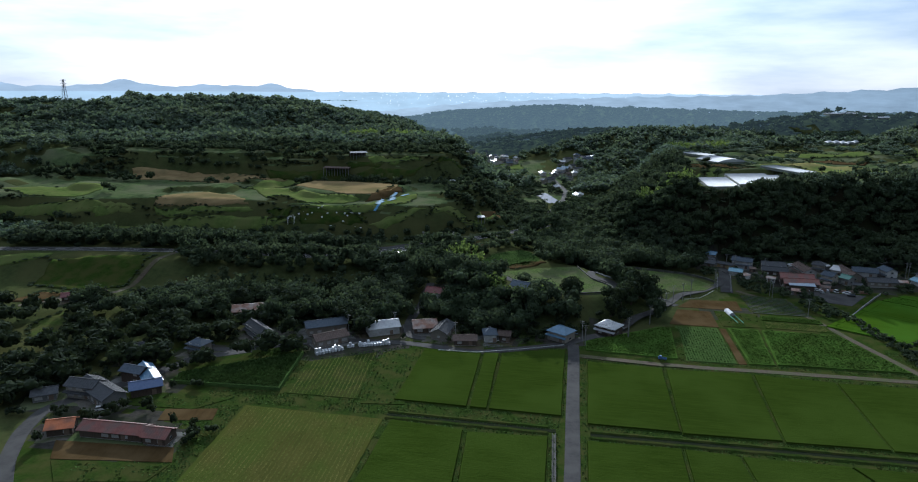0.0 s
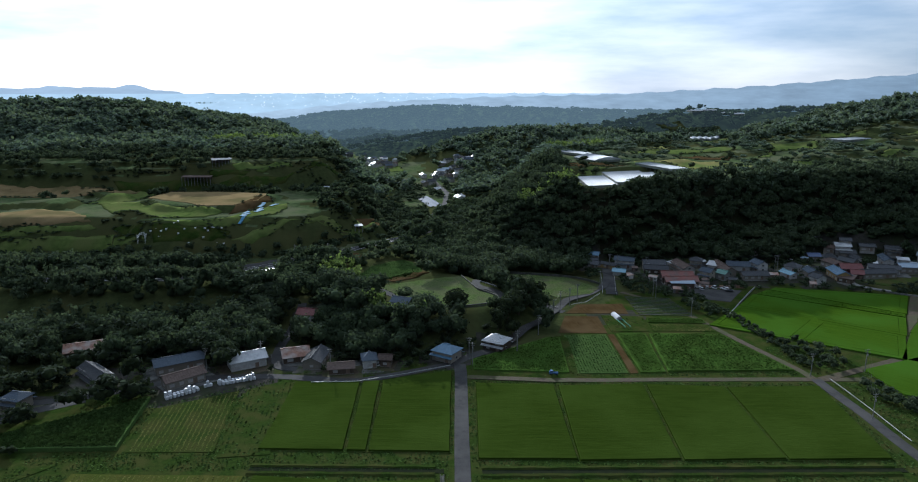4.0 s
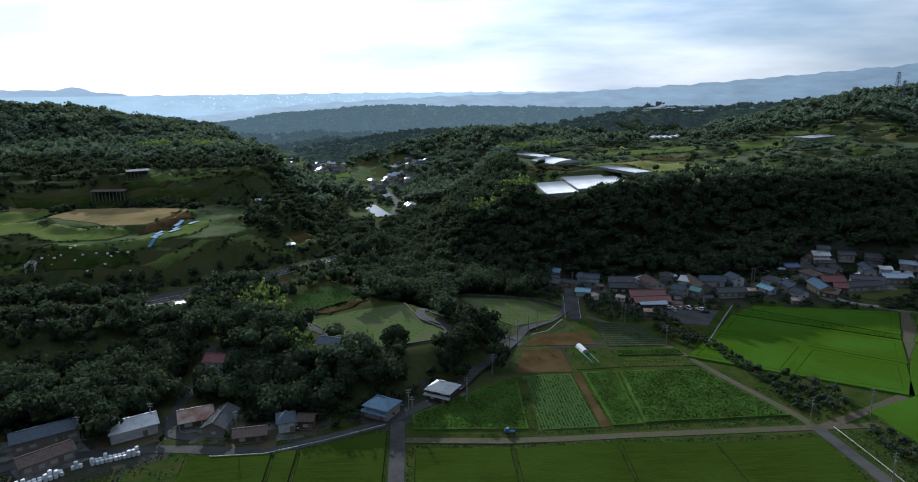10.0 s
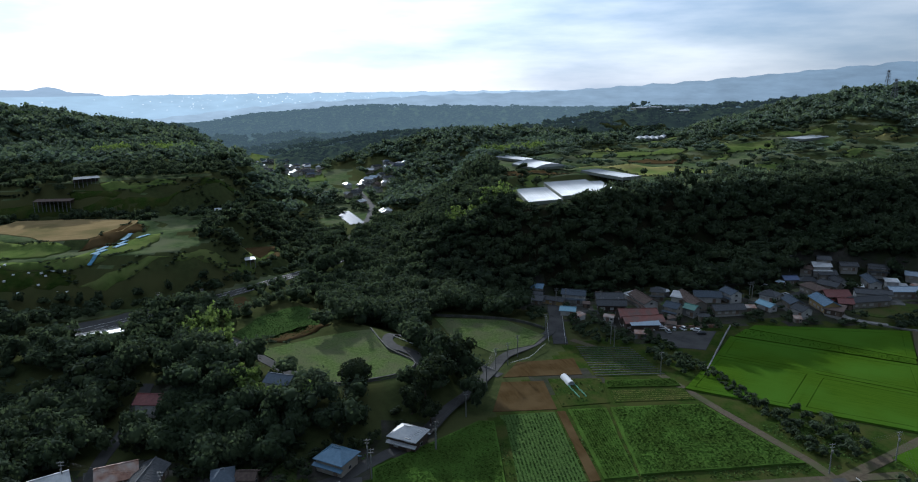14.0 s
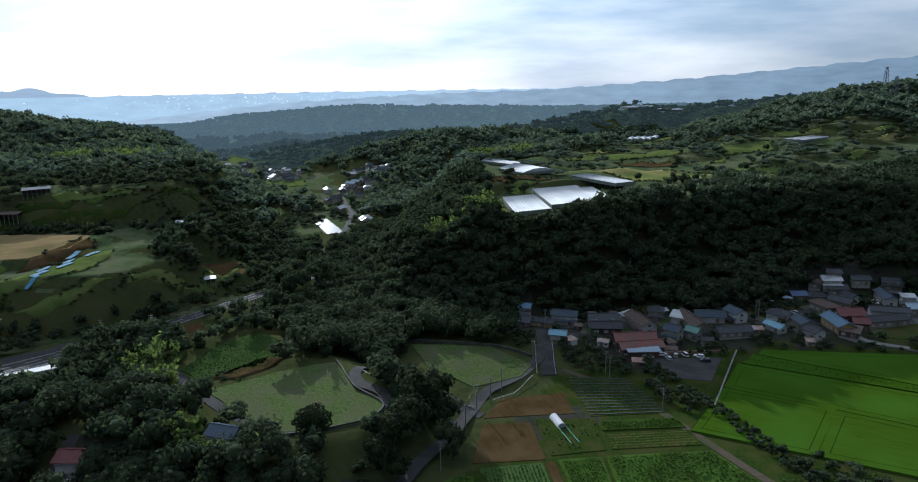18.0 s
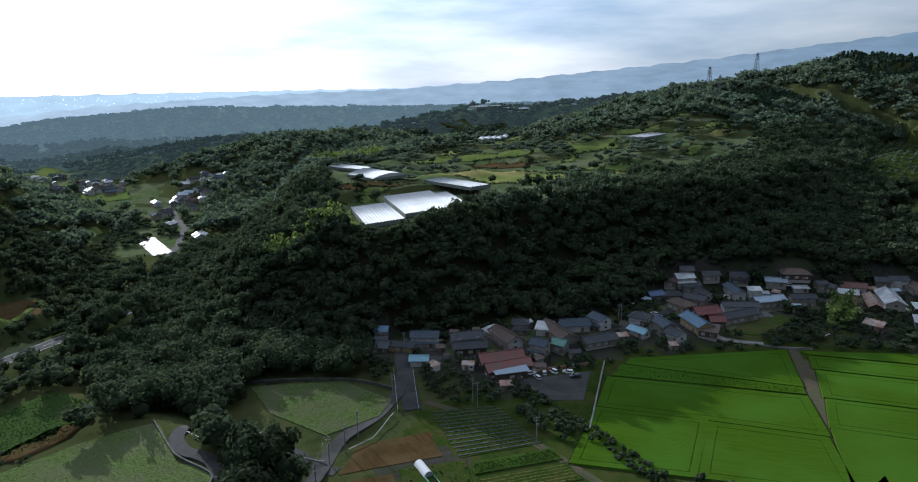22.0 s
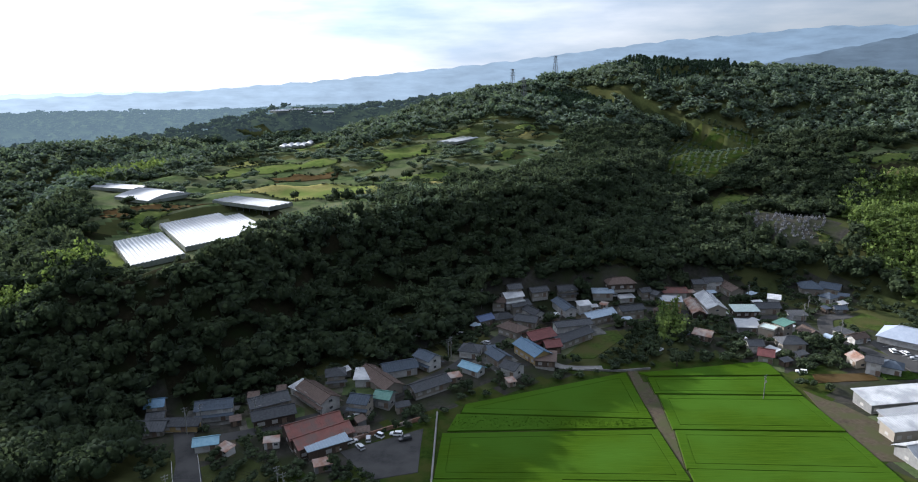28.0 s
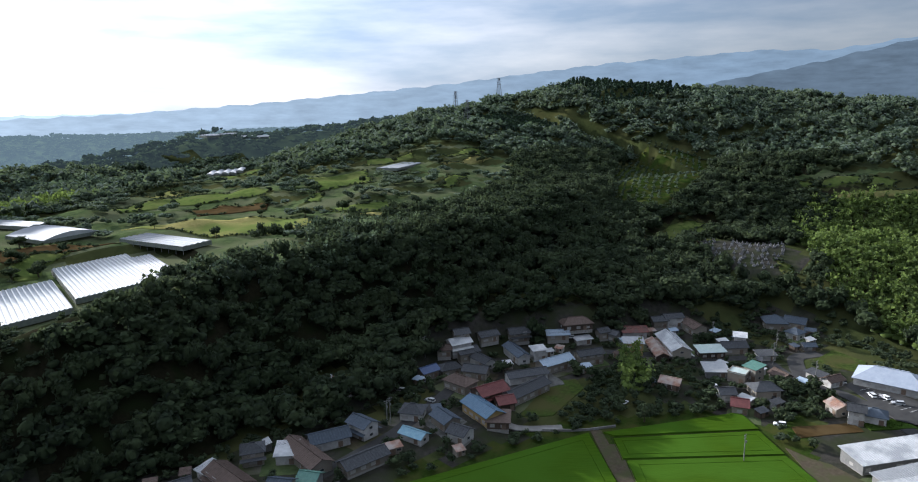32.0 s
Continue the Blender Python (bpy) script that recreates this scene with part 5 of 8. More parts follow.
house(-140.2, 293.8, 22, 19.0, 9.0, 3.5, "rust", "brown", "gable")
house(-98.4, 277.1, 30, 18.0, 8.0, 4.0, "bluegrey", "cream", "gable")
house(-91.9, 263.4, 41, 14.5, 7.0, 3.5, "brown", "cream", "gable")
house(-72.6, 279.0, 28, 13.9, 9.0, 4.0, "white", "white", "gable")
house(-54.6, 285.1, 18, 10.4, 10.0, 3.0, "rust", "brown", "gable")
house(-45.4, 280.5, 83, 13.4, 8.0, 3.5, "grey", "cream", "gable")
house(-34.2, 271.5, 7, 9.6, 6.0, 2.8, "brown", "brown", "gable")
house(-24.0, 277.6, 11, 5.5, 8.0, 4.0, "bluegrey", "white", "hip")
house(-17.4, 277.6, -8, 3.7, 5.0, 3.5, "brown", "brown", "gable")
house(7.0, 283.2, -34, 9.3, 9.0, 4.5, "blue", "cream", "hip")
house(28.3, 292.7, -33, 9.2, 9.0, 4.5, "pale", "brown", "hip")
house(-12.3, 315.2, -25, 8.5, 7.0, 5.5, "bluegrey", "white", "gable")
house(-53.4, 320.6, -11, 12.9, 8.0, 4.0, "darkred", "white", "gable")
house(-237, 303.5, 27, 20, 6, 2.8, "darkred", "brown", "gable")
house(-89.7, 373.3, 26, 15.3, 7.0, 3.5, "pale", "white", "flat")
house(-158, 1089, 0, 8, 7, 4, "white", "white", "gable")
house(-111, 950, 47, 10, 8, 4, "grey", "cream", "gable")
house(-88, 953, 94, 12, 7, 4, "bluegrey", "pale", "gable")
house(-72, 927, 141, 8, 8, 4, "brown", "white", "gable")
house(-59, 932, 8, 10, 7, 4, "grey", "cream", "gable")
house(-1, 798, 55, 12, 8, 4, "grey", "pale", "gable")
house(6, 858, 102, 8, 7, 4, "white", "white", "gable")
house(18, 867, 149, 10, 8, 4, "paleblue", "cream", "gable")
house(34, 855, 16, 12, 7, 4, "grey", "pale", "gable")
house(28, 680, 63, 8, 8, 4, "white", "white", "gable")
house(-8, 783, 110, 10, 7, 4, "bluegrey", "cream", "gable")
house(-113, 964, 157, 12, 8, 4, "grey", "pale", "gable")
house(-99, 924, 24, 8, 7, 4, "paleblue", "white", "gable")
house(-92, 958, 71, 10, 8, 4, "bluegrey", "cream", "gable")
house(-77, 919, 118, 12, 7, 5, "white", "pale", "gable")
house(-68, 938, 165, 8, 8, 4, "grey", "white", "gable")
house(-57, 908, 32, 10, 7, 4, "bluegrey", "cream", "gable")
house(-50, 928, 79, 12, 8, 4, "brown", "pale", "gable")
house(-126, 1016, 126, 8, 7, 4, "white", "white", "gable")
house(13, 904, 173, 10, 8, 4, "white", "cream", "gable")
house(21, 910, 40, 12, 7, 4, "grey", "pale", "gable")
house(32, 895, 87, 8, 8, 4, "paleblue", "white", "gable")
house(41, 908, 134, 10, 7, 4, "grey", "cream", "gable")
house(47, 893, 1, 12, 8, 5, "bluegrey", "pale", "gable")
house(26, 873, 48, 8, 7, 4, "grey", "white", "gable")
house(37, 879, 95, 10, 8, 4, "white", "cream", "gable")
house(13, 865, 142, 12, 7, 4, "paleblue", "pale", "gable")
house(-1, 792, 9, 8, 8, 4, "grey", "white", "gable")
house(5, 740, 56, 10, 7, 3, "white", "cream", "gable")
house(27, 678, 103, 12, 8, 4, "white", "pale", "gable")
house(22, 813, 150, 8, 7, 4, "grey", "white", "gable")

dale_rng = random.Random(31)
for (cx, cy), n in (((-128, 1060), 7), ((-88, 1000), 8), ((-64, 955), 6), ((10, 850), 5), ((38, 905), 6)):
    for k in range(n):
        house(round(cx + dale_rng.uniform(-24, 24)), round(cy + dale_rng.uniform(-24, 24)), dale_rng.choice((5, 20, 62, 95, 110)), dale_rng.choice((8, 10, 12)), 7, dale_rng.choice((3.5, 4, 5)), dale_rng.choice(("grey", "bluegrey", "brown", "pale", "white")), dale_rng.choice(("cream", "white", "grey")), dale_rng.choice(("gable", "hip")))



def outhouse(x, y, rot, length, wide, tall, roof, wall):
    """A small shed with a single-pitch roof, a sliding door and one window."""
    g = tagged(new("shed"), "small %s shed with a %s roof" % ({"brown": "dark timber"}.get(wall, wall), WORDS[roof]), "shed", group="sheds of the village")
    g.matrix_world = pose(x, y, land_at(x, y) - 0.05, 0, 0, rot)
    L, W = length / 2, wide / 2
    bm = bmesh.new()
    prof = [(-W, 0), (W, 0), (W, tall + 0.5), (-W, tall)]
    a = [bm.verts.new((-L, p, z)) for p, z in prof]
    b = [bm.verts.new((L, p, z)) for p, z in prof]
    bm.faces.new(a[::-1])
    bm.faces.new(b)
    for i in range(4):
        bm.faces.new((a[i], a[(i + 1) % 4], b[(i + 1) % 4], b[i]))
    bmesh.ops.recalc_face_normals(bm, faces=bm.faces[:])
    part("wall", bm, WALL[wall], g)
    bm = bmesh.new()
    slab(bm, [(-L - 0.3, -W - 0.4, tall + 0.05), (L + 0.3, -W - 0.4, tall + 0.05), (L + 0.3, W + 0.3, tall + 0.68), (-L - 0.3, W + 0.3, tall + 0.68)], 0.1)
    part("roof", bm, ROOF[roof], g)
    bm = bmesh.new()
    box(bm, -L * 0.6, L * 0.1, -W - 0.05, -W + 0.02, 0.05, tall - 0.3)
    part("door", bm, M_DOOR, g)
    bm = bmesh.new()
    box(bm, L * 0.3, L * 0.8, -W - 0.04, -W + 0.02, 1.1, 1.8)
    part("window", bm, M_GLASS, g)
    HOUSES.append((x, y, math.hypot(L, W) + 0.6))


_rs = random.Random(77)
for hx, hy, hr in [h for h in HOUSES if 95 < h[0] < 405 and 325 < h[1] < 440 and h[2] < 12]:
    for tries in range(5):
        a = _rs.uniform(0, 6.283)
        sx, sy = hx + (hr + 1.8) * math.cos(a), hy + (hr + 1.8) * math.sin(a)
        if any(math.hypot(sx - ox, sy - oy) < orad + 1.6 for ox, oy, orad in HOUSES):
            continue
        px, py = np.array([sx]), np.array([sy])
        if any(outside(px, py, poly)[0] < 3 for kind, poly, z in FIELDS) or any(line_dist(px, py, pts)[0][0] < w / 2 + 2.6 for name, pts, w, material in ROADS):
            continue
        if abs(land_at(sx + 2, sy) - land_at(sx - 2, sy)) + abs(land_at(sx, sy + 2) - land_at(sx, sy - 2)) > 0.8:
            continue
        outhouse(sx, sy, _rs.choice((-25, -70, -100, -15)), _rs.uniform(2.8, 5.2), _rs.uniform(2.2, 3.4), _rs.uniform(2.0, 2.6), _rs.choice(("grey", "pale", "white", "rust", "bluegrey", "paleblue", "brown")), _rs.choice(("white", "pale", "brown", "grey", "cream")))
        break

# ---- greenhouses ----
M_FILM = mat("greenhouse_film", (0.4, 0.415, 0.43), (0.5, 0.51, 0.52), 0.15, 0.8, 3, 0.02, c=(0.36, 0.375, 0.39), big=0.06, spec=0.08, rnd=0.06)
M_FILM_GREY = mat("grey_shade_film", (0.22, 0.24, 0.26), (0.3, 0.32, 0.335), 0.2, 0.8, 3, 0.02, c=(0.26, 0.275, 0.285), big=0.08, rnd=0.08)
M_NET = mat("shade_net", (0.13, 0.15, 0.13), (0.2, 0.22, 0.19), 0.8, 0.9, 5, 0.02, spec=0.1)
M_STEEL = mat("galvanised_steel", (0.14, 0.145, 0.15), (0.2, 0.205, 0.21), 1, 0.7, metal=0.2, spec=0.15)
M_POLE = mat("pole_concrete", (0.14, 0.14, 0.135), (0.2, 0.2, 0.19), 1.5, 0.9, spec=0.05)
M_WIRE = mat("cable", (0.02, 0.02, 0.02), None, 1, 0.6)


def greenhouse(name, label, x, y, rot, length, spans, span, eave, film, arch=0.8, skew=0.0):
    """Joined tunnels, each span a curved roof of its own between gutters."""
    g = tagged(new(name), label, "greenhouse", group="greenhouses on the plateau")
    zs = [land_at(x + a * length / 2 * math.cos(radians(rot)) - b * spans * span / 2 * math.sin(radians(rot)), y + a * length / 2 * math.sin(radians(rot)) + b * spans * span / 2 * math.cos(radians(rot))) for a in (-1, 0, 1) for b in (-1, 0, 1)]
    z = (max(zs) + 2 * sum(zs) / len(zs)) / 3
    g.matrix_world = pose(x, y, z, 0, 0, rot)
    w = spans * span
    roof_me = None
    for i in range(spans):
        y0 = -w / 2 + i * span
        if roof_me is None:
            bm = bmesh.new()
            rows = []
            for k in range(7):
                u = k / 6
                rows.append([bm.verts.new((s * (length / 2), 0.12 + u * (span - 0.24), eave + arch * math.sin(math.pi * u) ** 0.9)) for s in (-1, 1)])
            for p, q in zip(rows, rows[1:]):
                f = bm.faces.new((p[0], p[1], q[1], q[0]))
                f.smooth = True
            for s in (0, 1):
                bm.faces.new([r[s] for r in rows][::(1 if s else -1)])
            ob = part("roof_span", bm, film, g)
            roof_me = ob.data
        else:
            ob = new("roof_span", roof_me)
            ob.parent = g
        ob.location = (0, y0, 0)
        bm = bmesh.new()
        box(bm, -length / 2, length / 2, y0 - 0.14, y0 + 0.14, eave - 0.18, eave + 0.02)
        part("gutter", bm, M_FILM_GREY if spans > 6 else M_STEEL, g)
    for s in (-1, 1):
        bm = bmesh.new()
        box(bm, s * length / 2 - 0.03, s * length / 2 + 0.03, -w / 2, w / 2, 0.5, eave)
        part("end_wall", bm, M_NET, g)
        bm = bmesh.new()
        box(bm, -length / 2, length / 2, s * w / 2 - 0.03, s * w / 2 + 0.03, 0.5, eave - 0.2)
        part("side_wall", bm, M_NET, g)
        n = max(3, int(length / 5))
        for i in range(n + 1):
            bm = bmesh.new()
            px = -length / 2 + length * i / n
            box(bm, px - 0.07, px + 0.07, s * (w / 2 + 0.1) - 0.07, s * (w / 2 + 0.1) + 0.07, -1.5, eave)
            part("post", bm, M_STEEL, g)
    # the ends of some houses run aslant
    if skew:
        for me in {ob.data for ob in g.children}:
            for v in me.vertices:
                v.co.x -= skew * v.co.y
        for ob in g.children:
            ob.location.x -= skew * ob.location.y
    HOUSES.append((x, y, 0.45 * max(length, w)))
    return g


# outlines: back block and front block of the large house, then the smaller ones
greenhouse("greenhouse", "large white film greenhouse of many joined spans", 152, 535, 87, 60, 18, 1.8, 2.6, M_FILM, 0.36, 0.33)
greenhouse("greenhouse", "narrow white film bay joined to the large greenhouse", 172.5, 539, 87, 40, 5, 1.8, 2.6, M_FILM, 0.36, 0.33)
greenhouse("greenhouse", "white film greenhouse block joined to the larger one", 121, 511, 87, 50, 12, 1.8, 2.6, M_FILM, 0.36, 0.33)
greenhouse("greenhouse", "arched white film greenhouse above a hedge", 152, 636, 110, 34, 1, 30.0, 2.4, M_FILM, 2.6)
greenhouse("greenhouse", "long grey-roofed shade house on posts", 189, 572, 110, 47, 5, 3.3, 2.6, M_FILM_GREY, 0.3)
greenhouse("greenhouse", "weathered grey shed-like greenhouse by the wood", 142, 682, 120, 38, 2, 7, 2.6, M_FILM_GREY, 0.7)
for k in range(5):
    greenhouse("greenhouse", "narrow white tunnel greenhouse on the far slope", 332 + k * 10, 880 + k * 6, 60, 34, 1, 7, 2.4, M_FILM, 1.6)
for k in range(4):
    greenhouse("greenhouse", "distant white greenhouse on the ridge", 405 + k * 24, 1066 + k * 4, 10, 19, 2, 8, 3, M_FILM, 1.4)
greenhouse("greenhouse", "grey netted shade house beside a field", 407, 673, 28, 46, 3, 6, 2.4, M_FILM_GREY, 0.5)


# keep bales, tunnel, and the camera's side of greenhouse and solar panels clear
HOUSES += [(-90, 254, 9), (-82, 260, 7), (-72, 265, 10), (89, 331, 10), (110, 464, 9), (126, 469, 8), (103, 480, 8), (140, 477, 7), (-12, 642, 17), (-3, 668, 13), (3, 686, 13)]

# trodden earth about the houses and graves
me = ground.data
me.materials.append(M_EARTH)
_r = slot.copy()
for hx, hy, hr in HOUSES:
    if hy < 460:
        _r[(np.hypot(_cx - hx, _cy - hy) < hr + 3.5) & ((slot == 0) | (slot == 6))] = 7
for poly in ([(416, 385), (430, 364), (448, 368), (456, 410), (444, 426), (426, 422)], [(225, 415), (300, 418), (345, 398), (375, 372), (366, 335), (340, 330), (335, 385), (300, 405), (232, 402)]):
    _r[in_poly(_cx, _cy, poly) & ((slot == 0) | (slot == 6))] = 7
# leaf litter under the close woods on the slopes, their shade put into its colour
me.materials.append(M_SHADED_LITTER)
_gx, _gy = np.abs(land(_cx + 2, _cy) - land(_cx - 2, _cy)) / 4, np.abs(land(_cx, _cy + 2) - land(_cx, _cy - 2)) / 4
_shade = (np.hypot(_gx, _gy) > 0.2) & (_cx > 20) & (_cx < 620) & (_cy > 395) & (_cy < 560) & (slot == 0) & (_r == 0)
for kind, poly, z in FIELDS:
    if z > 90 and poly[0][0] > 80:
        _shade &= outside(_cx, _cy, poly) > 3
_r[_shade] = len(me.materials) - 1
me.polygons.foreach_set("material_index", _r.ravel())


# ---- woods ----
SOUTH_OF_MEADOW = [(-25, 348), (-7, 318), (13, 308), (24, 312), (29, 321), (34, 337), (33, 346), (25, 375), (16, 377), (25, 347), (8, 324)]
OPEN = [
    [(60, 385), (108, 410), (175, 397), (215, 404), (250, 414), (285, 408), (315, 392), (360, 374), (388, 350), (385, 300), (340, 255), (300, 262), (190, 378), (140, 356)],
    [(98, 470), (130, 466), (178, 498), (232, 480), (238, 530), (215, 600), (165, 610), (165, 650), (122, 690), (112, 600), (100, 520)],
    [(414, 385), (428, 362), (450, 366), (458, 410), (446, 428), (426, 424)],
    ORCHARD,
    SOUTH_OF_MEADOW,
    LEFT_FARM,
    TUNNEL_FARM,
    [(-26, 606), (18, 600), (20, 700), (-22, 700)],
    MEADOW_FOOT,
]
WOODS = [
    [(-200, 296), (-84, 300), (-72, 326), (-52, 350), (-46, 372), (-64, 388), (-78, 364), (-92, 338), (-140, 334), (-192, 336)],
    [(-58, 305), (-40, 292), (8, 296), (8, 310), (-10, 322), (-30, 345), (-52, 350)],
    [(24, 292), (46, 300), (60, 330), (52, 350), (40, 336), (30, 316)],
    [(-14, 412), (14, 392), (30, 378), (42, 402), (60, 412), (86, 400), (92, 420), (60, 440), (20, 470), (-10, 478)],
    [(-235, 268), (-180, 250), (-170, 285), (-235, 296)],
    [(-175, 262), (-120, 272), (-70, 282), (-66, 304), (-200, 304)],
    [(-30, 286), (2, 288), (20, 300), (0, 312), (-36, 300)],
]
BEHIND = [(70, 400), (112, 436), (180, 424), (250, 442), (300, 437), (345, 418), (400, 388), (420, 350), (402, 300), (395, 240), (480, 240), (480, 400), (330, 470), (70, 470)]
near_a = [broadleaf(s, 5, 24, 0.075) for s in (1, 2, 3, 4)]
big_a = [broadleaf(s, 9, 40, 0.052) for s in (5, 6, 7)]
near_b = [broadleaf(s, 4, 11, 0.1) for s in (11, 12, 13)]
mid_b = [broadleaf(s, 4, 10, 0.11, True) for s in (14, 15, 16)]
small = [broadleaf(s, 2, 8, 0.15) for s in (51, 52)]
far_a = [broadleaf(s, 2, 5, 0.15, True) for s in (21, 22, 23)]
far_b = [broadleaf(s, 2, 3, 0.17, True) for s in (24, 25)]
cane = [plume(s, 80, 0.07) for s in (31, 32, 33)]
spire = [conifer(s, 46, 0.1) for s in (41, 42)]

BAMBOO = [
    [(60, 478), (98, 470), (108, 486), (66, 498)],
    [(408, 262), (470, 240), (600, 300), (612, 380), (540, 412), (500, 405), (452, 372), (424, 345), (412, 320)],
    [(112, 722), (160, 735), (215, 790), (205, 806), (150, 768)],
    [(330, 1190), (420, 1230), (430, 1310), (330, 1300)],
    [(-225, 700), (-150, 700), (-130, 760), (-200, 790)],
    [(-58, 366), (-40, 350), (-22, 352), (-34, 380), (-50, 388)],
    [(317, 392), (325, 386), (291, 360), (284, 366)],
    [(-30, 312), (-4, 304), (-4, 316), (-26, 328)],
]
CEDAR = [[(700, 700), (840, 640), (900, 760), (760, 830)], [(560, 700), (640, 690), (660, 760), (590, 790)]]


def any_in(X, Y, polys):
    m = np.zeros(X.shape, bool)
    for p in polys:
        m |= in_poly(X, Y, p)
    return m


X, Y = jitter(-330, 640, 285, 640, 6.1, 5)
Z = land(X, Y)
hedge = (X < -20) & (Y > 400) & (Y < 640)
farm = any_in(X, Y, [PLATEAU_FARM, VALLEY_FARM, EAST_FARM])
ok = clear_of(X, Y) & ~in_poly(X, Y, PLATEAU_FARM) & (~farm | (ripple(X, Y, 43) + ripple(X, Y, 17) > 0.35)) & (any_in(X, Y, WOODS) | (Z > 2.2) & (Y > 395) | in_poly(X, Y, BEHIND) | (Z > 7) | ((Y > 432) & (X > -40) & (X < 125)))
bam = any_in(X, Y, BAMBOO)
grove = any_in(X, Y, WOODS)
mixed = np.random.default_rng(3).uniform(0, 1, X.shape) < 0.24
forest("hill_woods", "dense dark green broadleaf woods on the slopes", planted(X, Y, ok & ~hedge & ~bam & ~grove & ~mixed), (8.5, 14), (10, 14.5), near_a, M_LEAF, 1)
forest("plumed_trees", "feathery pointed trees standing out of the woods", planted(X, Y, ok & ~hedge & ~bam & ~grove & mixed), (9, 15), (9, 12), cane, M_LEAF, 4)
XG, YG = jitter(-240, 100, 285, 480, 7.6, 45)
GROVE_CANE = [[(-200, 316), (-150, 318), (-92, 324), (-80, 362), (-140, 336), (-200, 338)], [(-72, 346), (-52, 352), (-46, 372), (-66, 392), (-80, 372)]]
okg = clear_of(XG, YG) & any_in(XG, YG, WOODS)
forest("grove_trees", "tall dark broadleaf trees in a close grove", planted(XG, YG, okg & ~any_in(XG, YG, GROVE_CANE + BAMBOO)), (10, 15), (10, 15), big_a, M_LEAF, 46)
forest("grove_plumes", "tall feathery bamboo crowding the grove", planted(XG, YG, okg & any_in(XG, YG, GROVE_CANE)), (9, 13), (12, 16), cane, M_LEAF, 47)
XP, YP = jitter(90, 520, 465, 930, 8.2, 48)
field_or_sightline = np.zeros(XP.shape, bool)
for kind, poly, z in FIELDS:
    if z > 90 and poly[0][0] > 80:
        field_or_sightline |= outside(XP, YP, poly) < 5
        # also bare on the camera's side, so trees don't hide the fields
        for k in (8, 16, 24):
            field_or_sightline |= outside(XP + 0.35 * k, YP + 0.94 * k, poly) < 4
okp = clear_of(XP, YP) & in_poly(XP, YP, PLATEAU_FARM) & ~field_or_sightline & (ripple(XP, YP, 61) + 0.7 * ripple(XP, YP, 23) > 0.0)
forest("plateau_thickets", "belts of low trees between the plateau fields", planted(XP, YP, okp), (4.0, 7.6), (8, 14), near_a, M_HAZE_LEAF, 49)
# crest trees take the lighter leaf colour to look sunlit
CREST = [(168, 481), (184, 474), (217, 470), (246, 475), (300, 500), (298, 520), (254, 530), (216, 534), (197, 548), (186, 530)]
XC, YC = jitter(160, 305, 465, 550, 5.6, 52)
forest("crest_plumes", "feathery trees along the plateau's edge, leaves coloured as sunlit", planted(XC, YC, clear_of(XC, YC) & in_poly(XC, YC, CREST)), (9, 14), (8, 11), cane, M_HAZE_LEAF, 53)
XD, YD = jitter(-60, 60, 560, 780, 6.0, 54)
forest("dale_trees", "small dark trees crowding the dale village", planted(XD, YD, clear_of(XD, YD, False) & (ripple(XD, YD, 41) + 0.8 * ripple(XD, YD, 19) > -0.15)), (3, 6.5), (6, 10), near_b, M_LEAF, 55)
XS, YS = jitter(40, 560, 395, 560, 5.6, 25)
steepS = np.hypot(land(XS + 1.5, YS) - land(XS - 1.5, YS), land(XS, YS + 1.5) - land(XS, YS - 1.5)) / 3 > 0.3
forest("slope_woods", "close dark trees on the steep slope above the village", planted(XS, YS, steepS & (clear_of(XS, YS) | (clear_of(XS, YS, False) & (land(XS, YS) < 34) & (YS > 425)))), (6, 11), (8.5, 12.5), near_b, M_LEAF, 26)
TIERS = [(-176, 404), (-84, 412), (-62, 446), (-88, 492), (-112, 470), (-130, 446), (-176, 440)]
XH, YH = jitter(-450, -30, 400, 610, 2.2, 15)
ZH = land(XH, YH)
steepH = np.hypot(land(XH + 1, YH) - ZH, land(XH, YH + 1) - ZH) > 0.5
forest("terrace_hedges", "dark shrubs and small trees along the terraces", planted(XH, YH, steepH & clear_of(XH, YH, True) & ~in_poly(XH, YH, TIERS) & (ripple(XH, YH, 83) + 0.5 * ripple(XH, YH, 29) > 0.0)), (1.6, 3.6), (3.4, 5.4), small, M_LEAF_DARK, 2)
XH, YH = jitter(-450, -20, 400, 640, 6.5, 35)
ZH = land(XH, YH)
band = ((ZH < 17) & (YH < 440)) | ((XH > -75) & (YH > 465)) | (ripple(XH, YH, 70) + 0.5 * ripple(XH, YH, 26) > np.where(YH > 515, -0.1, 0.8)) | (YH > 572)
forest("terrace_trees", "round dark trees between the terraces", planted(XH, YH, band & clear_of(XH, YH, True) & (~in_poly(XH, YH, TIERS) | (ZH < 13))), (5, 9.5), (6.5, 10), near_b, M_LEAF, 36)
X2, Y2 = jitter(-330, 640, 285, 790, 4.4, 6)
ok2 = (clear_of(X2, Y2) | (clear_of(X2, Y2, False) & in_poly(X2, Y2, BAMBOO[-2]))) & any_in(X2, Y2, BAMBOO)
forest("bamboo_grove", "light green feathery bamboo groves", planted(X2, Y2, ok2), (7, 13), (9, 13), cane, M_BAMBOO, 3)
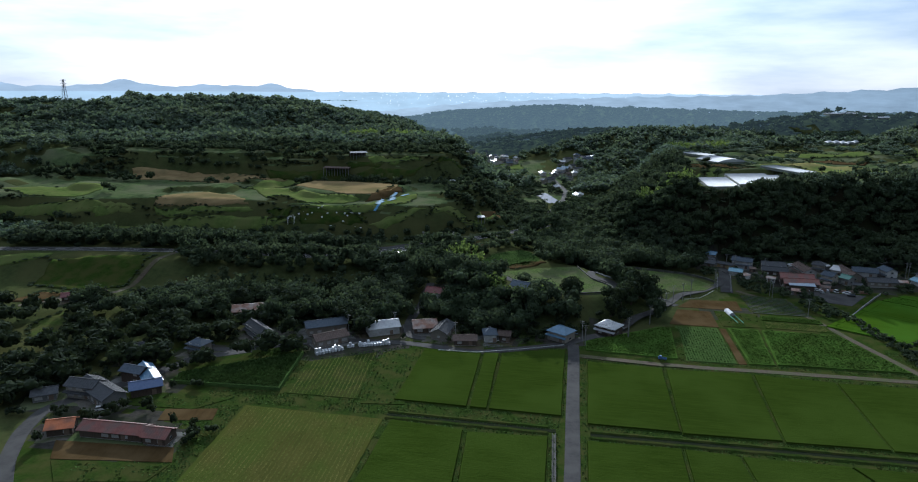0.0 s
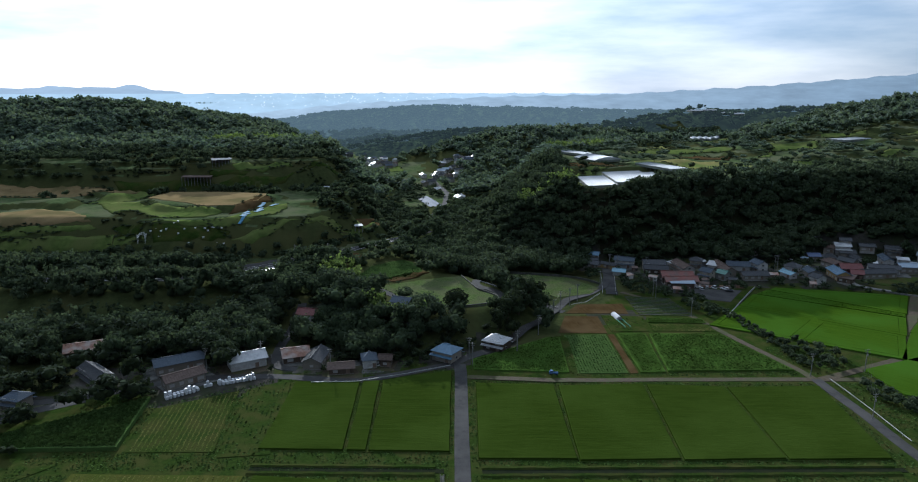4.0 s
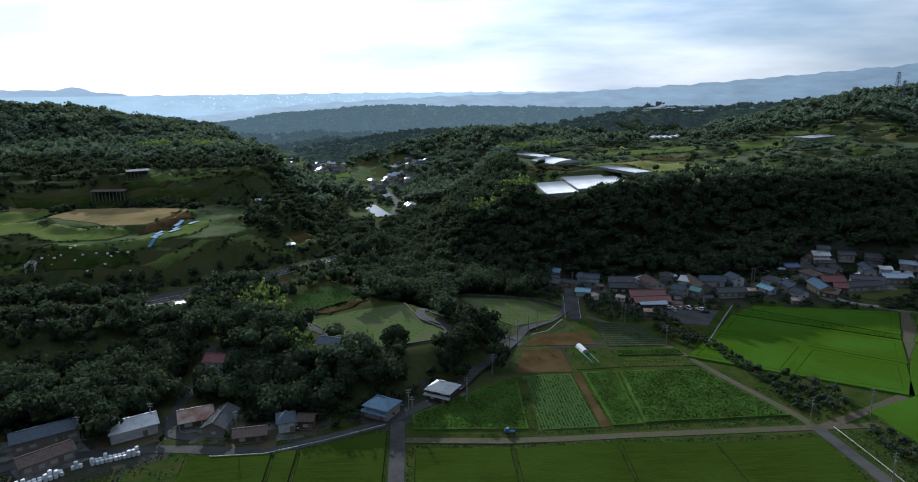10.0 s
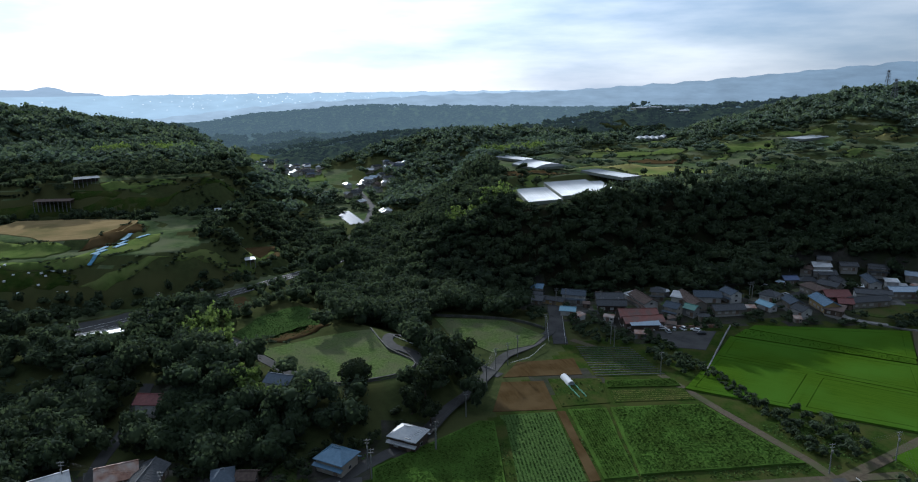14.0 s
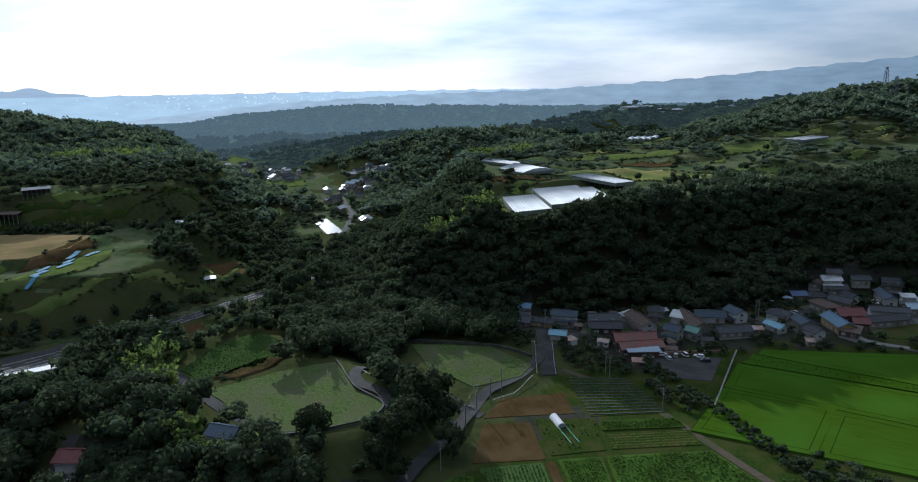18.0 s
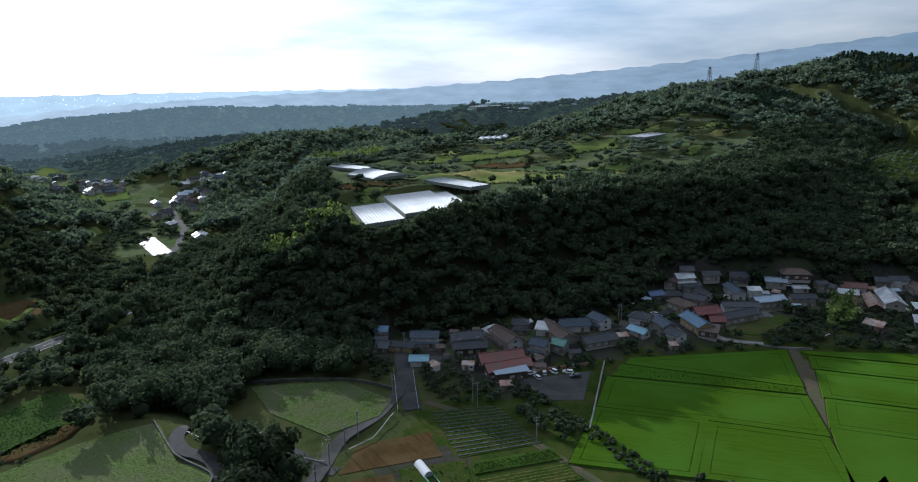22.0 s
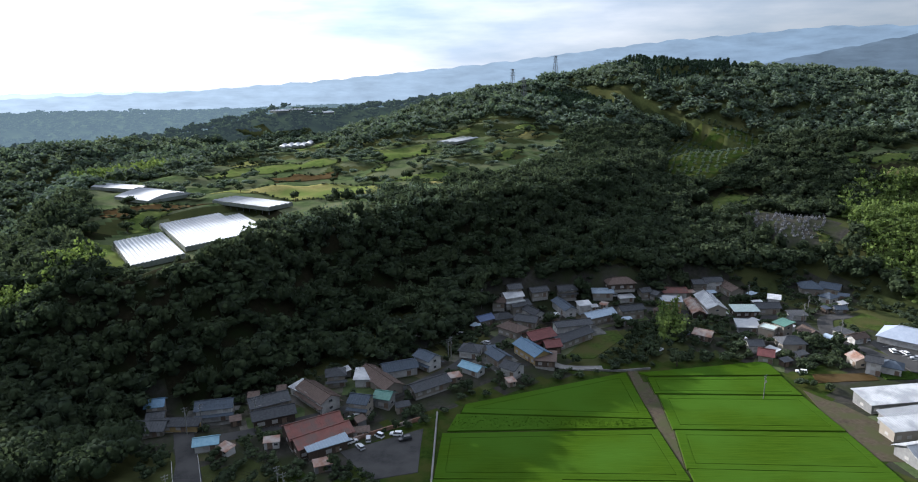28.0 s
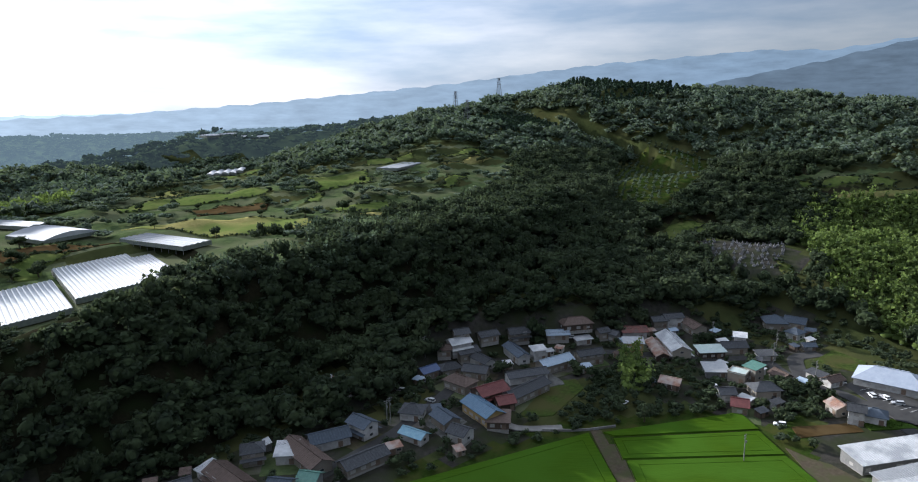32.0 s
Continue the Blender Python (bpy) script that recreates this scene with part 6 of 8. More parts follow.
X, Y = jitter(-560, 960, 640, 1000, 10.4, 7)
Z = land(X, Y)
ok = clear_of(X, Y) & ((Z > 6) | (Y > 700))
thin = ripple(X, Y, 60) + 0.5 * ripple(X, Y, 22) > -1.3
bam, ced = any_in(X, Y, BAMBOO), any_in(X, Y, CEDAR)
thin &= ~in_poly(X, Y, PLATEAU_FARM) & (~in_poly(X, Y, VALLEY_FARM) | (ripple(X, Y, 37) + ripple(X, Y, 15) > 0.1))
dale = in_poly(X, Y, VALLEY_FLOOR) | (line_dist(X, Y, LOWER_DALE + VALLEY)[0] < 26)
thin &= ~dale | (ripple(X, Y, 31) + ripple(X, Y, 14) > 0.4)
forest("upland_woods", "broadleaf woods on the upper hills", planted(X, Y, ok & thin & ~bam & ~ced), (9, 15), (14, 22), mid_b, M_HAZE_LEAF, 8)
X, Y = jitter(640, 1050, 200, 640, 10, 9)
forest("east_hill_woods", "broadleaf woods on the eastern hill", planted(X, Y, clear_of(X, Y)), (9, 15), (14, 21), mid_b, M_HAZE_LEAF, 10)
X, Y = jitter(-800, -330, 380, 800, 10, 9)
forest("west_hill_woods", "broadleaf woods on the western hill", planted(X, Y, clear_of(X, Y) & ~in_poly(X, Y, TERRACES) & (ripple(X, Y, 60) > -0.5)), (8, 13), (13, 19), mid_b, M_HAZE_LEAF, 12)
X, Y = jitter(-620, 1050, 640, 1000, 6.5, 17)
forest("cedar_plantation", "dark upright cedars on the hilltop", planted(X, Y, clear_of(X, Y) & any_in(X, Y, CEDAR)), (8, 10), (13, 17), spire, M_CEDAR, 14)
_rw = np.random.default_rng(13)
X, Y = _rw.uniform(-900, 1300, 7200), _rw.uniform(1000, 1560, 7200)
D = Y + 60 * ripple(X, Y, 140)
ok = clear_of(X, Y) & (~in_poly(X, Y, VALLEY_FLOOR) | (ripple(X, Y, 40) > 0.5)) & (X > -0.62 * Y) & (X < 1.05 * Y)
# each farther belt of woods glows more, as painted haze
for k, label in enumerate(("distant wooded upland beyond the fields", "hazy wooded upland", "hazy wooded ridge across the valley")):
    forest("backdrop_woods", label, planted(X, Y, ok & (D >= (FAR_LIMITS[k] if k else 0)) & (D < FAR_LIMITS[k + 1])), (9, 14), (18, 27), far_a, HAZE_GLOW_WOODS[k], 15 + k)
forest("backdrop_woods", "hazy wooded slope of the far ridge", planted(X, Y, ok & (D >= FAR_LIMITS[3])), (9, 14), (19, 28), far_a, HAZE_GLOW_WOODS[3], 19)
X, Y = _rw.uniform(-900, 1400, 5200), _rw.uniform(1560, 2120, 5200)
forest("backdrop_woods", "farthest hazy wooded ridge", planted(X, Y, clear_of(X, Y) & (X > -0.5 * Y) & (X < 0.7 * Y)), (9, 14), (23, 34), far_b, HAZE_GLOW_WOODS[3], 28)

# scrub along the stream and in the yards
X, Y = jitter(90, 420, 190, 430, 4.2, 21)
stream = line_dist(X, Y, [(108, 378), (128, 352), (148, 318), (160, 285), (166, 262), (164, 235)])[0] < 6.5
grove = in_poly(X, Y, [(236, 374), (300, 344), (338, 332), (332, 352), (300, 385), (262, 404), (240, 396)]) & (ripple(X, Y, 17) > -0.2)
yard = (in_poly(X, Y, OPEN[0]) | in_poly(X, Y, [(84, 398), (112, 436), (180, 424), (250, 440), (300, 436), (345, 416), (400, 385), (418, 350), (400, 300), (370, 300), (375, 360), (330, 395)])) & (ripple(X, Y, 23) + 0.7 * ripple(X, Y, 9) > -0.35)
farm = in_poly(X, Y, [(300, 330), (345, 318), (345, 300), (310, 285), (290, 310)]) & (ripple(X, Y, 19) > 0.0)
X6, Y6 = jitter(-340, -50, 180, 345, 7.8, 73)
home = in_poly(X6, Y6, [(-205, 300), (-240, 285), (-330, 280), (-330, 236), (-240, 225), (-205, 236), (-215, 180), (-186, 186), (-176, 196), (-162, 214), (-140, 225), (-72, 268), (-60, 300), (-60, 345)])
forest("farm_trees", "dark trees crowding round the farmhouses", planted(X6, Y6, home & clear_of(X6, Y6, False) & (ripple(X6, Y6, 47) + 0.7 * ripple(X6, Y6, 19) > -0.35)), (9, 13), (11, 15.5), near_a, M_LEAF_DARK, 74)
X5, Y5 = jitter(-190, 60, 140, 340, 4.0, 71)
near_house = np.zeros(X5.shape, bool)
for hx, hy, hr in HOUSES:
    near_house |= np.hypot(X5 - hx, Y5 - hy) < hr + 9
forest("garden_shrubs", "dark garden trees and hedges round the farmhouses", planted(X5, Y5, clear_of(X5, Y5, False) & near_house & (ripple(X5, Y5, 21) + 0.8 * ripple(X5, Y5, 8) > -0.25)), (2.5, 6), (3.5, 6.5), near_b, M_LEAF_DARK, 72)
X7, Y7 = jitter(95, 410, 285, 445, 4.4, 75)
near_house = np.zeros(X7.shape, bool)
for hx, hy, hr in HOUSES:
    near_house |= np.hypot(X7 - hx, Y7 - hy) < hr + 5
forest("yard_shrubs", "clipped shrubs and small trees between the village houses", planted(X7, Y7, clear_of(X7, Y7, False) & near_house & (ripple(X7, Y7, 19) + 0.8 * ripple(X7, Y7, 7) > 0.25)), (1.6, 4.0), (2.4, 4.6), near_b, M_LEAF, 76)
forest("scrub", "bushes and shrubs along the stream and in yards", planted(X, Y, clear_of(X, Y, False) & (stream | grove | yard | farm)), (2.2, 5), (3.5, 6.5), near_b, M_LEAF, 22)
X, Y = jitter(230, 360, 300, 405, 3.0, 23)
plot = in_poly(X, Y, [(242, 381), (279, 397), (292, 388), (288, 371), (271, 356)]) & (ripple(X, Y, 13) > -0.1) | in_poly(X, Y, [(262, 350), (300, 338), (332, 336), (351, 319), (325, 308), (306, 325), (258, 352)]) & (ripple(X, Y, 15) > -0.5)
forest("garden_bushes", "light green bushes and fruit trees in the gardens", planted(X, Y, plot & clear_of(X, Y, False)), (2, 4.8), (3.4, 5.8), near_b, M_LEAF, 24)

X, Y = jitter(90, 260, 180, 400, 2.6, 27)
brook = line_dist(X, Y, [(136, 367), (140, 350), (144, 333), (149, 301), (151, 269)])[0] < 3.2
for name, pts, w, material in ROADS:
    brook &= line_dist(X, Y, pts)[0] > w / 2 + 0.8
forest("brook_bushes", "line of bushes along the ditch beside the farm track", planted(X, Y, brook & (ripple(X, Y, 16) > -0.7)), (1.4, 3.4), (2.4, 4.2), near_b, M_LEAF, 28)

# hedges and rough growth along the field edges on the heights
rngh = np.random.default_rng(91)
HX, HY = [], []
for kind, poly, z in FIELDS:
    if z > 90 and kind != "clearing":
        for p, q in zip(poly, poly[1:] + poly[:1]):
            n = int(math.dist(p, q) / 2.6)
            u = np.arange(n) / max(1, n)
            HX.append(p[0] + (q[0] - p[0]) * u + rngh.normal(0, 0.8, n))
            HY.append(p[1] + (q[1] - p[1]) * u + rngh.normal(0, 0.8, n))
X, Y = np.concatenate(HX), np.concatenate(HY)
keep = (ripple(X, Y, 67) + 0.4 * ripple(X, Y, 29) > -0.25) & (Y < 1000)
for hx, hy, hr in HOUSES:
    keep &= np.hypot(X - hx, Y - hy) > hr
west = X < -30
forest("field_hedges", "dark hedges along the plateau field edges", planted(X, Y, keep & ~west), (0.9, 2.3), (3.2, 5.6), small, M_LEAF, 92)
forest("field_hedges", "low rough hedges along the terrace edges", planted(X, Y, keep & west & (ripple(X, Y, 51) > -0.1)), (0.8, 1.8), (3.0, 5.2), small, M_LEAF, 93)

X, Y = jitter(92, 152, 452, 488, 3.2, 29)
edge = np.zeros(X.shape, bool)
for hx, hy, hr in ((110, 464, 10), (126, 469, 9), (103, 480, 9), (140, 477, 8)):
    edge |= np.hypot(X - hx, Y - hy) < hr
forest("edge_shrubs", "low bamboo and shrubs below the greenhouses", planted(X, Y, edge & (land(X, Y) < 40.5)), (2.5, 4.5), (4, 6.5), near_b, M_LEAF, 30)

# ---- distance ----
def horizon(name, label, radius, top, bottom, a0, a1, material, step=0.4):
    bm = bmesh.new()
    rows = []
    a = a0
    while a <= a1:
        e = radians(top(a))
        x, y = 40 + radius * math.sin(radians(a)), 100 + radius * math.cos(radians(a))
        rows.append((bm.verts.new((x, y, 108 + radius * math.tan(e))), bm.verts.new((x, y, bottom))))
        a += step
    for p, q in zip(rows, rows[1:]):
        bm.faces.new((p[0], p[1], q[1], q[0]))
    return tagged(part(name, bm, material), label, "backdrop", kind="structure")


def profile(a, pts):
    return float(np.interp(a, [p[0] for p in pts], [p[1] for p in pts])) + 0.05 * math.sin(a * 2.3) + 0.03 * math.sin(a * 5.1 + 1) + 0.015 * math.sin(a * 13)


def glow_backdrop_mat(name, west, east, strength, size=0.004, mottle=0.12):
    """Glowing distance, haze put into its emission: its colour runs from the bright west to the darker east, with faint
    woods and fields in it.
    """
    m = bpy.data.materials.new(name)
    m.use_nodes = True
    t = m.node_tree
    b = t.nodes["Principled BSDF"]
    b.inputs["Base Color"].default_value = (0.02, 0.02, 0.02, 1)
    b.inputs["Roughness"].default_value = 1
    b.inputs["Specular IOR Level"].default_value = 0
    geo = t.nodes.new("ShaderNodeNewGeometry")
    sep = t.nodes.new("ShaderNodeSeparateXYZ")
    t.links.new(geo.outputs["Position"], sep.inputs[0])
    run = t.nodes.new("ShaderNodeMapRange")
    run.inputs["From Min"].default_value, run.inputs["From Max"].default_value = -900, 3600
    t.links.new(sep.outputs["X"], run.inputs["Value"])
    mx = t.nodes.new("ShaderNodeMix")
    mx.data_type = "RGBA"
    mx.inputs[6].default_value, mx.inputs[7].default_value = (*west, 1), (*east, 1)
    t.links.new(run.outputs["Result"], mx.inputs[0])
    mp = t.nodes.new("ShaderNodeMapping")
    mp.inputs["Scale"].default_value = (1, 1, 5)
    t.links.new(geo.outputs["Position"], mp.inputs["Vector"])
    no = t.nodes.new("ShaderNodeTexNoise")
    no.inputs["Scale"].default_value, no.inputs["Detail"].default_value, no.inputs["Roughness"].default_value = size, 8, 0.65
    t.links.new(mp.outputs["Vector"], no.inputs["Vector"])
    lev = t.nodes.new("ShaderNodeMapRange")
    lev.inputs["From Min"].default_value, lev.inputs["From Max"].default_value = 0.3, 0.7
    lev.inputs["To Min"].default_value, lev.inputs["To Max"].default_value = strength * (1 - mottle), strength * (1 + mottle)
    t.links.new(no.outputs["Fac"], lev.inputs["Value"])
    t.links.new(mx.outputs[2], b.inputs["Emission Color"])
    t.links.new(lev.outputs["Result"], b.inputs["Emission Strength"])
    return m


MOUNT = [(-60, 0.2), (-44, 0.35), (-41, -0.1), (-37, 0.0), (-35, 0.45), (-32, -0.1), (-29, 0.1), (-26, 0.0), (-24, 0.2), (-22, -0.2), (-20, -0.45), (100, -0.45)]
SLOPE = [(-70, -4), (-20, -2.5), (-8, -1.3), (4, -0.75), (15, -0.5), (25, 0.1), (33, 0.75), (40, 1.35), (47, 2.1), (52, 2.6), (58, 2.9), (63, 3.2), (68, 3.0), (75, 3.9), (85, 4.6), (110, 4.6)]
horizon("backdrop_mountains", "hazy blue mountains beyond the plain", 4500, lambda a: profile(a, MOUNT), -300, -70, 20, glow_backdrop_mat("hazy_mountains", (0.4, 0.5, 0.6), (0.6, 0.68, 0.75), 0.85))
horizon("backdrop_plain", "pale hazy coastal plain", 4300, lambda a: -0.45, -400, -70, 30, glow_backdrop_mat("hazy_plain", (0.46, 0.6, 0.7), (0.55, 0.65, 0.74), 0.9, 0.006, 0.1))
horizon("backdrop_slope", "long hazy slope of a far mountain", 4100, lambda a: profile(a, SLOPE), -400, -70, 110, glow_backdrop_mat("hazy_slope", (0.5, 0.62, 0.72), (0.2, 0.28, 0.36), 0.75, 0.006, 0.16))
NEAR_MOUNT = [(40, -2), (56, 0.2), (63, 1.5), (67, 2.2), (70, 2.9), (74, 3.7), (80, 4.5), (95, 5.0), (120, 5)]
horizon("backdrop_shoulder", "nearer blue-grey wooded mountain shoulder", 3800, lambda a: profile(a, NEAR_MOUNT), -400, 40, 118, glow_backdrop_mat("shoulder", (0.14, 0.19, 0.23), (0.1, 0.14, 0.18), 0.8, 0.008, 0.22))
# roofs of a far town on the plain, their sun glints made by emission
rngt = np.random.default_rng(5)
tv, tf = [], []
for k in range(150):
    az, el = rngt.normal(-7, 7), -0.62 - abs(rngt.normal(0, 0.55))
    if el < -2.2:
        continue
    r = 4240
    c = np.array([40 + r * math.sin(radians(az)), 100 + r * math.cos(radians(az)), 108 + r * math.tan(radians(el))])
    w2, h2 = rngt.uniform(1.0, 4), rngt.uniform(0.8, 2)
    tf.append(np.array([[0, 1, 2], [0, 2, 3], [4, 6, 5], [4, 7, 6]]) + len(tv) * 8)
    tv.append(np.array([(-w2, 0, -h2), (w2, 0, -h2), (w2, 0, h2), (-w2, 0, h2), (-w2, 4, -h2), (w2, 4, -h2), (w2, 4, h2), (-w2, 4, h2)]) + c)
tagged(new("backdrop_town", raw_mesh("backdrop_town", np.concatenate(tv), np.concatenate(tf), glow_backdrop_mat("emitted_roof_glints", (0.9, 0.95, 1.0), (0.9, 0.95, 1.0), 1.0))), "roofs of a distant town, their glints painted as glow", "backdrop", kind="structure")


M_BAY = mat("bay_paint", (0.36, 0.36, 0.35), (0.48, 0.48, 0.46), 1.5, 0.9, spec=0.0)

# ---- pond-side solar field in the dale ----
M_MIRROR = mat("panel_glass", (0.03, 0.035, 0.05), (0.04, 0.045, 0.06), 0.5, 0.16, spec=1.0)
solar = tagged(new("solar_array"), "rows of dark glossy solar panels glinting in the sun", "solar panels")
solar.matrix_world = pose(-3, 668, land_at(-3, 668) + 1.2, 0, 0, 15)
tilt = Vector((-0.24, -0.13, 0.95)).to_track_quat("Z", "Y")
panel_me = None
for i in range(12):
    for j in range(3):
        if panel_me is None:
            bm = bmesh.new()
            box(bm, -1.9, 1.9, -1.9, 1.9, -0.04, 0.04)
            ob = part("panel", bm, M_MIRROR, solar)
            panel_me = ob.data
        else:
            ob = new("panel", panel_me)
            ob.parent = solar
        px, py = (j - 1) * 4.0, (i - 5.5) * 4.7
        ob.matrix_basis = Matrix.Translation((px, py, 0)) @ tilt.to_matrix().to_4x4()
        bm = bmesh.new()
        box(bm, px - 0.1, px + 0.1, py - 0.1, py + 0.1, -2.5, -0.05)
        part("stand", bm, M_STEEL, solar)


# ---- utility poles and wires ----
def pole(x, y, h=9.5, rot=0, lamp=False):
    p = tagged(new("utility_pole"), "tall grey concrete utility pole with crossarms", "pole", group="utility poles")
    p.matrix_world = pose(x, y, land_at(x, y), 0, 0, rot)
    bm = bmesh.new()
    bmesh.ops.create_cone(bm, cap_ends=True, segments=8, radius1=0.19, radius2=0.12, depth=h + 0.5)
    bmesh.ops.translate(bm, verts=bm.verts[:], vec=(0, 0, h / 2 - 0.25))
    part("shaft", bm, M_POLE, p)
    for k, half in ((0.4, 0.95), (1.3, 0.75)):
        bm = bmesh.new()
        box(bm, -half, half, -0.06, 0.06, h - k - 0.06, h - k + 0.06)
        arm = part("crossarm", bm, M_STEEL, p)
        for s in (-0.85, 0, 0.85):
            bm = bmesh.new()
            bmesh.ops.create_cone(bm, cap_ends=True, segments=6, radius1=0.07, radius2=0.05, depth=0.26)
            bmesh.ops.translate(bm, verts=bm.verts[:], vec=(s * half, 0, h - k + 0.19))
            part("insulator", bm, M_POLE, arm)
    bm = bmesh.new()
    bmesh.ops.create_cone(bm, cap_ends=True, segments=8, radius1=0.24, radius2=0.24, depth=0.75)
    bmesh.ops.translate(bm, verts=bm.verts[:], vec=(0, -0.42, h - 2.4))
    part("transformer", bm, M_POLE, p)
    return (x, y, land_at(x, y) + h - 0.35)


def wires(a, b, n=3):
    """Cables between two poles, sagging."""
    d = Vector((b[0] - a[0], b[1] - a[1], 0))
    if d.length < 1:
        return
    side = Vector((-d.y, d.x, 0)).normalized()
    for k in range(n):
        off = side * (k - (n - 1) / 2) * 0.75
        bm = bmesh.new()
        rings = []
        for i in range(9):
            u = i / 8
            c = Vector(a).lerp(Vector(b), u) + off + Vector((0, 0, -1.1 * 4 * u * (1 - u)))
            rings.append([bm.verts.new(c + 0.022 * (side * math.cos(q) + Vector((0, 0, math.sin(q))))) for q in (0, 2.09, 4.19)])
        for r, s in zip(rings, rings[1:]):
            for q in range(3):
                bm.faces.new((r[q], r[(q + 1) % 3], s[(q + 1) % 3], s[q]))
        tagged(part("power_cable", bm, M_WIRE), "thin black power cable slung between poles", "cable", group="cables between poles")


_w = [pole(36.4, 287.7), pole(48.2, 308.0), pole(58.8, 330.1), pole(64.7, 344.1)]
for _a, _b in zip(_w, _w[1:]):
    wires(_a, _b)
_w = [pole(17.0, 275.1), pole(36.2, 287.7)]
for _a, _b in zip(_w, _w[1:]):
    wires(_a, _b)
_w = [pole(145.8, 260.6), pole(169.3, 264.1), pole(147.6, 226.1)]
for _a, _b in zip(_w, _w[1:]):
    wires(_a, _b)
_w = [pole(-86.9, 274.5), pole(-67.3, 281.3), pole(-38.5, 272.3), pole(15.9, 280.6)]
for _a, _b in zip(_w, _w[1:]):
    wires(_a, _b)
_w = [pole(75.8, 356.0), pole(70.4, 349.1), pole(53.6, 320.2)]
for _a, _b in zip(_w, _w[1:]):
    wires(_a, _b)
_w = [pole(92.7, 377.1), pole(118.2, 364.5), pole(126.1, 331.0)]
for _a, _b in zip(_w, _w[1:]):
    wires(_a, _b)
_w = [pole(118.3, 360.5), pole(106.9, 412.3), pole(205.2, 406.9)]
for _a, _b in zip(_w, _w[1:]):
    wires(_a, _b)
_w = [pole(273.0, 314.4)]
_w = [pole(111.4, 411.3), pole(126.9, 405.0), pole(207.2, 407.8), pole(246.0, 437.5), pole(359.0, 372.0)]
for _a, _b in zip(_w, _w[1:]):
    wires(_a, _b)
_w = [pole(-78.4, 407.8), pole(-59.8, 410.3)]
for _a, _b in zip(_w, _w[1:]):
    wires(_a, _b)
_w = [pole(352.1, 341.5), pole(344.4, 321.9), pole(364.1, 345.7)]
for _a, _b in zip(_w, _w[1:]):
    wires(_a, _b)

# ---- white wrapped bales ----
M_WRAP = mat("bale_wrap", (0.5, 0.51, 0.52), (0.6, 0.61, 0.62), 1.5, 0.5, 6, 0.03, rnd=0.15, spec=0.15)


def bale_shape():
    bm = bmesh.new()
    bmesh.ops.create_cone(bm, cap_ends=True, segments=12, radius1=0.58, radius2=0.58, depth=1.15)
    bmesh.ops.bevel(bm, geom=[e for e in bm.edges if len(e.link_faces) == 2 and abs(e.calc_face_angle(0)) > 1], offset=0.09, segments=1, affect="EDGES")
    bmesh.ops.translate(bm, verts=bm.verts[:], vec=(0, 0, 0.575))
    return bm


bale = tagged(part("silage_bale", bale_shape(), M_WRAP), "round silage bale in white plastic wrap", "bale", group="rows of wrapped bales")
bale.matrix_world = pose(-93.6, 251, land_at(-93.6, 251))
rng = random.Random(4)
for (ax, ay), (bx, by), n, rows in (((-93.6, 251), (-84, 258.5), 9, 2), ((-82.5, 259.5), (-80, 261), 3, 1), ((-78.5, 262.5), (-66, 267.2), 11, 2)):
    for i in range(n):
        for j in range(rows):
            for k in range(2 if rng.random() < 0.35 else 1):
                u = i / n
                px, py = ax + (bx - ax) * u + rng.uniform(-0.1, 0.1) + 0.75 * j, ay + (by - ay) * u - 1.25 * j + rng.uniform(-0.1, 0.1)
                copy_thing(bale, pose(px, py, land_at(px, py) + 1.15 * k, 0, 0, rng.uniform(0, 90)))


# ---- a single tree ----
def tree(x, y, tall, wide, label, material=None, seed=1, shapes=None):
    t = tagged(new("tree"), label, "tree", group="single trees")
    t.matrix_world = pose(x, y, land_at(x, y), 0, 0, seed * 37)
    bm = bmesh.new()
    rings = []
    for k in range(5):
        u = k / 4
        r = (0.035 * (1 - u) ** 1.3 + 0.012) * wide
        rings.append([bm.verts.new((r * math.cos(q * 1.047) + 0.03 * wide * u * u, r * math.sin(q * 1.047), tall * 0.62 * u - 0.3 * (k == 0))) for q in range(6)])
    for r, s in zip(rings, rings[1:]):
        for q in range(6):
            bm.faces.new((r[q], r[(q + 1) % 6], s[(q + 1) % 6], s[q]))
    trunk = part("trunk", bm, M_BARK, t)
    for k in range(4):
        bm = bmesh.new()
        a, z0 = k * 1.6 + seed, tall * (0.3 + 0.06 * k)
        p, q = Vector((0, 0, z0)), Vector((wide * 0.3 * math.cos(a), wide * 0.3 * math.sin(a), z0 + tall * 0.22))
        side = Vector((-math.sin(a), math.cos(a), 0))
        up = (q - p).cross(side).normalized()
        v = [[bm.verts.new(c + rr * (side * math.cos(g) + up * math.sin(g))) for g in (0, 2.09, 4.19)] for c, rr in ((p, 0.014 * wide), (q, 0.005 * wide))]
        for g in range(3):
            bm.faces.new((v[0][g], v[0][(g + 1) % 3], v[1][(g + 1) % 3], v[1][g]))
        part("limb", bm, M_BARK, t)
    v, f = (shapes or broadleaf(seed + 50, 9, 90, 0.045)) if shapes is None else shapes
    me = raw_mesh("crown", v * np.array([wide, wide, tall]), f, material or M_LEAF)
    c = new("crown", me)
    c.parent = t
    return t


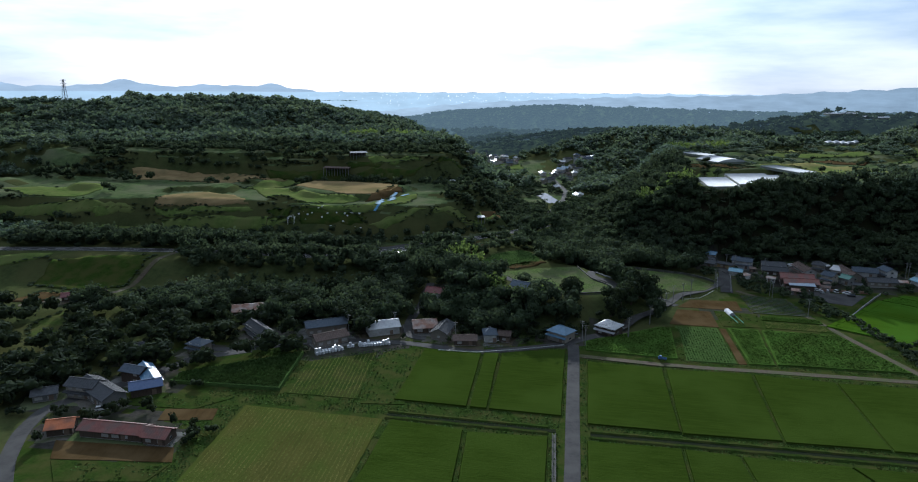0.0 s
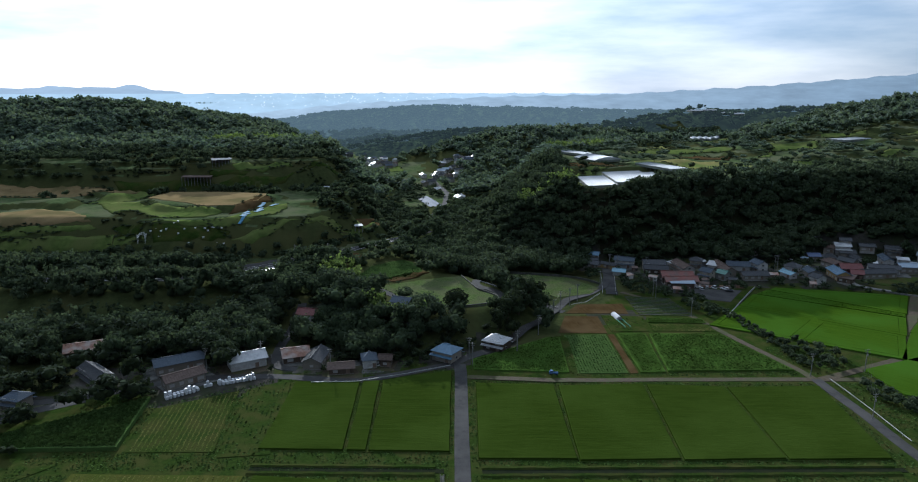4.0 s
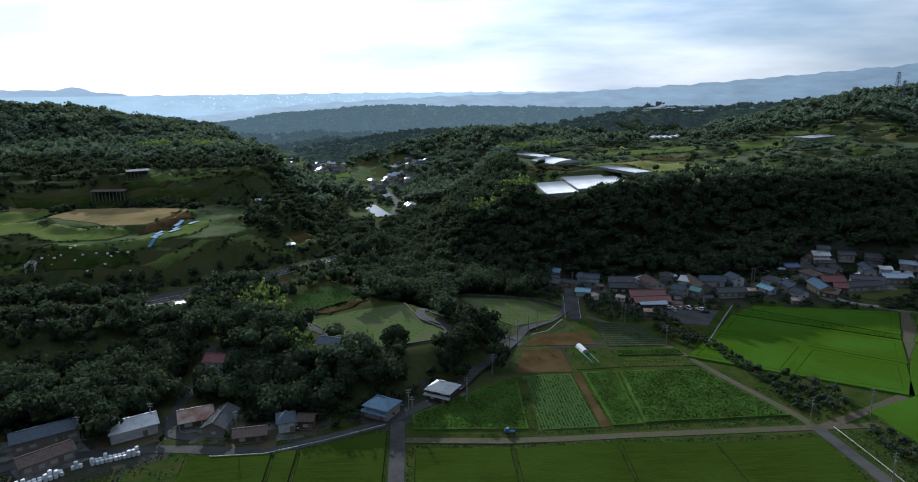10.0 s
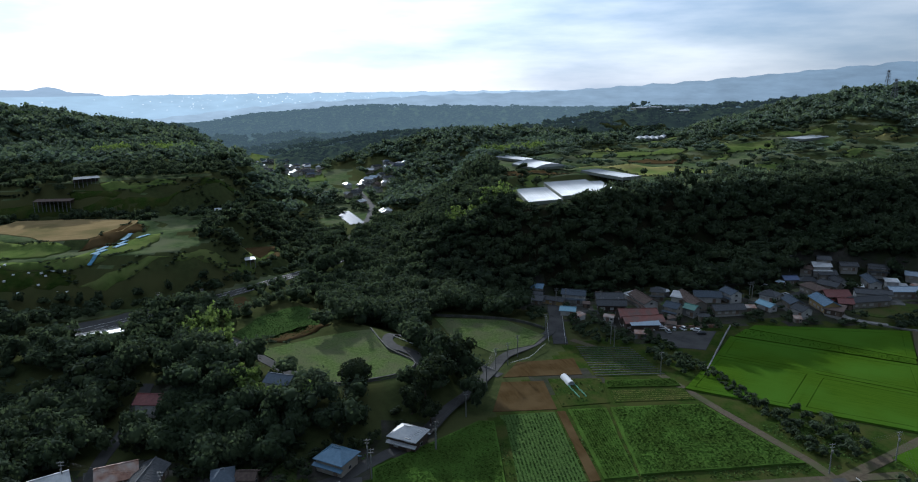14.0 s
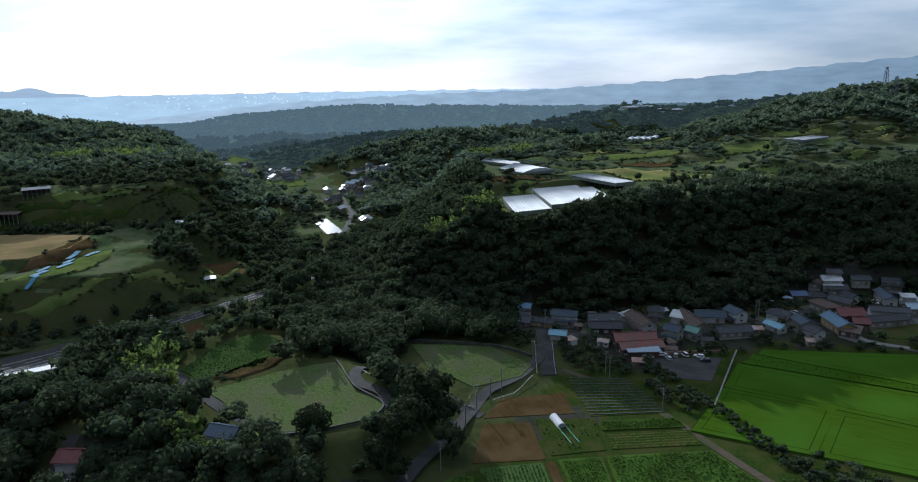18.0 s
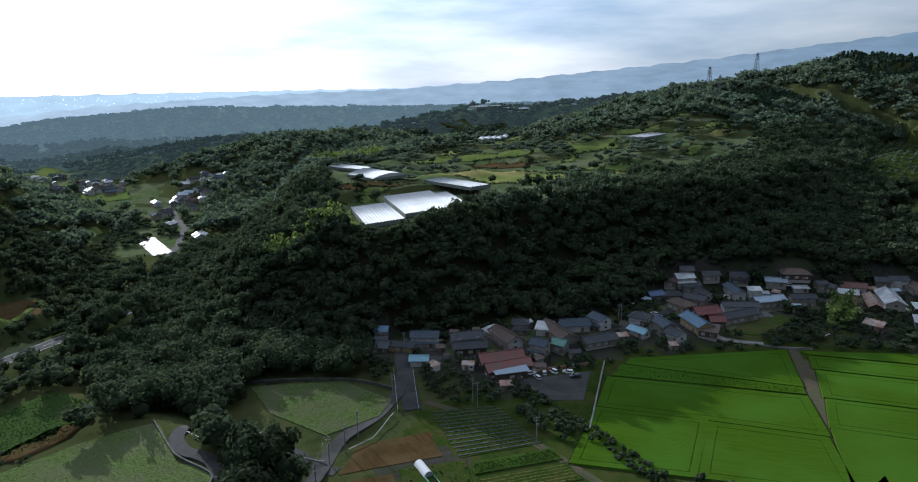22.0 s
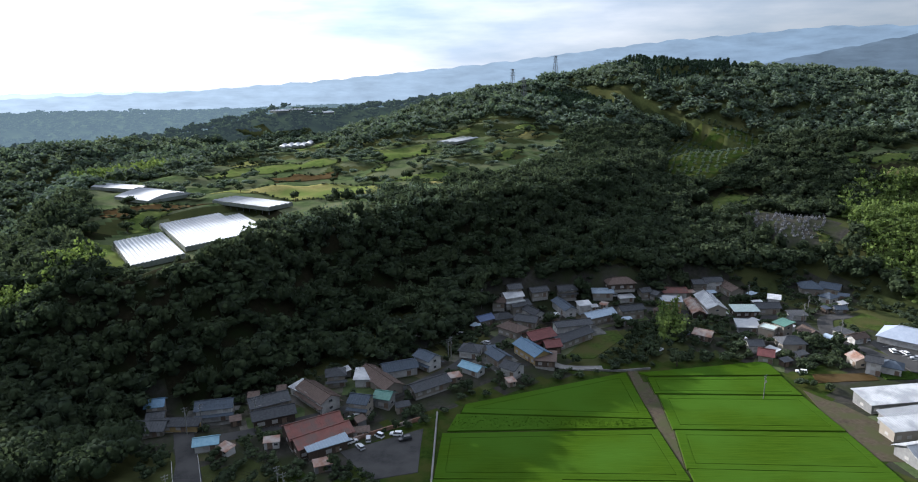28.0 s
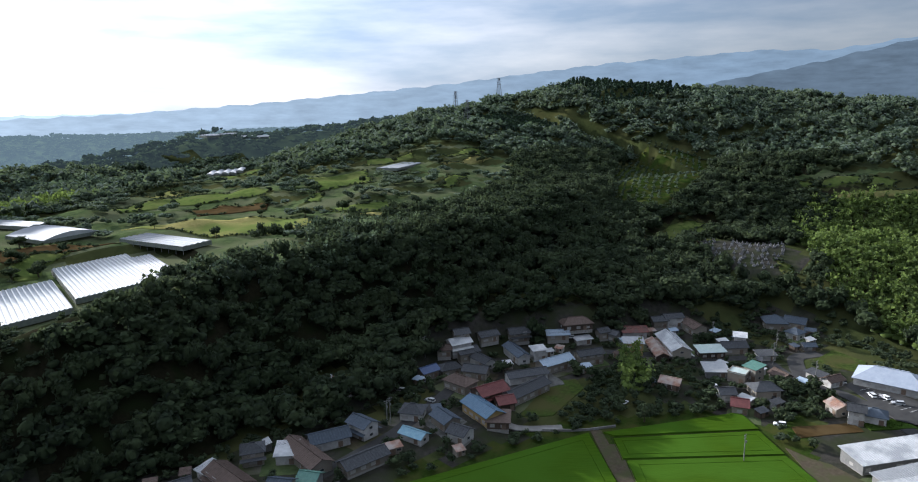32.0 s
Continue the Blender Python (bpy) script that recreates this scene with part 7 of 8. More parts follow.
def round_crown(seed, leaves):
    """A dense, nearly closed crown with a lumpy outline, down to the ground."""
    rng = np.random.default_rng(seed)
    d = rng.normal(0, 1, (leaves, 3))
    d /= np.linalg.norm(d, axis=1)[:, None]
    lump = 1 + 0.1 * np.sin(5 * d[:, 0] + 2) * np.sin(4 * d[:, 1]) + 0.07 * np.sin(9 * d[:, 2] + 5 * d[:, 0])
    r = lump * rng.uniform(0.9, 1.04, leaves)
    c = np.stack([0.47 * r * d[:, 0], 0.47 * r * d[:, 1], 0.52 + 0.46 * r * d[:, 2]], 1)
    v, f = leaf_quads(rng, c, d, 0.035)
    core = ICO_V * np.array([0.43, 0.43, 0.42]) + np.array([0, 0, 0.52])
    return np.concatenate([v, core]), np.concatenate([f, ICO_F + len(v)])


tree(11.8, 317.1, 9.5, 11.5, "large round dark tree at the edge of the meadow", M_LEAF_DARK, 3, round_crown(77, 1500))

# hedgerow trees on the plateau and in the village gardens
rng = random.Random(44)
crowns = [broadleaf(s, 7, 34, 0.06) for s in (61, 62, 63)]
spots = []
for kind, poly, z in FIELDS:
    if z > 90 and 90 < poly[0][0] < 560 and poly[0][1] < 800:
        for p, q in zip(poly, poly[1:] + poly[:1]):
            if rng.random() < 0.55:
                u = rng.random()
                spots.append((p[0] + (q[0] - p[0]) * u, p[1] + (q[1] - p[1]) * u))
for k in range(60):
    spots.append((rng.uniform(105, 390), rng.uniform(318, 428)))
n = 0
for x, y in spots:
    ok = clear_of(np.array([x]), np.array([y]), False, 90)[0] and (y > 460 or in_poly(np.array([x]), np.array([y]), OPEN[0])[0])
    if ok and n < 60:
        n += 1
        s = rng.uniform(4.5, 8)
        tree(x, y, s, s * rng.uniform(0.95, 1.3), "round dark green hedgerow tree beside a field" if y > 460 else "leafy green garden tree between the houses", M_LEAF, n % 9 + 1, crowns[n % 3])

# white bays of the store's car park
for k in range(10):
    u = (k + 0.5) / 10
    x, y = 350.5 - 9.9 * u, 309.3 - 21.9 * u
    tagged(part("parking_line", ribbon([(x, y), (x + 4.2, y - 1.9)], 0.14, 0.3, 0.03), M_BAY), "white painted line of a parking bay", "marking", kind="structure")


# ---- crops: plants in rows on the plots, blades on the paddies ----
def tufts(pts, size, seed, upright, flat=0.8):
    rng = np.random.default_rng(seed)
    n = len(pts)
    nv = rng.normal(0, 1, (n, 3))
    nv[:, 2] = 0 if upright else np.abs(nv[:, 2]) + flat
    nv /= np.linalg.norm(nv, axis=1)[:, None]
    a = np.cross(nv, np.array([0, 0, 1.0]) if upright else rng.normal(0, 1, (n, 3)))
    a /= np.linalg.norm(a, axis=1)[:, None]
    b = np.cross(a, nv) if not upright else np.tile(np.array([0, 0, 1.0]), (n, 1)) + rng.normal(0, 0.12, (n, 3))
    s = size * rng.uniform(0.7, 1.3, (n, 1))
    c = pts
    v = np.stack([c - a * s, c + a * s, c + a * s * 0.75 + b * s, c - a * s * 0.75 + b * s], 1).reshape(-1, 3) if upright else np.stack([c - a * s, c - b * s, c + a * s, c + b * s], 1).reshape(-1, 3)
    k = np.arange(n)[:, None] * 4
    return v, np.concatenate([k + np.array([[0, 1, 2]]), k + np.array([[0, 2, 3]])])


def rows_in(poly, gap, along, seed, ragged=0.15, turn=0.0):
    """Points in rows that run along the polygon's longest side."""
    rng = np.random.default_rng(seed)
    sides = sorted(((math.dist(p, q), p, q) for p, q in zip(poly, poly[1:] + poly[:1])), reverse=True)
    _, p, q = sides[0]
    ang = math.atan2(q[1] - p[1], q[0] - p[0]) + turn
    u, v = np.array([math.cos(ang), math.sin(ang)]), np.array([-math.sin(ang), math.cos(ang)])
    P = np.array(poly, float)
    a, b = P @ u, P @ v
    A, B = np.meshgrid(np.arange(a.min(), a.max(), along), np.arange(b.min(), b.max(), gap))
    A = A + rng.uniform(-0.5, 0.5, A.shape) * along
    B = B + rng.uniform(-ragged, ragged, B.shape) * gap
    X, Y = A.ravel() * u[0] + B.ravel() * v[0], A.ravel() * u[1] + B.ravel() * v[1]
    m = in_poly(X, Y, poly) & (outside(X, Y, [(-1e4, -1e4), (-9999, -1e4), (-9999, -9999)]) > 0)
    d, _ = line_dist(X, Y, poly + poly[:1])
    m &= d > 0.8
    return X[m], Y[m]


M_FILMSTRIP = mat("mulch_film", (0.035, 0.04, 0.036), (0.06, 0.066, 0.06), 1, 0.8, spec=0.1)
field_obs = [o for o in scene.objects if o.get("category") == "field"]
for ob, (kind, poly, z) in zip(field_obs, FIELDS):
    seed = int(abs(poly[0][0]) * 10) + 3
    if kind in ("rice", "lush"):
        bm = bmesh.new()
        ring = [[bm.verts.new((x, y, z + h)) for x, y in inset(poly, -o)] for o, h in ((0.05, -0.1), (0.12, 0.16), (0.38, 0.16), (0.55, -0.1))]
        for r, q in zip(ring, ring[1:]):
            for k in range(len(poly)):
                bm.faces.new((r[k], r[(k + 1) % len(poly)], q[(k + 1) % len(poly)], q[k]))
        bmesh.ops.recalc_face_normals(bm, faces=bm.faces[:])
        part("levee", bm, M_BUND, ob, "low grassy mud levee")
    elif kind in ("soy", "crop", "veg", "corn", "rows", "garden", "mulch", "weeds", "stubble", "pale", "meadow"):
        gap, along, size, up, material = {"soy": (0.95, 0.55, 0.42, False, M_CROP), "crop": (0.8, 0.5, 0.36, False, M_CROP), "veg": (1.1, 0.55, 0.36, False, M_CROP_DARK), "corn": (0.9, 0.45, 0.55, True, M_CROP_DARK),
                                          "rows": (1.5, 0.3, 0.24, False, M_STRAW_PALE), "garden": (1.5, 0.9, 0.42, False, M_CROP_DARK), "mulch": (1.1, 0.6, 0.34, False, M_CROP_DARK), "weeds": (0.9, 0.8, 0.34, False, M_RICE_SUNLIT), "stubble": (1.4, 0.3, 0.24, False, M_STRAW_PALE), "pale": (0.7, 0.6, 0.24, False, M_MEADOW), "meadow": (0.75, 0.7, 0.24, False, M_MEADOW)}[kind]
        X, Y = rows_in(poly, gap, along, seed, 0.5 if kind in ("weeds", "pale", "meadow") else 0.12, 0.0)
        if kind == "garden":
            keep = ripple(X, Y, 11) + 0.6 * ripple(X, Y, 5) > 0.0
            X, Y = X[keep], Y[keep]
        top = LOOK[kind][1] + 0.05
        pts = np.stack([X, Y, np.full(len(X), z + top + 0.05)], 1)
        v, f = tufts(pts, size, seed, up, 3.5 if kind in ("stubble", "rows", "pale", "meadow") else 0.8)
        ob2 = new("foliage", raw_mesh("foliage", v, f, material))
        ob2.parent = ob
        ob2["kind"] = "stuff"
        if kind == "mulch":
            (ax, ay), (bx, by), (cx, cy), (dx, dy) = poly[:4]
            for k in range(13):
                u = (k + 0.5) / 13
                p, q = Vector((ax + (dx - ax) * u, ay + (dy - ay) * u, z + 0.3)), Vector((bx + (cx - bx) * u, by + (cy - by) * u, z + 0.3))
                s = Vector((-(q - p).y, (q - p).x, 0)).normalized() * 0.24
                bm = bmesh.new()
                slab(bm, [p - s, q - s, q + s, p + s], 0.16)
                part("mulch_strip", bm, M_FILMSTRIP, ob, "strip of grey mulch film")


# ---- canal between the paddies ----
M_WATER = mat("ditch_water", (0.012, 0.016, 0.01), (0.02, 0.024, 0.012), 0.5, 0.9, spec=0.0)
for k, (pa, pb) in enumerate((((-52, 203.5), (4.5, 200.5)), ((15.5, 199.5), (138, 196)))):
    for s in (-1, 1):
        d = Vector((pb[0] - pa[0], pb[1] - pa[1], 0)).normalized()
        n = Vector((-d.y, d.x, 0))
        bm = bmesh.new()
        prev = None
        L = math.dist(pa, pb)
        for i in range(int(L / 3) + 1):
            c = Vector((pa[0], pa[1], 0)) + d * min(L, i * 3.0)
            w = 0.15 * math.sin(i * 1.7)
            row = [bm.verts.new(c + n * s * o + Vector((0, 0, h))) for o, h in ((1.0, 0.05), (1.5 + w, 0.5), (2.5 + w, 0.42), (3.2, -0.05))]
            if prev:
                for q in range(3):
                    bm.faces.new((prev[q], row[q], row[q + 1], prev[q + 1]))
            prev = row
        bmesh.ops.recalc_face_normals(bm, faces=bm.faces[:])
        tagged(part("ground_bank", bm, M_BUND), "grassy bank of the irrigation canal", "bank", kind="structure")
    bm = bmesh.new()
    slab(bm, [(pa[0], pa[1] - 1.1, 0.1), (pb[0], pb[1] - 1.1, 0.1), (pb[0], pb[1] + 1.1, 0.1), (pa[0], pa[1] + 1.1, 0.1)], 0.1)
    tagged(part("canal_water", bm, M_WATER), "dark narrow irrigation canal between banks", "water", kind="structure")

# concrete channel beside the farm road
ch = tagged(new("concrete_channel"), "pale concrete irrigation channel beside the road", "channel")
for a, b, z in ((3.3, 3.5, 0.7), (4.3, 4.5, 0.7), (3.5, 4.3, 0.15)):
    bm = bmesh.new()
    box(bm, a, b, 140, 198, -0.1, z)
    part("channel_side" if z > 0.5 else "channel_bed", bm, M_DARKCRETE, ch)


# grass and weeds between the paddies
X, Y = jitter(-120, 170, 138, 290, 0.95, 81)
low = clear_of(X, Y, False)
for kind, poly, z in FIELDS:
    if z == 0:
        low |= (outside(X, Y, poly) > 0.15) & (outside(X, Y, poly) < 2.6)
for kind, poly, z in FIELDS:
    low &= ~in_poly(X, Y, poly)
for name, pts, w, material in ROADS:
    low &= line_dist(X, Y, pts)[0] > w / 2 + 0.3
low &= (land(X, Y) < 0.6) & (np.abs(Y - 200 + 0.03 * X) > 1.2) & (ripple(X, Y, 23) + 0.7 * ripple(X, Y, 7) > -0.5)
P = planted(X, Y, low) + np.array([0, 0, 0.12])
v, f = tufts(P, 0.34, 82, False)
tagged(new("verge_grass", raw_mesh("verge_grass", v, f, M_CROP_DARK)), "uneven grass and weeds on the paddy verges", "grass", kind="stuff")

# ---- rails, walls, kerbs ----
M_RAIL = mat("white_rail", (0.3, 0.3, 0.295), (0.42, 0.42, 0.41), 2, 0.6)


def rail(pts, label="white steel guard rail on short posts"):
    g = tagged(new("guard_rail"), label, "guard rail", group="guard rails")
    x0, y0 = pts[0]
    g.matrix_world = pose(x0, y0, 0)
    for p, q in zip(pts, pts[1:]):
        n = max(1, int(math.dist(p, q) / 4))
        for i in range(n):
            a = [p[k] + (q[k] - p[k]) * i / n for k in (0, 1)]
            b = [p[k] + (q[k] - p[k]) * (i + 1) / n for k in (0, 1)]
            za, zb = land_at(*a), land_at(*b)
            d = Vector((b[0] - a[0], b[1] - a[1], 0)).normalized()
            s = Vector((-d.y, d.x, 0)) * 0.05
            bm = bmesh.new()
            A, B = Vector((a[0] - x0, a[1] - y0, za)), Vector((b[0] - x0, b[1] - y0, zb))
            slab(bm, [A - s + Vector((0, 0, 0.95)), B - s + Vector((0, 0, 0.95)), B + s + Vector((0, 0, 0.95)), A + s + Vector((0, 0, 0.95))], 0.26)
            part("beam", bm, M_RAIL, g)
            bm = bmesh.new()
            box(bm, A.x - 0.06, A.x + 0.06, A.y - 0.06, A.y + 0.06, za - 0.1, za + 0.8)
            part("post", bm, M_STEEL, g)


def low_wall(pts, h, w, label, material):
    g = ribbon(pts, w, h, h + 0.4)
    return tagged(part("retaining_wall", g, material), label, "wall", group="retaining walls")


rail([(71.4, 349.1), (79.8, 352.9), (89.8, 365.4)])
rail([(30.0, 370.2), (37.7, 377.2), (48.0, 368.5), (56.4, 349.4), (63.7, 344.7)])
rail([(25.9, 361.3), (32.8, 350.2), (36.7, 350.3)])
rail([(151.0, 256.5), (151.1, 248.2), (150.9, 232.4), (150.0, 210.7)])
rail([(-44.1, 260.9), (-27.9, 260.8), (-9.9, 267.0), (8.2, 274.7)])
rail([(91.9, 367.5), (98.6, 397.8)], "pale concrete kerb rail along the bridge")
rail([(99.0, 366.2), (105.8, 396.5)], "pale concrete kerb rail along the bridge")
low_wall([(36.3, 413.3), (60.1, 406.4), (80.2, 397.3), (94.1, 383.9)], 1.2, 0.5, "curved weathered concrete retaining wall by the meadow", M_DARKCRETE)
low_wall([(243.0, 369.9), (252.2, 360.8), (263.3, 354.7)], 0.8, 0.4, "low concrete wall along the village road", M_CONCRETE)
low_wall([(-0.4, 317.8), (15.6, 320.4), (29.0, 324.7), (34.4, 333.1), (23.3, 347.8), (16.4, 372.3)], 0.9, 0.5, "stone retaining wall below the terrace meadow", M_DARKCRETE)
low_wall([(147.2, 377.7), (159.1, 377.3), (173.4, 376.1)], 1.3, 0.5, "low rust-red brick wall beside the yard", ROOF["rust"])
low_wall([(179.1, 376.9), (163.4, 355.9), (145.6, 332.4)], 0.7, 0.5, "straight concrete edge of the paddies", M_CONCRETE)


# ---- paint on the highway ----
M_PAINT = mat("road_paint", (0.34, 0.34, 0.33), (0.46, 0.46, 0.44), 1.5, 0.9, spec=0.0)


def beside(pts, off):
    out = []
    for i, p in enumerate(pts):
        a, b = pts[max(0, i - 1)], pts[min(len(pts) - 1, i + 1)]
        d = math.hypot(b[0] - a[0], b[1] - a[1])
        out.append((p[0] - (b[1] - a[1]) / d * off, p[1] + (b[0] - a[0]) / d * off))
    return out


way = [(p[0], p[1]) for p in HIGHWAY]
for off in (-3.4, 3.4):
    tagged(part("lane_marking", ribbon(beside(way, off), 0.2, 0.2, 0.03), M_PAINT), "white painted edge line of the highway", "marking", kind="structure")
for p, q in zip(way, way[1:]):
    n = int(math.dist(p, q) / 9)
    for k in range(n):
        a, b = (k + 0.2) / n, (k + 0.75) / n
        tagged(part("lane_marking", ribbon([(p[0] + (q[0] - p[0]) * a, p[1] + (q[1] - p[1]) * a), (p[0] + (q[0] - p[0]) * b, p[1] + (q[1] - p[1]) * b)], 0.2, 0.2, 0.03), M_PAINT), "white dash on the highway's centre line", "marking", kind="structure")


# ---- vehicles ----
M_TYRE = mat("tyre_rubber", (0.015, 0.015, 0.015), (0.025, 0.025, 0.025), 4, 0.8)
CAR = {n: mat("car_paint_" + n, c, tuple(min(1, k * 1.08) for k in c), 2, 0.25, spec=0.5) for n, c in (("white", (0.62, 0.62, 0.62)), ("silver", (0.36, 0.37, 0.38)), ("black", (0.02, 0.02, 0.022)), ("blue", (0.05, 0.1, 0.2)), ("red", (0.25, 0.03, 0.03)))}


def car(x, y, rot, paint="white", van=False, truck=False):
    L, W, H = (3.4, 1.45, 1.75) if (van or truck) else (4.1, 1.65, 1.45)
    c = tagged(new("car"), "parked %s %s" % (paint, "small flatbed truck" if truck else "boxy van" if van else "hatchback car"), "car", group="parked cars")
    c.matrix_world = pose(x, y, ground_z(x, y) + 0.12, 0, 0, rot)

    def loft(sections, name, material, label=""):
        bm = bmesh.new()
        rows = [[bm.verts.new(p) for p in ((px, -w, z0), (px, w, z0), (px, w * k, z1), (px, -w * k, z1))] for px, w, z0, z1, k in sections]
        for r, s in zip(rows, rows[1:]):
            for q in range(4):
                bm.faces.new((r[q], r[(q + 1) % 4], s[(q + 1) % 4], s[q]))
        bm.faces.new(rows[0][::-1])
        bm.faces.new(rows[-1])
        bmesh.ops.recalc_face_normals(bm, faces=bm.faces[:])
        return part(name, bm, material, c, label)

    h = W / 2
    if truck:
        loft([(-L / 2, h, 0.45, 0.7, 1), (0.35, h, 0.45, 0.7, 1)], "bed", CAR[paint])
        loft([(0.35, h, 0.35, 1.7, 0.9), (1.2, h, 0.35, 1.7, 0.86), (L / 2, h * 0.97, 0.35, 0.95, 0.95)], "cab", CAR[paint])
        loft([(1.22, h * 0.9, 0.98, 1.6, 0.9), (L / 2 - 0.05, h * 0.9, 0.97, 1.0, 0.95)], "windscreen", M_GLASS)
        for s in (-1, 1):
            loft([(-L / 2, 0.03, 0.7, 1.0, 1), (0.33, 0.03, 0.7, 1.0, 1)], "side_board", CAR[paint]).location = (0, s * (h - 0.03), 0)
    else:
        loft([(-L / 2, h * 0.92, 0.4, 0.8, 0.94), (-L / 2 + 0.3, h, 0.25, 0.9, 0.96), (L / 2 - 0.6, h, 0.25, 0.9, 0.96), (L / 2, h * 0.9, 0.35, 0.7, 0.94)], "body", CAR[paint])
        f = L / 2 - (0.45 if van else 1.15)
        loft([(-L / 2 + 0.12, h * 0.93, 0.88, H - 0.12, 0.86), (-L / 2 + 0.4, h * 0.95, 0.88, H - 0.03, 0.84), (f - 0.55, h * 0.95, 0.88, H - 0.05, 0.84), (f, h * 0.95, 0.88, 0.92, 0.9)], "window_band", M_GLASS)
        loft([(-L / 2 + 0.3, h * 0.8, H - 0.04, H + 0.02, 0.95), (f - 0.6, h * 0.8, H - 0.06, H, 0.95)], "car_roof", CAR[paint])
    for sx in (-1, 1):
        for sy in (-1, 1):
            bm = bmesh.new()
            bmesh.ops.create_cone(bm, cap_ends=True, segments=10, radius1=0.29, radius2=0.29, depth=0.18)
            bmesh.ops.rotate(bm, verts=bm.verts[:], matrix=Matrix.Rotation(math.pi / 2, 3, "X"))
            bmesh.ops.translate(bm, verts=bm.verts[:], vec=(sx * L * 0.3, sy * (h - 0.06), 0.29))
            part("wheel", bm, M_TYRE, c)


car(47.5, 264.8, 170, "blue", truck=True)
car(236.5, 429.7, 45, "white")
car(237.0, 426.3, 135, "silver")
car(224.3, 424.9, 120, "white", van=True)
car(226.4, 420.8, 30, "white")
car(238.0, 401.4, 75, "white", van=True)
car(234.3, 396.1, 135, "silver")
car(227.7, 411.4, 105, "silver")
car(252.1, 426.3, 150, "white")
car(257.2, 419.0, 135, "black")
car(281.5, 400.7, 15, "silver")
car(351.6, 315.2, 135, "white", van=True)
car(353.9, 326.6, 0, "white")
car(352.9, 323.3, 105, "red")
car(348.9, 299.7, 60, "white")
car(346.9, 294.9, 120, "silver")
car(347.8, 303.5, 45, "white")
car(142.6, 376.2, 45, "white")
car(154.3, 389.3, 165, "white")
car(218.3, 427.8, 105, "white", van=True)
car(311.3, 414.7, 120, "white")
car(-20.9, 277.4, 120, "white")
car(-58.4, 318.2, 105, "white", van=True)
car(-56.8, 316.0, 90, "white")
car(-60.8, 324.1, 150, "silver")
car(-148.7, 192.2, 30, "white")
car(-94.2, 370.4, 45, "white")
car(-100.3, 370.9, 150, "silver")
car(-100.1, 366.2, 30, "white", van=True)
car(303.7, 317.1, 120, "white")
car(-101.5, 376.0, 90, "white", van=True)
car(-105.6, 377.9, 165, "white")
car(277.4, 361.4, 0, "white")
car(183.6, 411.0, 150, "silver")
car(323.0, 332.9, 15, "silver")
car(322.7, 327.9, 30, "black")
car(48.8, 355.1, 135, "black")
car(-0.6, 851.4, 0, "white")
car(312.1, 345.7, 60, "white")
car(146.7, 376.9, 0, "white")
car(151.5, 374.7, 60, "silver")
car(155.1, 374.1, 105, "white", van=True)
car(159.8, 371.7, 135, "white")
car(160.3, 367.3, 165, "black")
car(147.0, 371.8, 90, "silver")

# ---- tunnel cloche in the garden ----
tun = tagged(new("poly_tunnel"), "small white plastic tunnel among vegetable beds", "greenhouse")
tun.matrix_world = pose(89.5, 330.5, 0.15, 0, 0, 97)
bm = bmesh.new()
prev = None
for i in range(13):
    x = -3.6 + 7.2 * i / 12
    row = [bm.verts.new((x, 1.4 * math.cos(math.pi * k / 8), 1.6 * math.sin(math.pi * k / 8) ** 0.85 + (0.03 if i % 2 else 0))) for k in range(9)]
    if prev:
        for k in range(8):
            bm.faces.new((prev[k], row[k], row[k + 1], prev[k + 1])).smooth = True
    prev = row
bmesh.ops.recalc_face_normals(bm, faces=bm.faces[:])
part("film_cover", bm, M_FILM, tun)
for s in (-1, 1):
    bm = bmesh.new()
    bm.faces.new([bm.verts.new((s * 3.6, 1.4 * math.cos(math.pi * k / 8), 1.6 * math.sin(math.pi * k / 8) ** 0.85)) for k in range(9)])
    part("end_film", bm, M_FILM_GREY, tun)
for s in (-1, 1):
    bm = bmesh.new()
    box(bm, -14, -3.7, s * 1.3 - 0.05, s * 1.3 + 0.05, 0, 0.5)
    part("net_edge", bm, mat("green_net", (0.1, 0.3, 0.22), (0.14, 0.36, 0.27), 2, 0.7), tun)

# ---- blue sheets on the terrace ----
M_TARP = mat("blue_tarpaulin", (0.05, 0.14, 0.22), (0.11, 0.24, 0.34), 0.6, 0.85, 3, 0.1, spec=0.1)
rng = random.Random(8)
for i in range(7):
    u, s = i / 7, (i % 3 - 1) * 2.3
    x, y = -119 + 11 * u - s, 434 + 48 * u + 0.3 * s
    tagged(part("tarpaulin", ribbon([(x, y), (x + 1.0, y + 4), (x + 2.1 + rng.uniform(-1, 1), y + 9)], 1.9 + 0.5 * (i % 2), 0.75 + 0.03 * i, 0.3, 1.2), M_TARP), "long blue tarpaulin laid along the terrace", "tarpaulin", group="blue sheets on the terrace")

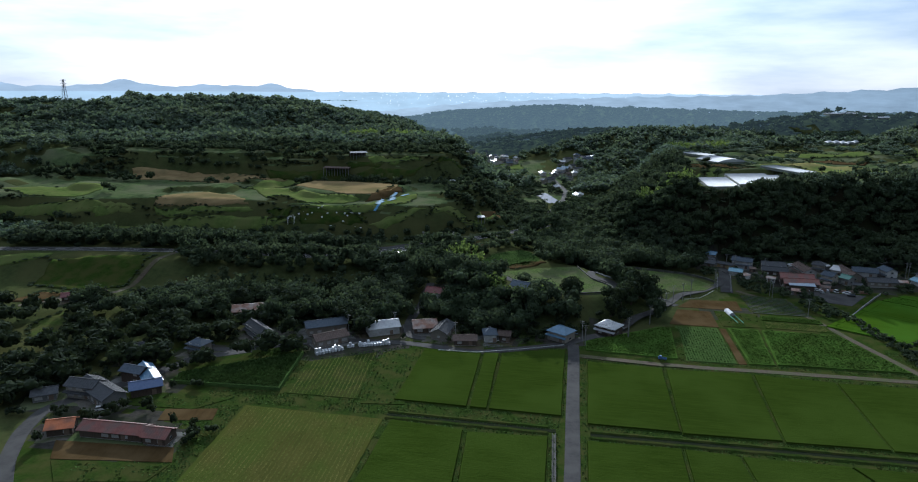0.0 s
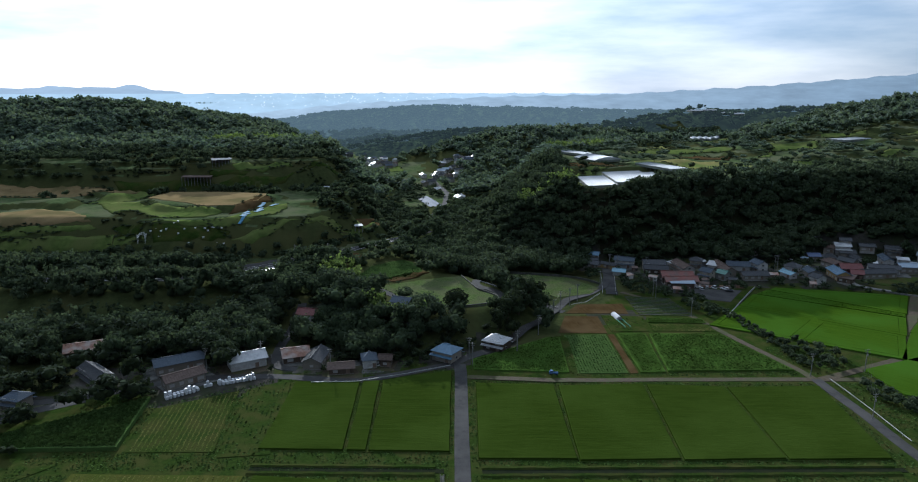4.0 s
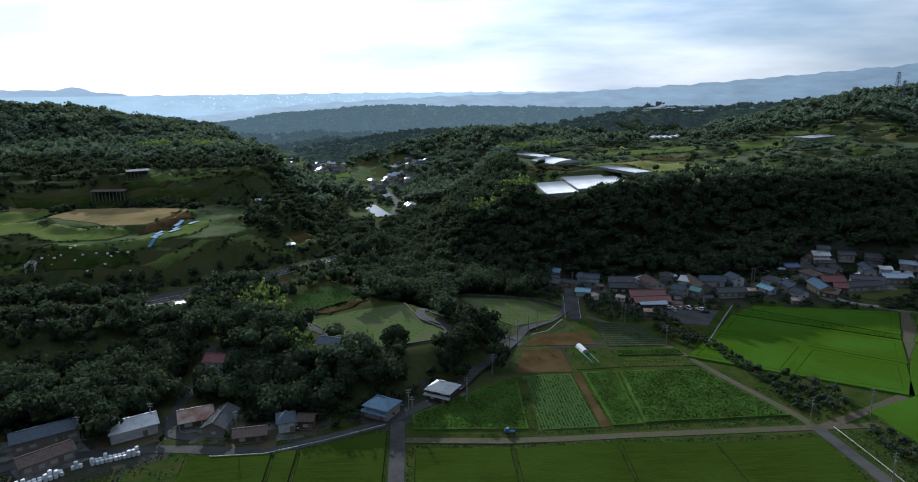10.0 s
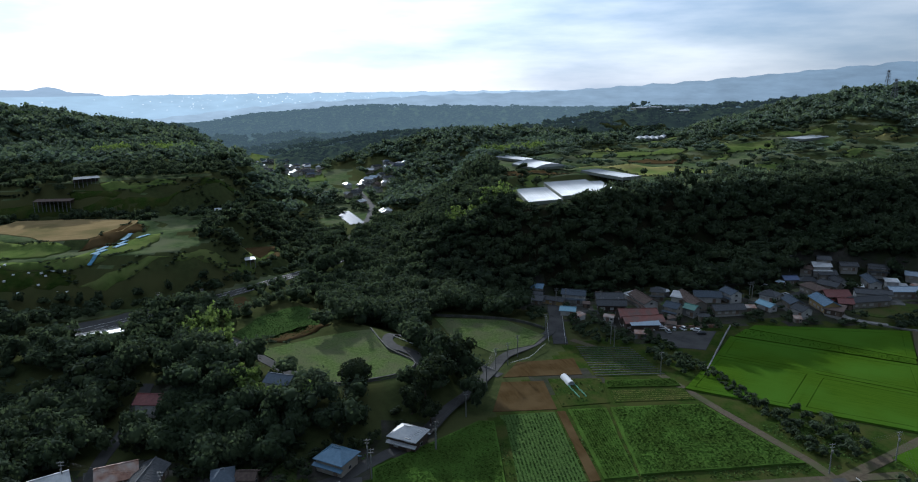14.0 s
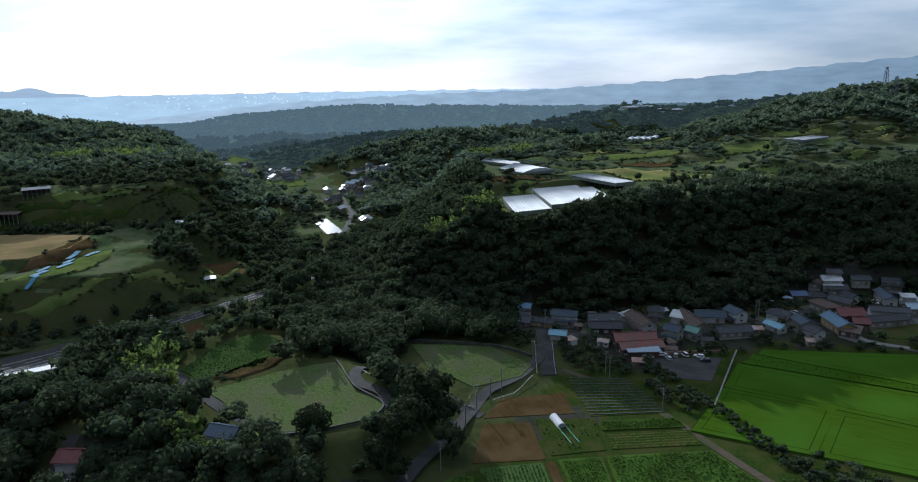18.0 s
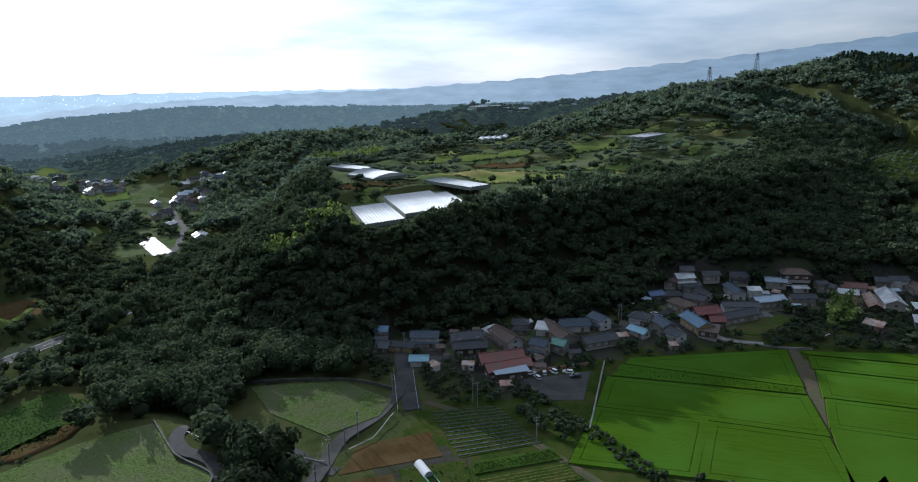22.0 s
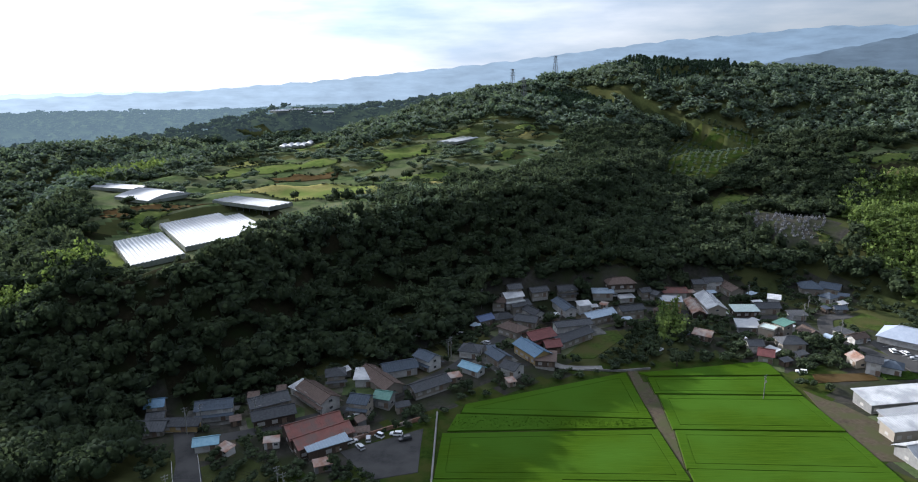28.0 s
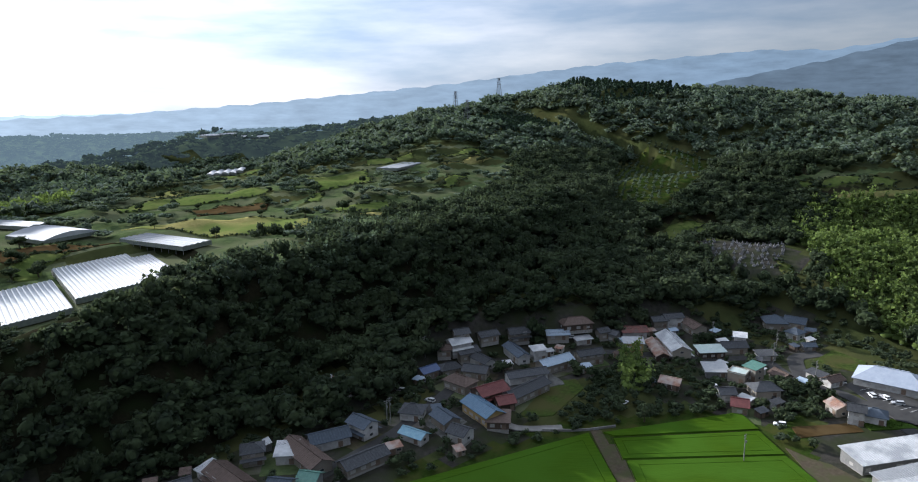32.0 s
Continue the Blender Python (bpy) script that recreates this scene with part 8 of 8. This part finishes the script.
# ---- frames, boxes and sheds on the west terraces ----
M_WHITEPIPE = mat("white_pipe", (0.55, 0.56, 0.56), (0.65, 0.66, 0.66), 2, 0.6, spec=0.1)
fr = tagged(new("tunnel_frame"), "bare white pipe frame of a small tunnel house", "frame")
fr.matrix_world = pose(-171, 425, land_at(-171, 421) + 0.2, 0, 0, 100)
for y in (-2.1, 2.1):
    for z in (1.0, 2.0):
        bm = bmesh.new()
        box(bm, -7, 7, y - 0.14, y + 0.14, z - 0.14, z + 0.14)
        part("rail", bm, M_WHITEPIPE, fr)
for k in range(8):
    bm = bmesh.new()
    x = -7 + 2 * k
    arch = [(x, 2.1 * math.cos(math.pi * q / 8), 2.0 + 0.9 * math.sin(math.pi * q / 8)) for q in range(9)]
    for a, b in zip(arch, arch[1:]):
        slab(bm, [(x - 0.07, a[1], a[2]), (x + 0.07, a[1], a[2]), (x + 0.07, b[1], b[2]), (x - 0.07, b[1], b[2])], 0.12)
    part("hoop", bm, M_WHITEPIPE, fr)
    for y in (-2.1, 2.1):
        bm = bmesh.new()
        box(bm, x - 0.07, x + 0.07, y - 0.07, y + 0.07, -2.5, 2.0)
        part("post", bm, M_WHITEPIPE, fr)

bm = bmesh.new()
box(bm, -0.55, 0.55, -0.4, 0.4, -0.3, 0.55)
bmesh.ops.bevel(bm, geom=bm.edges[:], offset=0.05, segments=1, affect="EDGES")
crate = tagged(part("crate", bm, M_WHITEPIPE), "small white covered crate on the terrace grass", "crate", group="white crates on the terrace")
rngc = random.Random(12)
for k in range(26):
    x, y = -166 + 46 * k / 25 + rngc.uniform(-3, 3), 416 + 12 * rngc.random() + 5 * k / 25
    m = pose(x, y, land_at(x, y), 0, 0, rngc.uniform(0, 90))
    if k == 0:
        crate.matrix_world = m
    else:
        copy_thing(crate, m)


def open_shed(x, y, rot, L, W, H, roof, label):
    """A roof on posts, open in front, with a back wall."""
    g = tagged(new("open_shed"), label, "shed", group="sheds on the terraces")
    g.matrix_world = pose(x, y, land_at(x, y), 0, 0, rot)
    bm = bmesh.new()
    slab(bm, [(-L / 2 - 0.4, -W / 2 - 0.5, H), (L / 2 + 0.4, -W / 2 - 0.5, H), (L / 2 + 0.4, W / 2 + 0.3, H + 0.7), (-L / 2 - 0.4, W / 2 + 0.3, H + 0.7)], 0.15)
    part("roof", bm, ROOF[roof], g)
    bm = bmesh.new()
    box(bm, -L / 2, L / 2, W / 2 - 0.15, W / 2, -1.5, H + 0.4)
    part("back_wall", bm, WALL["brown"], g)
    for k in range(int(L / 2.4) + 1):
        bm = bmesh.new()
        px = -L / 2 + 2.4 * k
        box(bm, px - 0.14, px + 0.14, -W / 2 - 0.14, -W / 2 + 0.14, -2.5, H)
        part("post", bm, M_STEEL, g)


open_shed(-177, 541, -3, 21.6, 5, 4.2, "brown", "long brown-roofed open shed on grey posts")
open_shed(-163, 557, 28, 14.4, 7, 3.0, "bluegrey", "blue-grey roofed shed above the upper terrace")
open_shed(-76, 537, 12, 9.6, 4, 2.6, "pale", "small pale-roofed shed beside the wood")
open_shed(-48, 465, 20, 4.8, 3, 2.2, "pale", "little pale hut beside the bare field")
open_shed(-58, 410, 30, 4.8, 3, 2.8, "pale", "small pale hut beside the car park")

# big trees of the clump between the lane and the loop road
for k, (x, y, h, w) in enumerate(((30, 306, 11, 10), (35, 312, 13, 12), (41, 322, 14, 13), (46, 333, 14, 13), (51, 341, 12, 11), (42, 339, 13, 12), (36, 303, 9, 8))):
    tree(x, y, h, w, "tall dark broadleaf tree in a clump by the lane", M_LEAF_DARK, 11 + k)

# ---- graveyard on the slope ----
M_GRAVE = mat("grave_stone", (0.11, 0.11, 0.115), (0.22, 0.22, 0.22), 1, 0.7, rnd=0.5, spec=0.1)
bm = bmesh.new()
box(bm, -0.75, 0.75, -0.75, 0.75, -0.4, 0.35)
grave = tagged(part("gravestone", bm, M_GRAVE), "grey granite family gravestone on a plinth", "gravestone", group="graves on the hillside")
bm = bmesh.new()
box(bm, -0.45, 0.45, -0.45, 0.45, 0.35, 0.7)
part("base", bm, M_GRAVE, grave)
bm = bmesh.new()
box(bm, -0.22, 0.22, -0.22, 0.22, 0.7, 1.7)
part("stone", bm, M_GRAVE, grave)
first = True
for i in range(12):
    for j in range(16):
        x, y = 416 + i * 2.5 + j * 0.9 + rng.uniform(-1.1, 1.1), 422 - j * 3.1 + i * 0.9 + rng.uniform(-1.3, 1.3)
        if rng.random() < 0.42:
            continue
        m = pose(x, y, land_at(x, y) + 0.1, 0, 0, 25 + rng.uniform(-8, 8))
        if first:
            grave.matrix_world = m
            first = False
        else:
            copy_thing(grave, m)


# ---- lattice towers ----
def pylon(x, y, h, w):
    p = tagged(new("lattice_tower"), "tall grey steel lattice tower on the hill", "tower", group="towers on the skyline")
    p.matrix_world = pose(x, y, land_at(x, y) - 0.5)
    legs = []
    for sx, sy in ((-1, -1), (1, -1), (1, 1), (-1, 1)):
        legs.append((Vector((sx * w / 2, sy * w / 2, 0)), Vector((sx * w * 0.1, sy * w * 0.1, h))))

    def bar(a, b, r, name):
        bm = bmesh.new()
        d = (b - a).normalized()
        s = d.cross(Vector((0.3, 0.7, 0.2))).normalized()
        t = d.cross(s)
        v = [[bm.verts.new(c + r * (s * math.cos(q) + t * math.sin(q))) for q in (0, 2.09, 4.19)] for c in (a, b)]
        for q in range(3):
            bm.faces.new((v[0][q], v[0][(q + 1) % 3], v[1][(q + 1) % 3], v[1][q]))
        part(name, bm, M_STEEL, p)

    for a, b in legs:
        bar(a, b, 0.3, "leg")
    for k in range(6):
        for q in range(4):
            a, b = legs[q], legs[(q + 1) % 4]
            bar(a[0].lerp(a[1], k / 6), b[0].lerp(b[1], (k + 1) / 6), 0.14, "brace")
    for k in (0.72, 0.84, 0.96):
        bar(Vector((-w * 0.7, 0, h * k)), Vector((w * 0.7, 0, h * k)), 0.2, "crossarm")


pylon(-606, 785, 34, 6)
pylon(641, 873, 30, 6)
pylon(678, 834, 30, 6)
pylon(569, 771, 30, 6)

# ---- orchard rows ----
X, Y = rows_in(ORCHARD, 5.2, 3.0, 3, 0.1)
forest("orchard_trees", "low orchard trees in rows on the slope", planted(X, Y, np.ones(len(X), bool)), (2.2, 3.2), (3.2, 4.4), small, M_HAZE_LEAF, 33)
